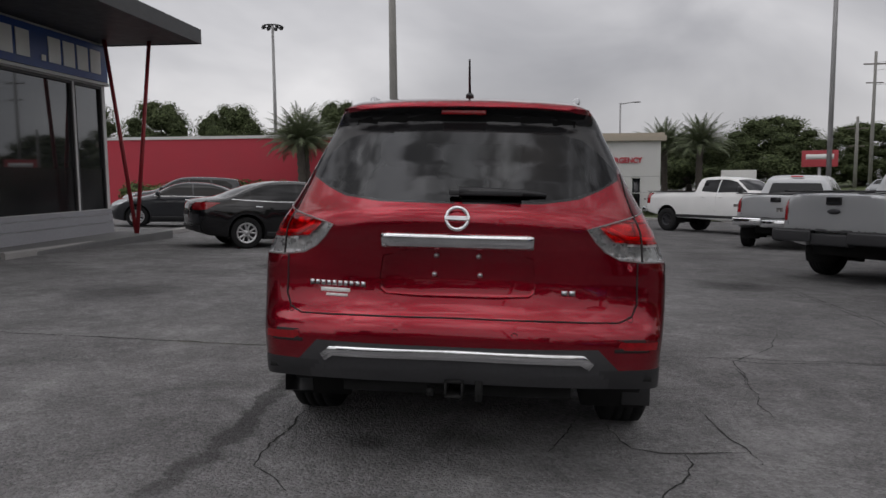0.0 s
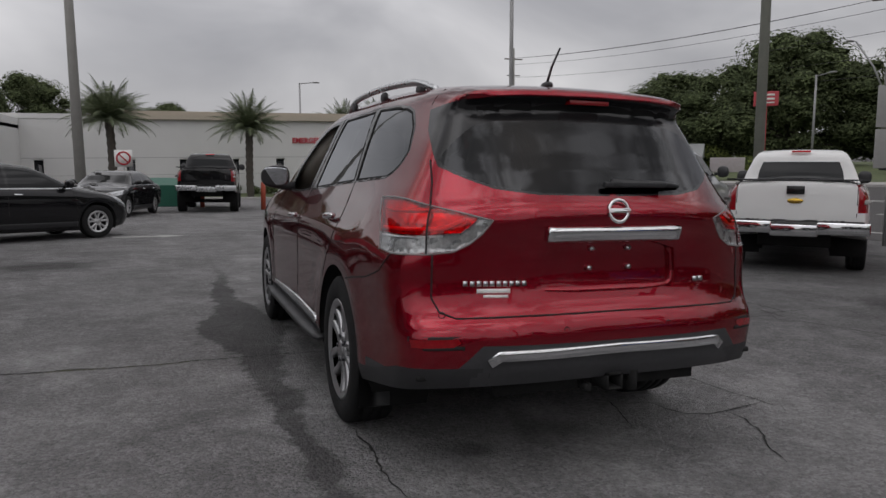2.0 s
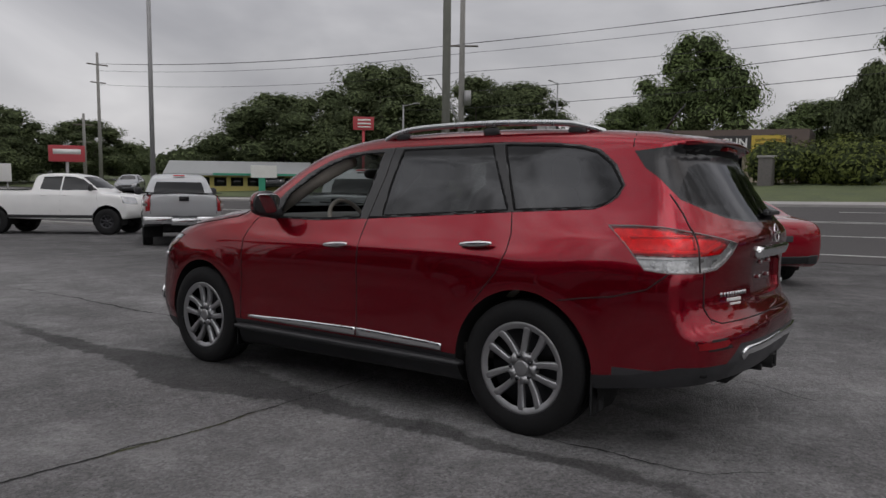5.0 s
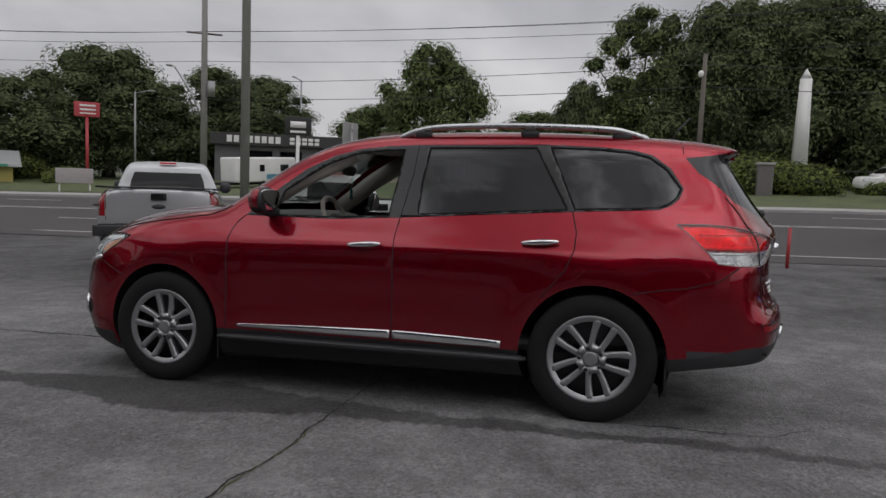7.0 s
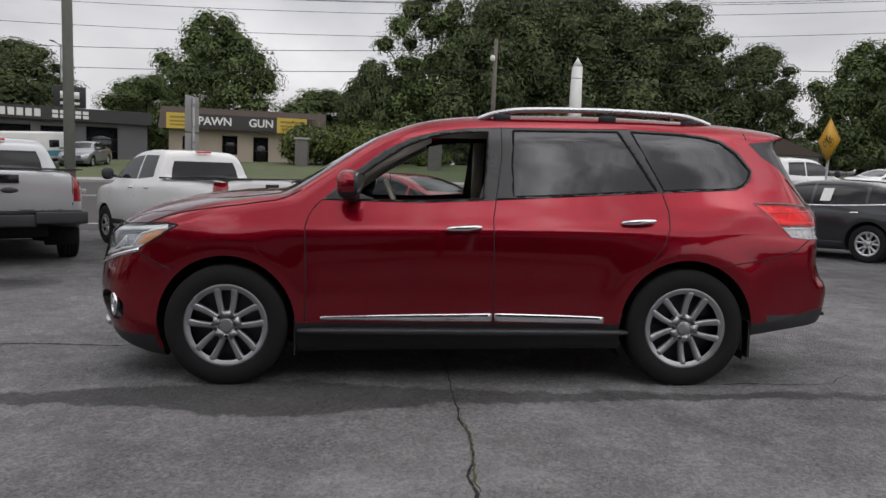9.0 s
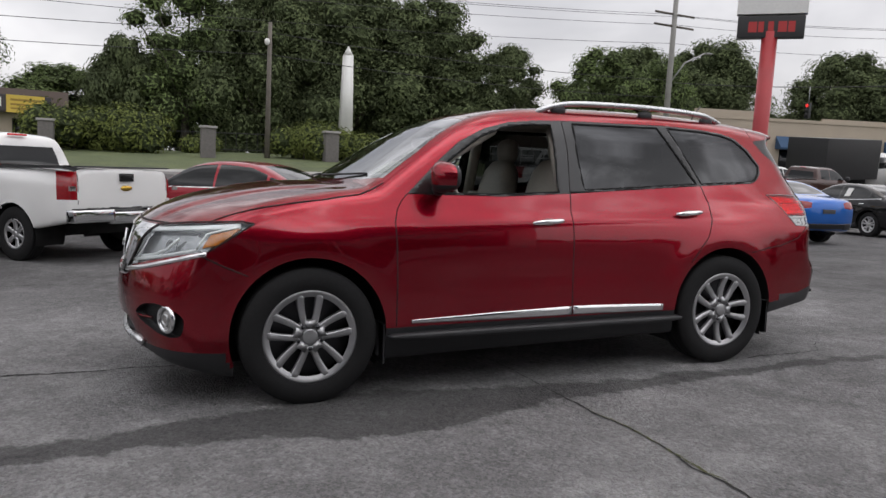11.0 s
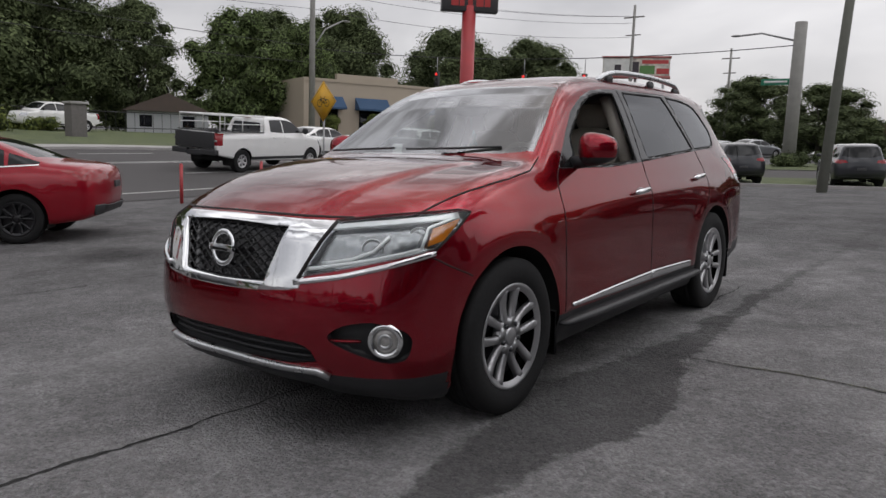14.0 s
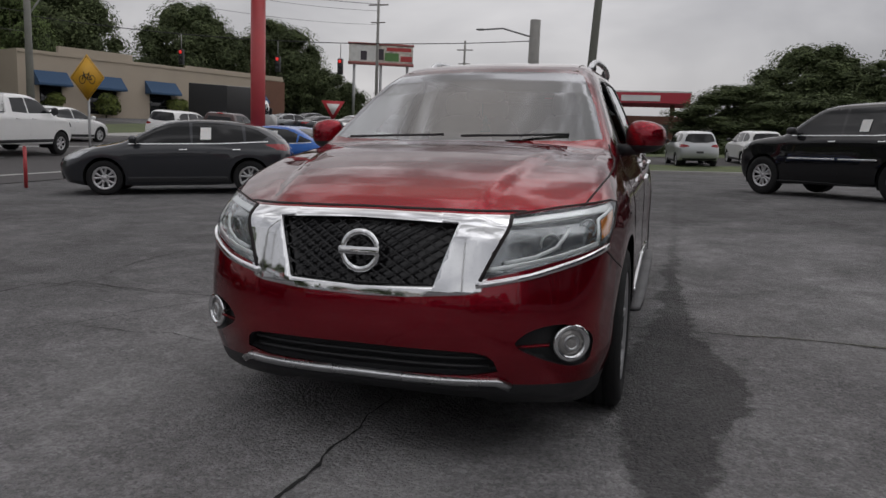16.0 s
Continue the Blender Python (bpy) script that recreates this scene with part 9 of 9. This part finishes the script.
# fuel station canopy to the south
fs = building("fuel_station", "red and white fuel station canopy and shop", 5.6, -74, 180)
part("canopy", boxes((-1.5, 8.0, 0, 8, 4.4, 5.5), bevel=0.03), mat("canopy_red", (0.42, 0.03, 0.05), 0.5, vary=0.08), fs, smooth=False)
part("canopy_sign", boxes((1.0, 5.0, -0.06, -0.003, 4.6, 5.2), (-1.6, 8.1, -0.02, 8.02, 5.5, 5.65)), WHITE_PAINT, fs, smooth=False)
for x_ in (0.5, 6.0):
    part("column", boxes((x_, x_ + 0.5, 3, 3.5, -0.5, 4.4)), mat("brown_brick", (0.16, 0.08, 0.055), 0.9, vary=0.2), fs, smooth=False)
part("shop", boxes((-6, 9, 12, 18, -0.5, 3.6)), mat("brown_brick", (0.16, 0.08, 0.055), 0.9, vary=0.2), fs, smooth=False)
part("shop_window", boxes((-4, 7, 11.95, 11.998, 0.4, 2.6)), DARK_GLASS, fs, smooth=False)
# travel trailer
q = thing("travel_trailer", "white travel trailer with small dark windows", "trailer", place(37.7, 23.9, 63.4))
q.scale = (0.72,) * 3
part("shell", boxes((-1.2, 1.2, -3.2, 3.2, 0.55, 2.75), bevel=0.18), WHITE_PAINT, q)
for a_, b_ in ((-2.4, -1.5), (0.2, 0.7), (1.9, 2.6)):
    part("window", boxes((-1.215, -1.203, a_, b_, 1.5, 2.1)), DARK_GLASS, q, smooth=False)
part("stripe", boxes((-1.212, -1.203, -3.0, 0.0, 0.8, 1.25)), mat("trailer_blue", (0.08, 0.24, 0.32), 0.5), q, smooth=False)
part("wheel_pair", tube(tube(bmesh.new(), [(-1.2, -0.5, 0.34), (-0.95, -0.5, 0.34)], 0.34, 20), [(-1.2, 0.35, 0.34), (-0.95, 0.35, 0.34)], 0.34, 20), RUBBER, q)
part("chassis", boxes((-0.9, 0.9, -3.0, 4.2, 0.35, 0.55)), WELL, q, smooth=False)


# ---- the vehicles ----
WIND_GLASS = glass_mat("windscreen_glass", (0.62, 0.68, 0.66), 0.66, 0.012, 2.55)
build_suv()
SILVER = paint("silver_paint", (0.42, 0.43, 0.44), 0.6, 0.35)
WHITE = paint("white_paint_gloss", (0.72, 0.72, 0.71), 0.0, 0.4)
BLACK = paint("black_paint", (0.004, 0.004, 0.005), 0.0, 0.4)
CHARCOAL = paint("charcoal_paint", (0.030, 0.032, 0.037), 0.4, 0.4)
DEEPRED = paint("deep_red_paint", (0.26, 0.004, 0.014), 0.35, 0.35)
BLUE = paint("blue_paint", (0.015, 0.11, 0.42), 0.4, 0.35)
GREY = paint("grey_paint", (0.20, 0.21, 0.22), 0.6, 0.35)
GOLD = mat("gold_emblem", (0.62, 0.40, 0.08), 0.25, 1.0)
vehicle("pickup", "pickup_truck", "silver pickup truck with a black step bumper", "truck", SILVER, 6.0, 7.97, -57.5, "truck", 1.0, bumper=PLASTIC, emblem=DARK_ALLOY)
WHITE_PK = vehicle("pickup", "pickup_truck", "white pickup truck with chrome step bumper", "truck", WHITE, 7.05, 4.66, -47.8, "truck", 0.93, bumper=CHROME, emblem=GOLD)
vehicle("pickup", "pickup_truck", "silver pickup truck on large tyres by the road", "truck", SILVER, 7.2, 15.45, -30.7, "truck", 1.0, bumper=CHROME)
vehicle("pickup", "pickup_truck", "white crew cab pickup on black tyres", "truck", WHITE, 6.8, 24.8, -143.0, "offroad", 1.0, lift=0.1)
vehicle("pickup", "pickup_truck", "black lifted pickup with a tall covered bed", "truck", BLACK, -0.44, 23.35, -6.2, "offroad", 1.0, lift=0.15, bumper=SATIN)
vehicle("sedan", "sedan_car", "dark red sedan with black alloy wheels", "car", DEEPRED, 8.1, 1.2, -40.0, "dark")
vehicle("sedan", "sedan_car", "glossy black sedan with silver alloy wheels", "car", BLACK, -5.86, 11.4, -54.8, "alloy")
GREY_CAR = vehicle("sedan", "sedan_car", "dark grey sedan parked by the office", "car", CHARCOAL, -9.3, 19.5, 112.0, "alloy")
vehicle("suv", "parked_suv", "dark grey SUV parked against the shrubs", "car", CHARCOAL, -11.5, 24.0, 110.0, "alloy")
vehicle("sedan", "sedan_car", "black coupe parked near the dumpster", "car", BLACK, -3.0, 22.6, 165.0, "alloy", 0.96)
vehicle("hatch", "hatchback_car", "charcoal hatchback with a paper in its window", "car", CHARCOAL, 7.27, -7.02, -60.9, "alloy", sticker=True)
vehicle("sedan", "sedan_car", "bright blue sedan with silver wheels", "car", BLUE, 6.95, -9.45, -97.0, "alloy", 0.95, sticker=True)
vehicle("sedan", "sedan_car", "black sedan with a paper in its window", "car", BLACK, 8.8, -15.3, -97.0, "alloy", sticker=True)
SILVER_CAR = vehicle("sedan", "sedan_car", "silver grey sedan with its tail to the lot", "car", GREY, 8.77, -18.74, -116.6, "alloy")
vehicle("sedan", "sedan_car", "dark blue sedan with its tail to the lot", "car", BLACK, 7.0, -20.15, -140.0, "alloy", 1.03)
GREY_SUV = vehicle("suv", "parked_suv", "dark grey SUV with its tail to the lot", "car", CHARCOAL, 6.47, -26.3, -149.0, "alloy", 1.04)
vehicle("suv", "parked_suv", "charcoal SUV with silver wheels on the far row", "car", CHARCOAL, 2.06, -26.7, 199.5, "alloy")
vehicle("suv", "parked_suv", "silver SUV with its tail to the lot", "car", SILVER, -2.15, -30.6, 189.5, "alloy")
WHITE_SUV = vehicle("suv", "parked_suv", "white SUV with its tail to the lot", "car", WHITE, -5.27, -33.0, 190.8, "alloy")
vehicle("big_suv", "large_suv", "black full-size SUV with chrome wheels and a window paper", "car", BLACK, -5.85, -9.57, -137.5, "big", sticker=True)
RACK_TRUCK = vehicle("pickup", "pickup_truck", "white work pickup with a steel rack on the road", "truck", WHITE, 18.0, -8.8, 190.2, "truck", 0.95, group="cars on the road", bumper=PLASTIC)
WHITE_CAR = vehicle("sedan", "sedan_car", "white coupe waiting on the road", "car", WHITE, 24.0, -17.5, 186.0, "alloy", group="cars on the road")
vehicle("pickup", "pickup_truck", "dark brown pickup waiting on the road", "truck", paint("brown_paint", (0.05, 0.022, 0.018), 0.3), 19.8, -23.0, 186.0, "truck", 0.95, group="cars on the road")
rk = bmesh.new()
for y_ in (-1.0, 0.05, 1.1):
    tube(rk, [(-0.92, y_, 1.36), (-0.92, y_, 1.92), (0.92, y_, 1.92), (0.92, y_, 1.36)], 0.025, 6)
for x_ in (-0.92, 0.92):
    tube(rk, [(x_, -1.0, 1.92), (x_, 1.1, 1.92)], 0.025, 6)
    tube(rk, [(x_, -1.0, 1.64), (x_, 1.1, 1.64)], 0.018, 6)
part("load_rack", rk, WHITE, RACK_TRUCK, "white tubular steel rack")
part("open_tailgate", boxes((-0.86, 0.86, -1.25, -1.175, 0.82, 1.34), bevel=0.01), PLASTIC, RACK_TRUCK, "black tailgate panel")

# cars far off, across the side street and on the road
for ob_, lb_, x_, y_, h_ in ((WHITE_SUV, "white SUV waiting on the road", 22.5, -24.0, 186), (SILVER_CAR, "silver sedan far across the side street", 27.5, -42.5, 150), (GREY_CAR, "dark sedan far across the side street", 25.2, -43.5, 150),
                             (WHITE_CAR, "white sedan far across the side street", 22.6, -44.2, 145), (GREY_SUV, "dark SUV far across the side street", 20.0, -45.0, 150), (WHITE_SUV, "white SUV far across the side street", 17.4, -46.5, 150),
                             (SILVER_CAR, "silver sedan far across the side street", 15.0, -48.5, 152), (GREY_CAR, "grey sedan in the far row", 29.5, -50.0, 150), (WHITE_CAR, "white sedan in the far row", 26.0, -52.0, 150), (GREY_SUV, "dark SUV in the far row", 22.5, -53.5, 150),
                             (WHITE_SUV, "white SUV in the far row", 19.0, -55.0, 150), (SILVER_CAR, "silver sedan in the far row", 15.0, -57.0, 150), (WHITE_CAR, "white sedan parked by the fuel station", -3.0, -58.0, 95), (SILVER_CAR, "silver sedan by the diner", 29.5, 56.0, 140), (GREY_SUV, "dark SUV by the diner", 37.5, 47.5, 140),
                             (SILVER_CAR, "silver sedan near the clinic", 13.5, 40.0, 150), (SILVER_CAR, "silver sedan parked beside the travel trailer", 40.2, 21.0, 95), (WHITE_PK, "white pickup parked under the oaks", 45.0, -17.0, 12)):
    cp_ = copy_thing(ob_, place(x_, y_, h_))
    tagged(cp_, lb_, "car", "distant cars")

# black box truck with a white cab
bt = thing("box_truck", "black box truck with a white cab on the road", "truck", place(24.2, -31.5, 187), "cars on the road")
part("cargo_box", boxes((-1.15, 1.15, -2.6, 2.2, 1.0, 3.15), bevel=0.03), BLACK_BOARD, bt, "black cargo box")
cab_ = bmesh.new()
prism(cab_, [(2.3, 0.6), (2.3, 2.35), (2.55, 2.45), (3.3, 2.40), (3.85, 1.65), (4.75, 1.45), (4.9, 1.2), (4.9, 0.6)], -0.95, 0.95, "x")
bmesh.ops.bevel(cab_, geom=list(cab_.edges), offset=0.06, segments=2, affect="EDGES")
part("cab", cab_, WHITE, bt, "white painted cab")
for s_ in (-1, 1):
    wb_ = bmesh.new()
    prism(wb_, [(2.55, 1.55), (2.55, 2.2), (3.2, 2.2), (3.6, 1.6)], s_ * 0.952, s_ * 0.96, "x")
    part("window", wb_, CAR_GLASS, bt)
    part("mirror", boxes((s_ * 1.02, s_ * 1.2, 3.35, 3.43, 1.55, 1.95), bevel=0.01), PLASTIC, bt)
    for y_ in (-1.5, 3.9):
        add_wheel(bt, s_ * 0.95, y_, 0.43, "offroad")
part("chassis", boxes((-0.45, 0.45, -2.5, 4.4, 0.6, 1.0)), WELL, bt)
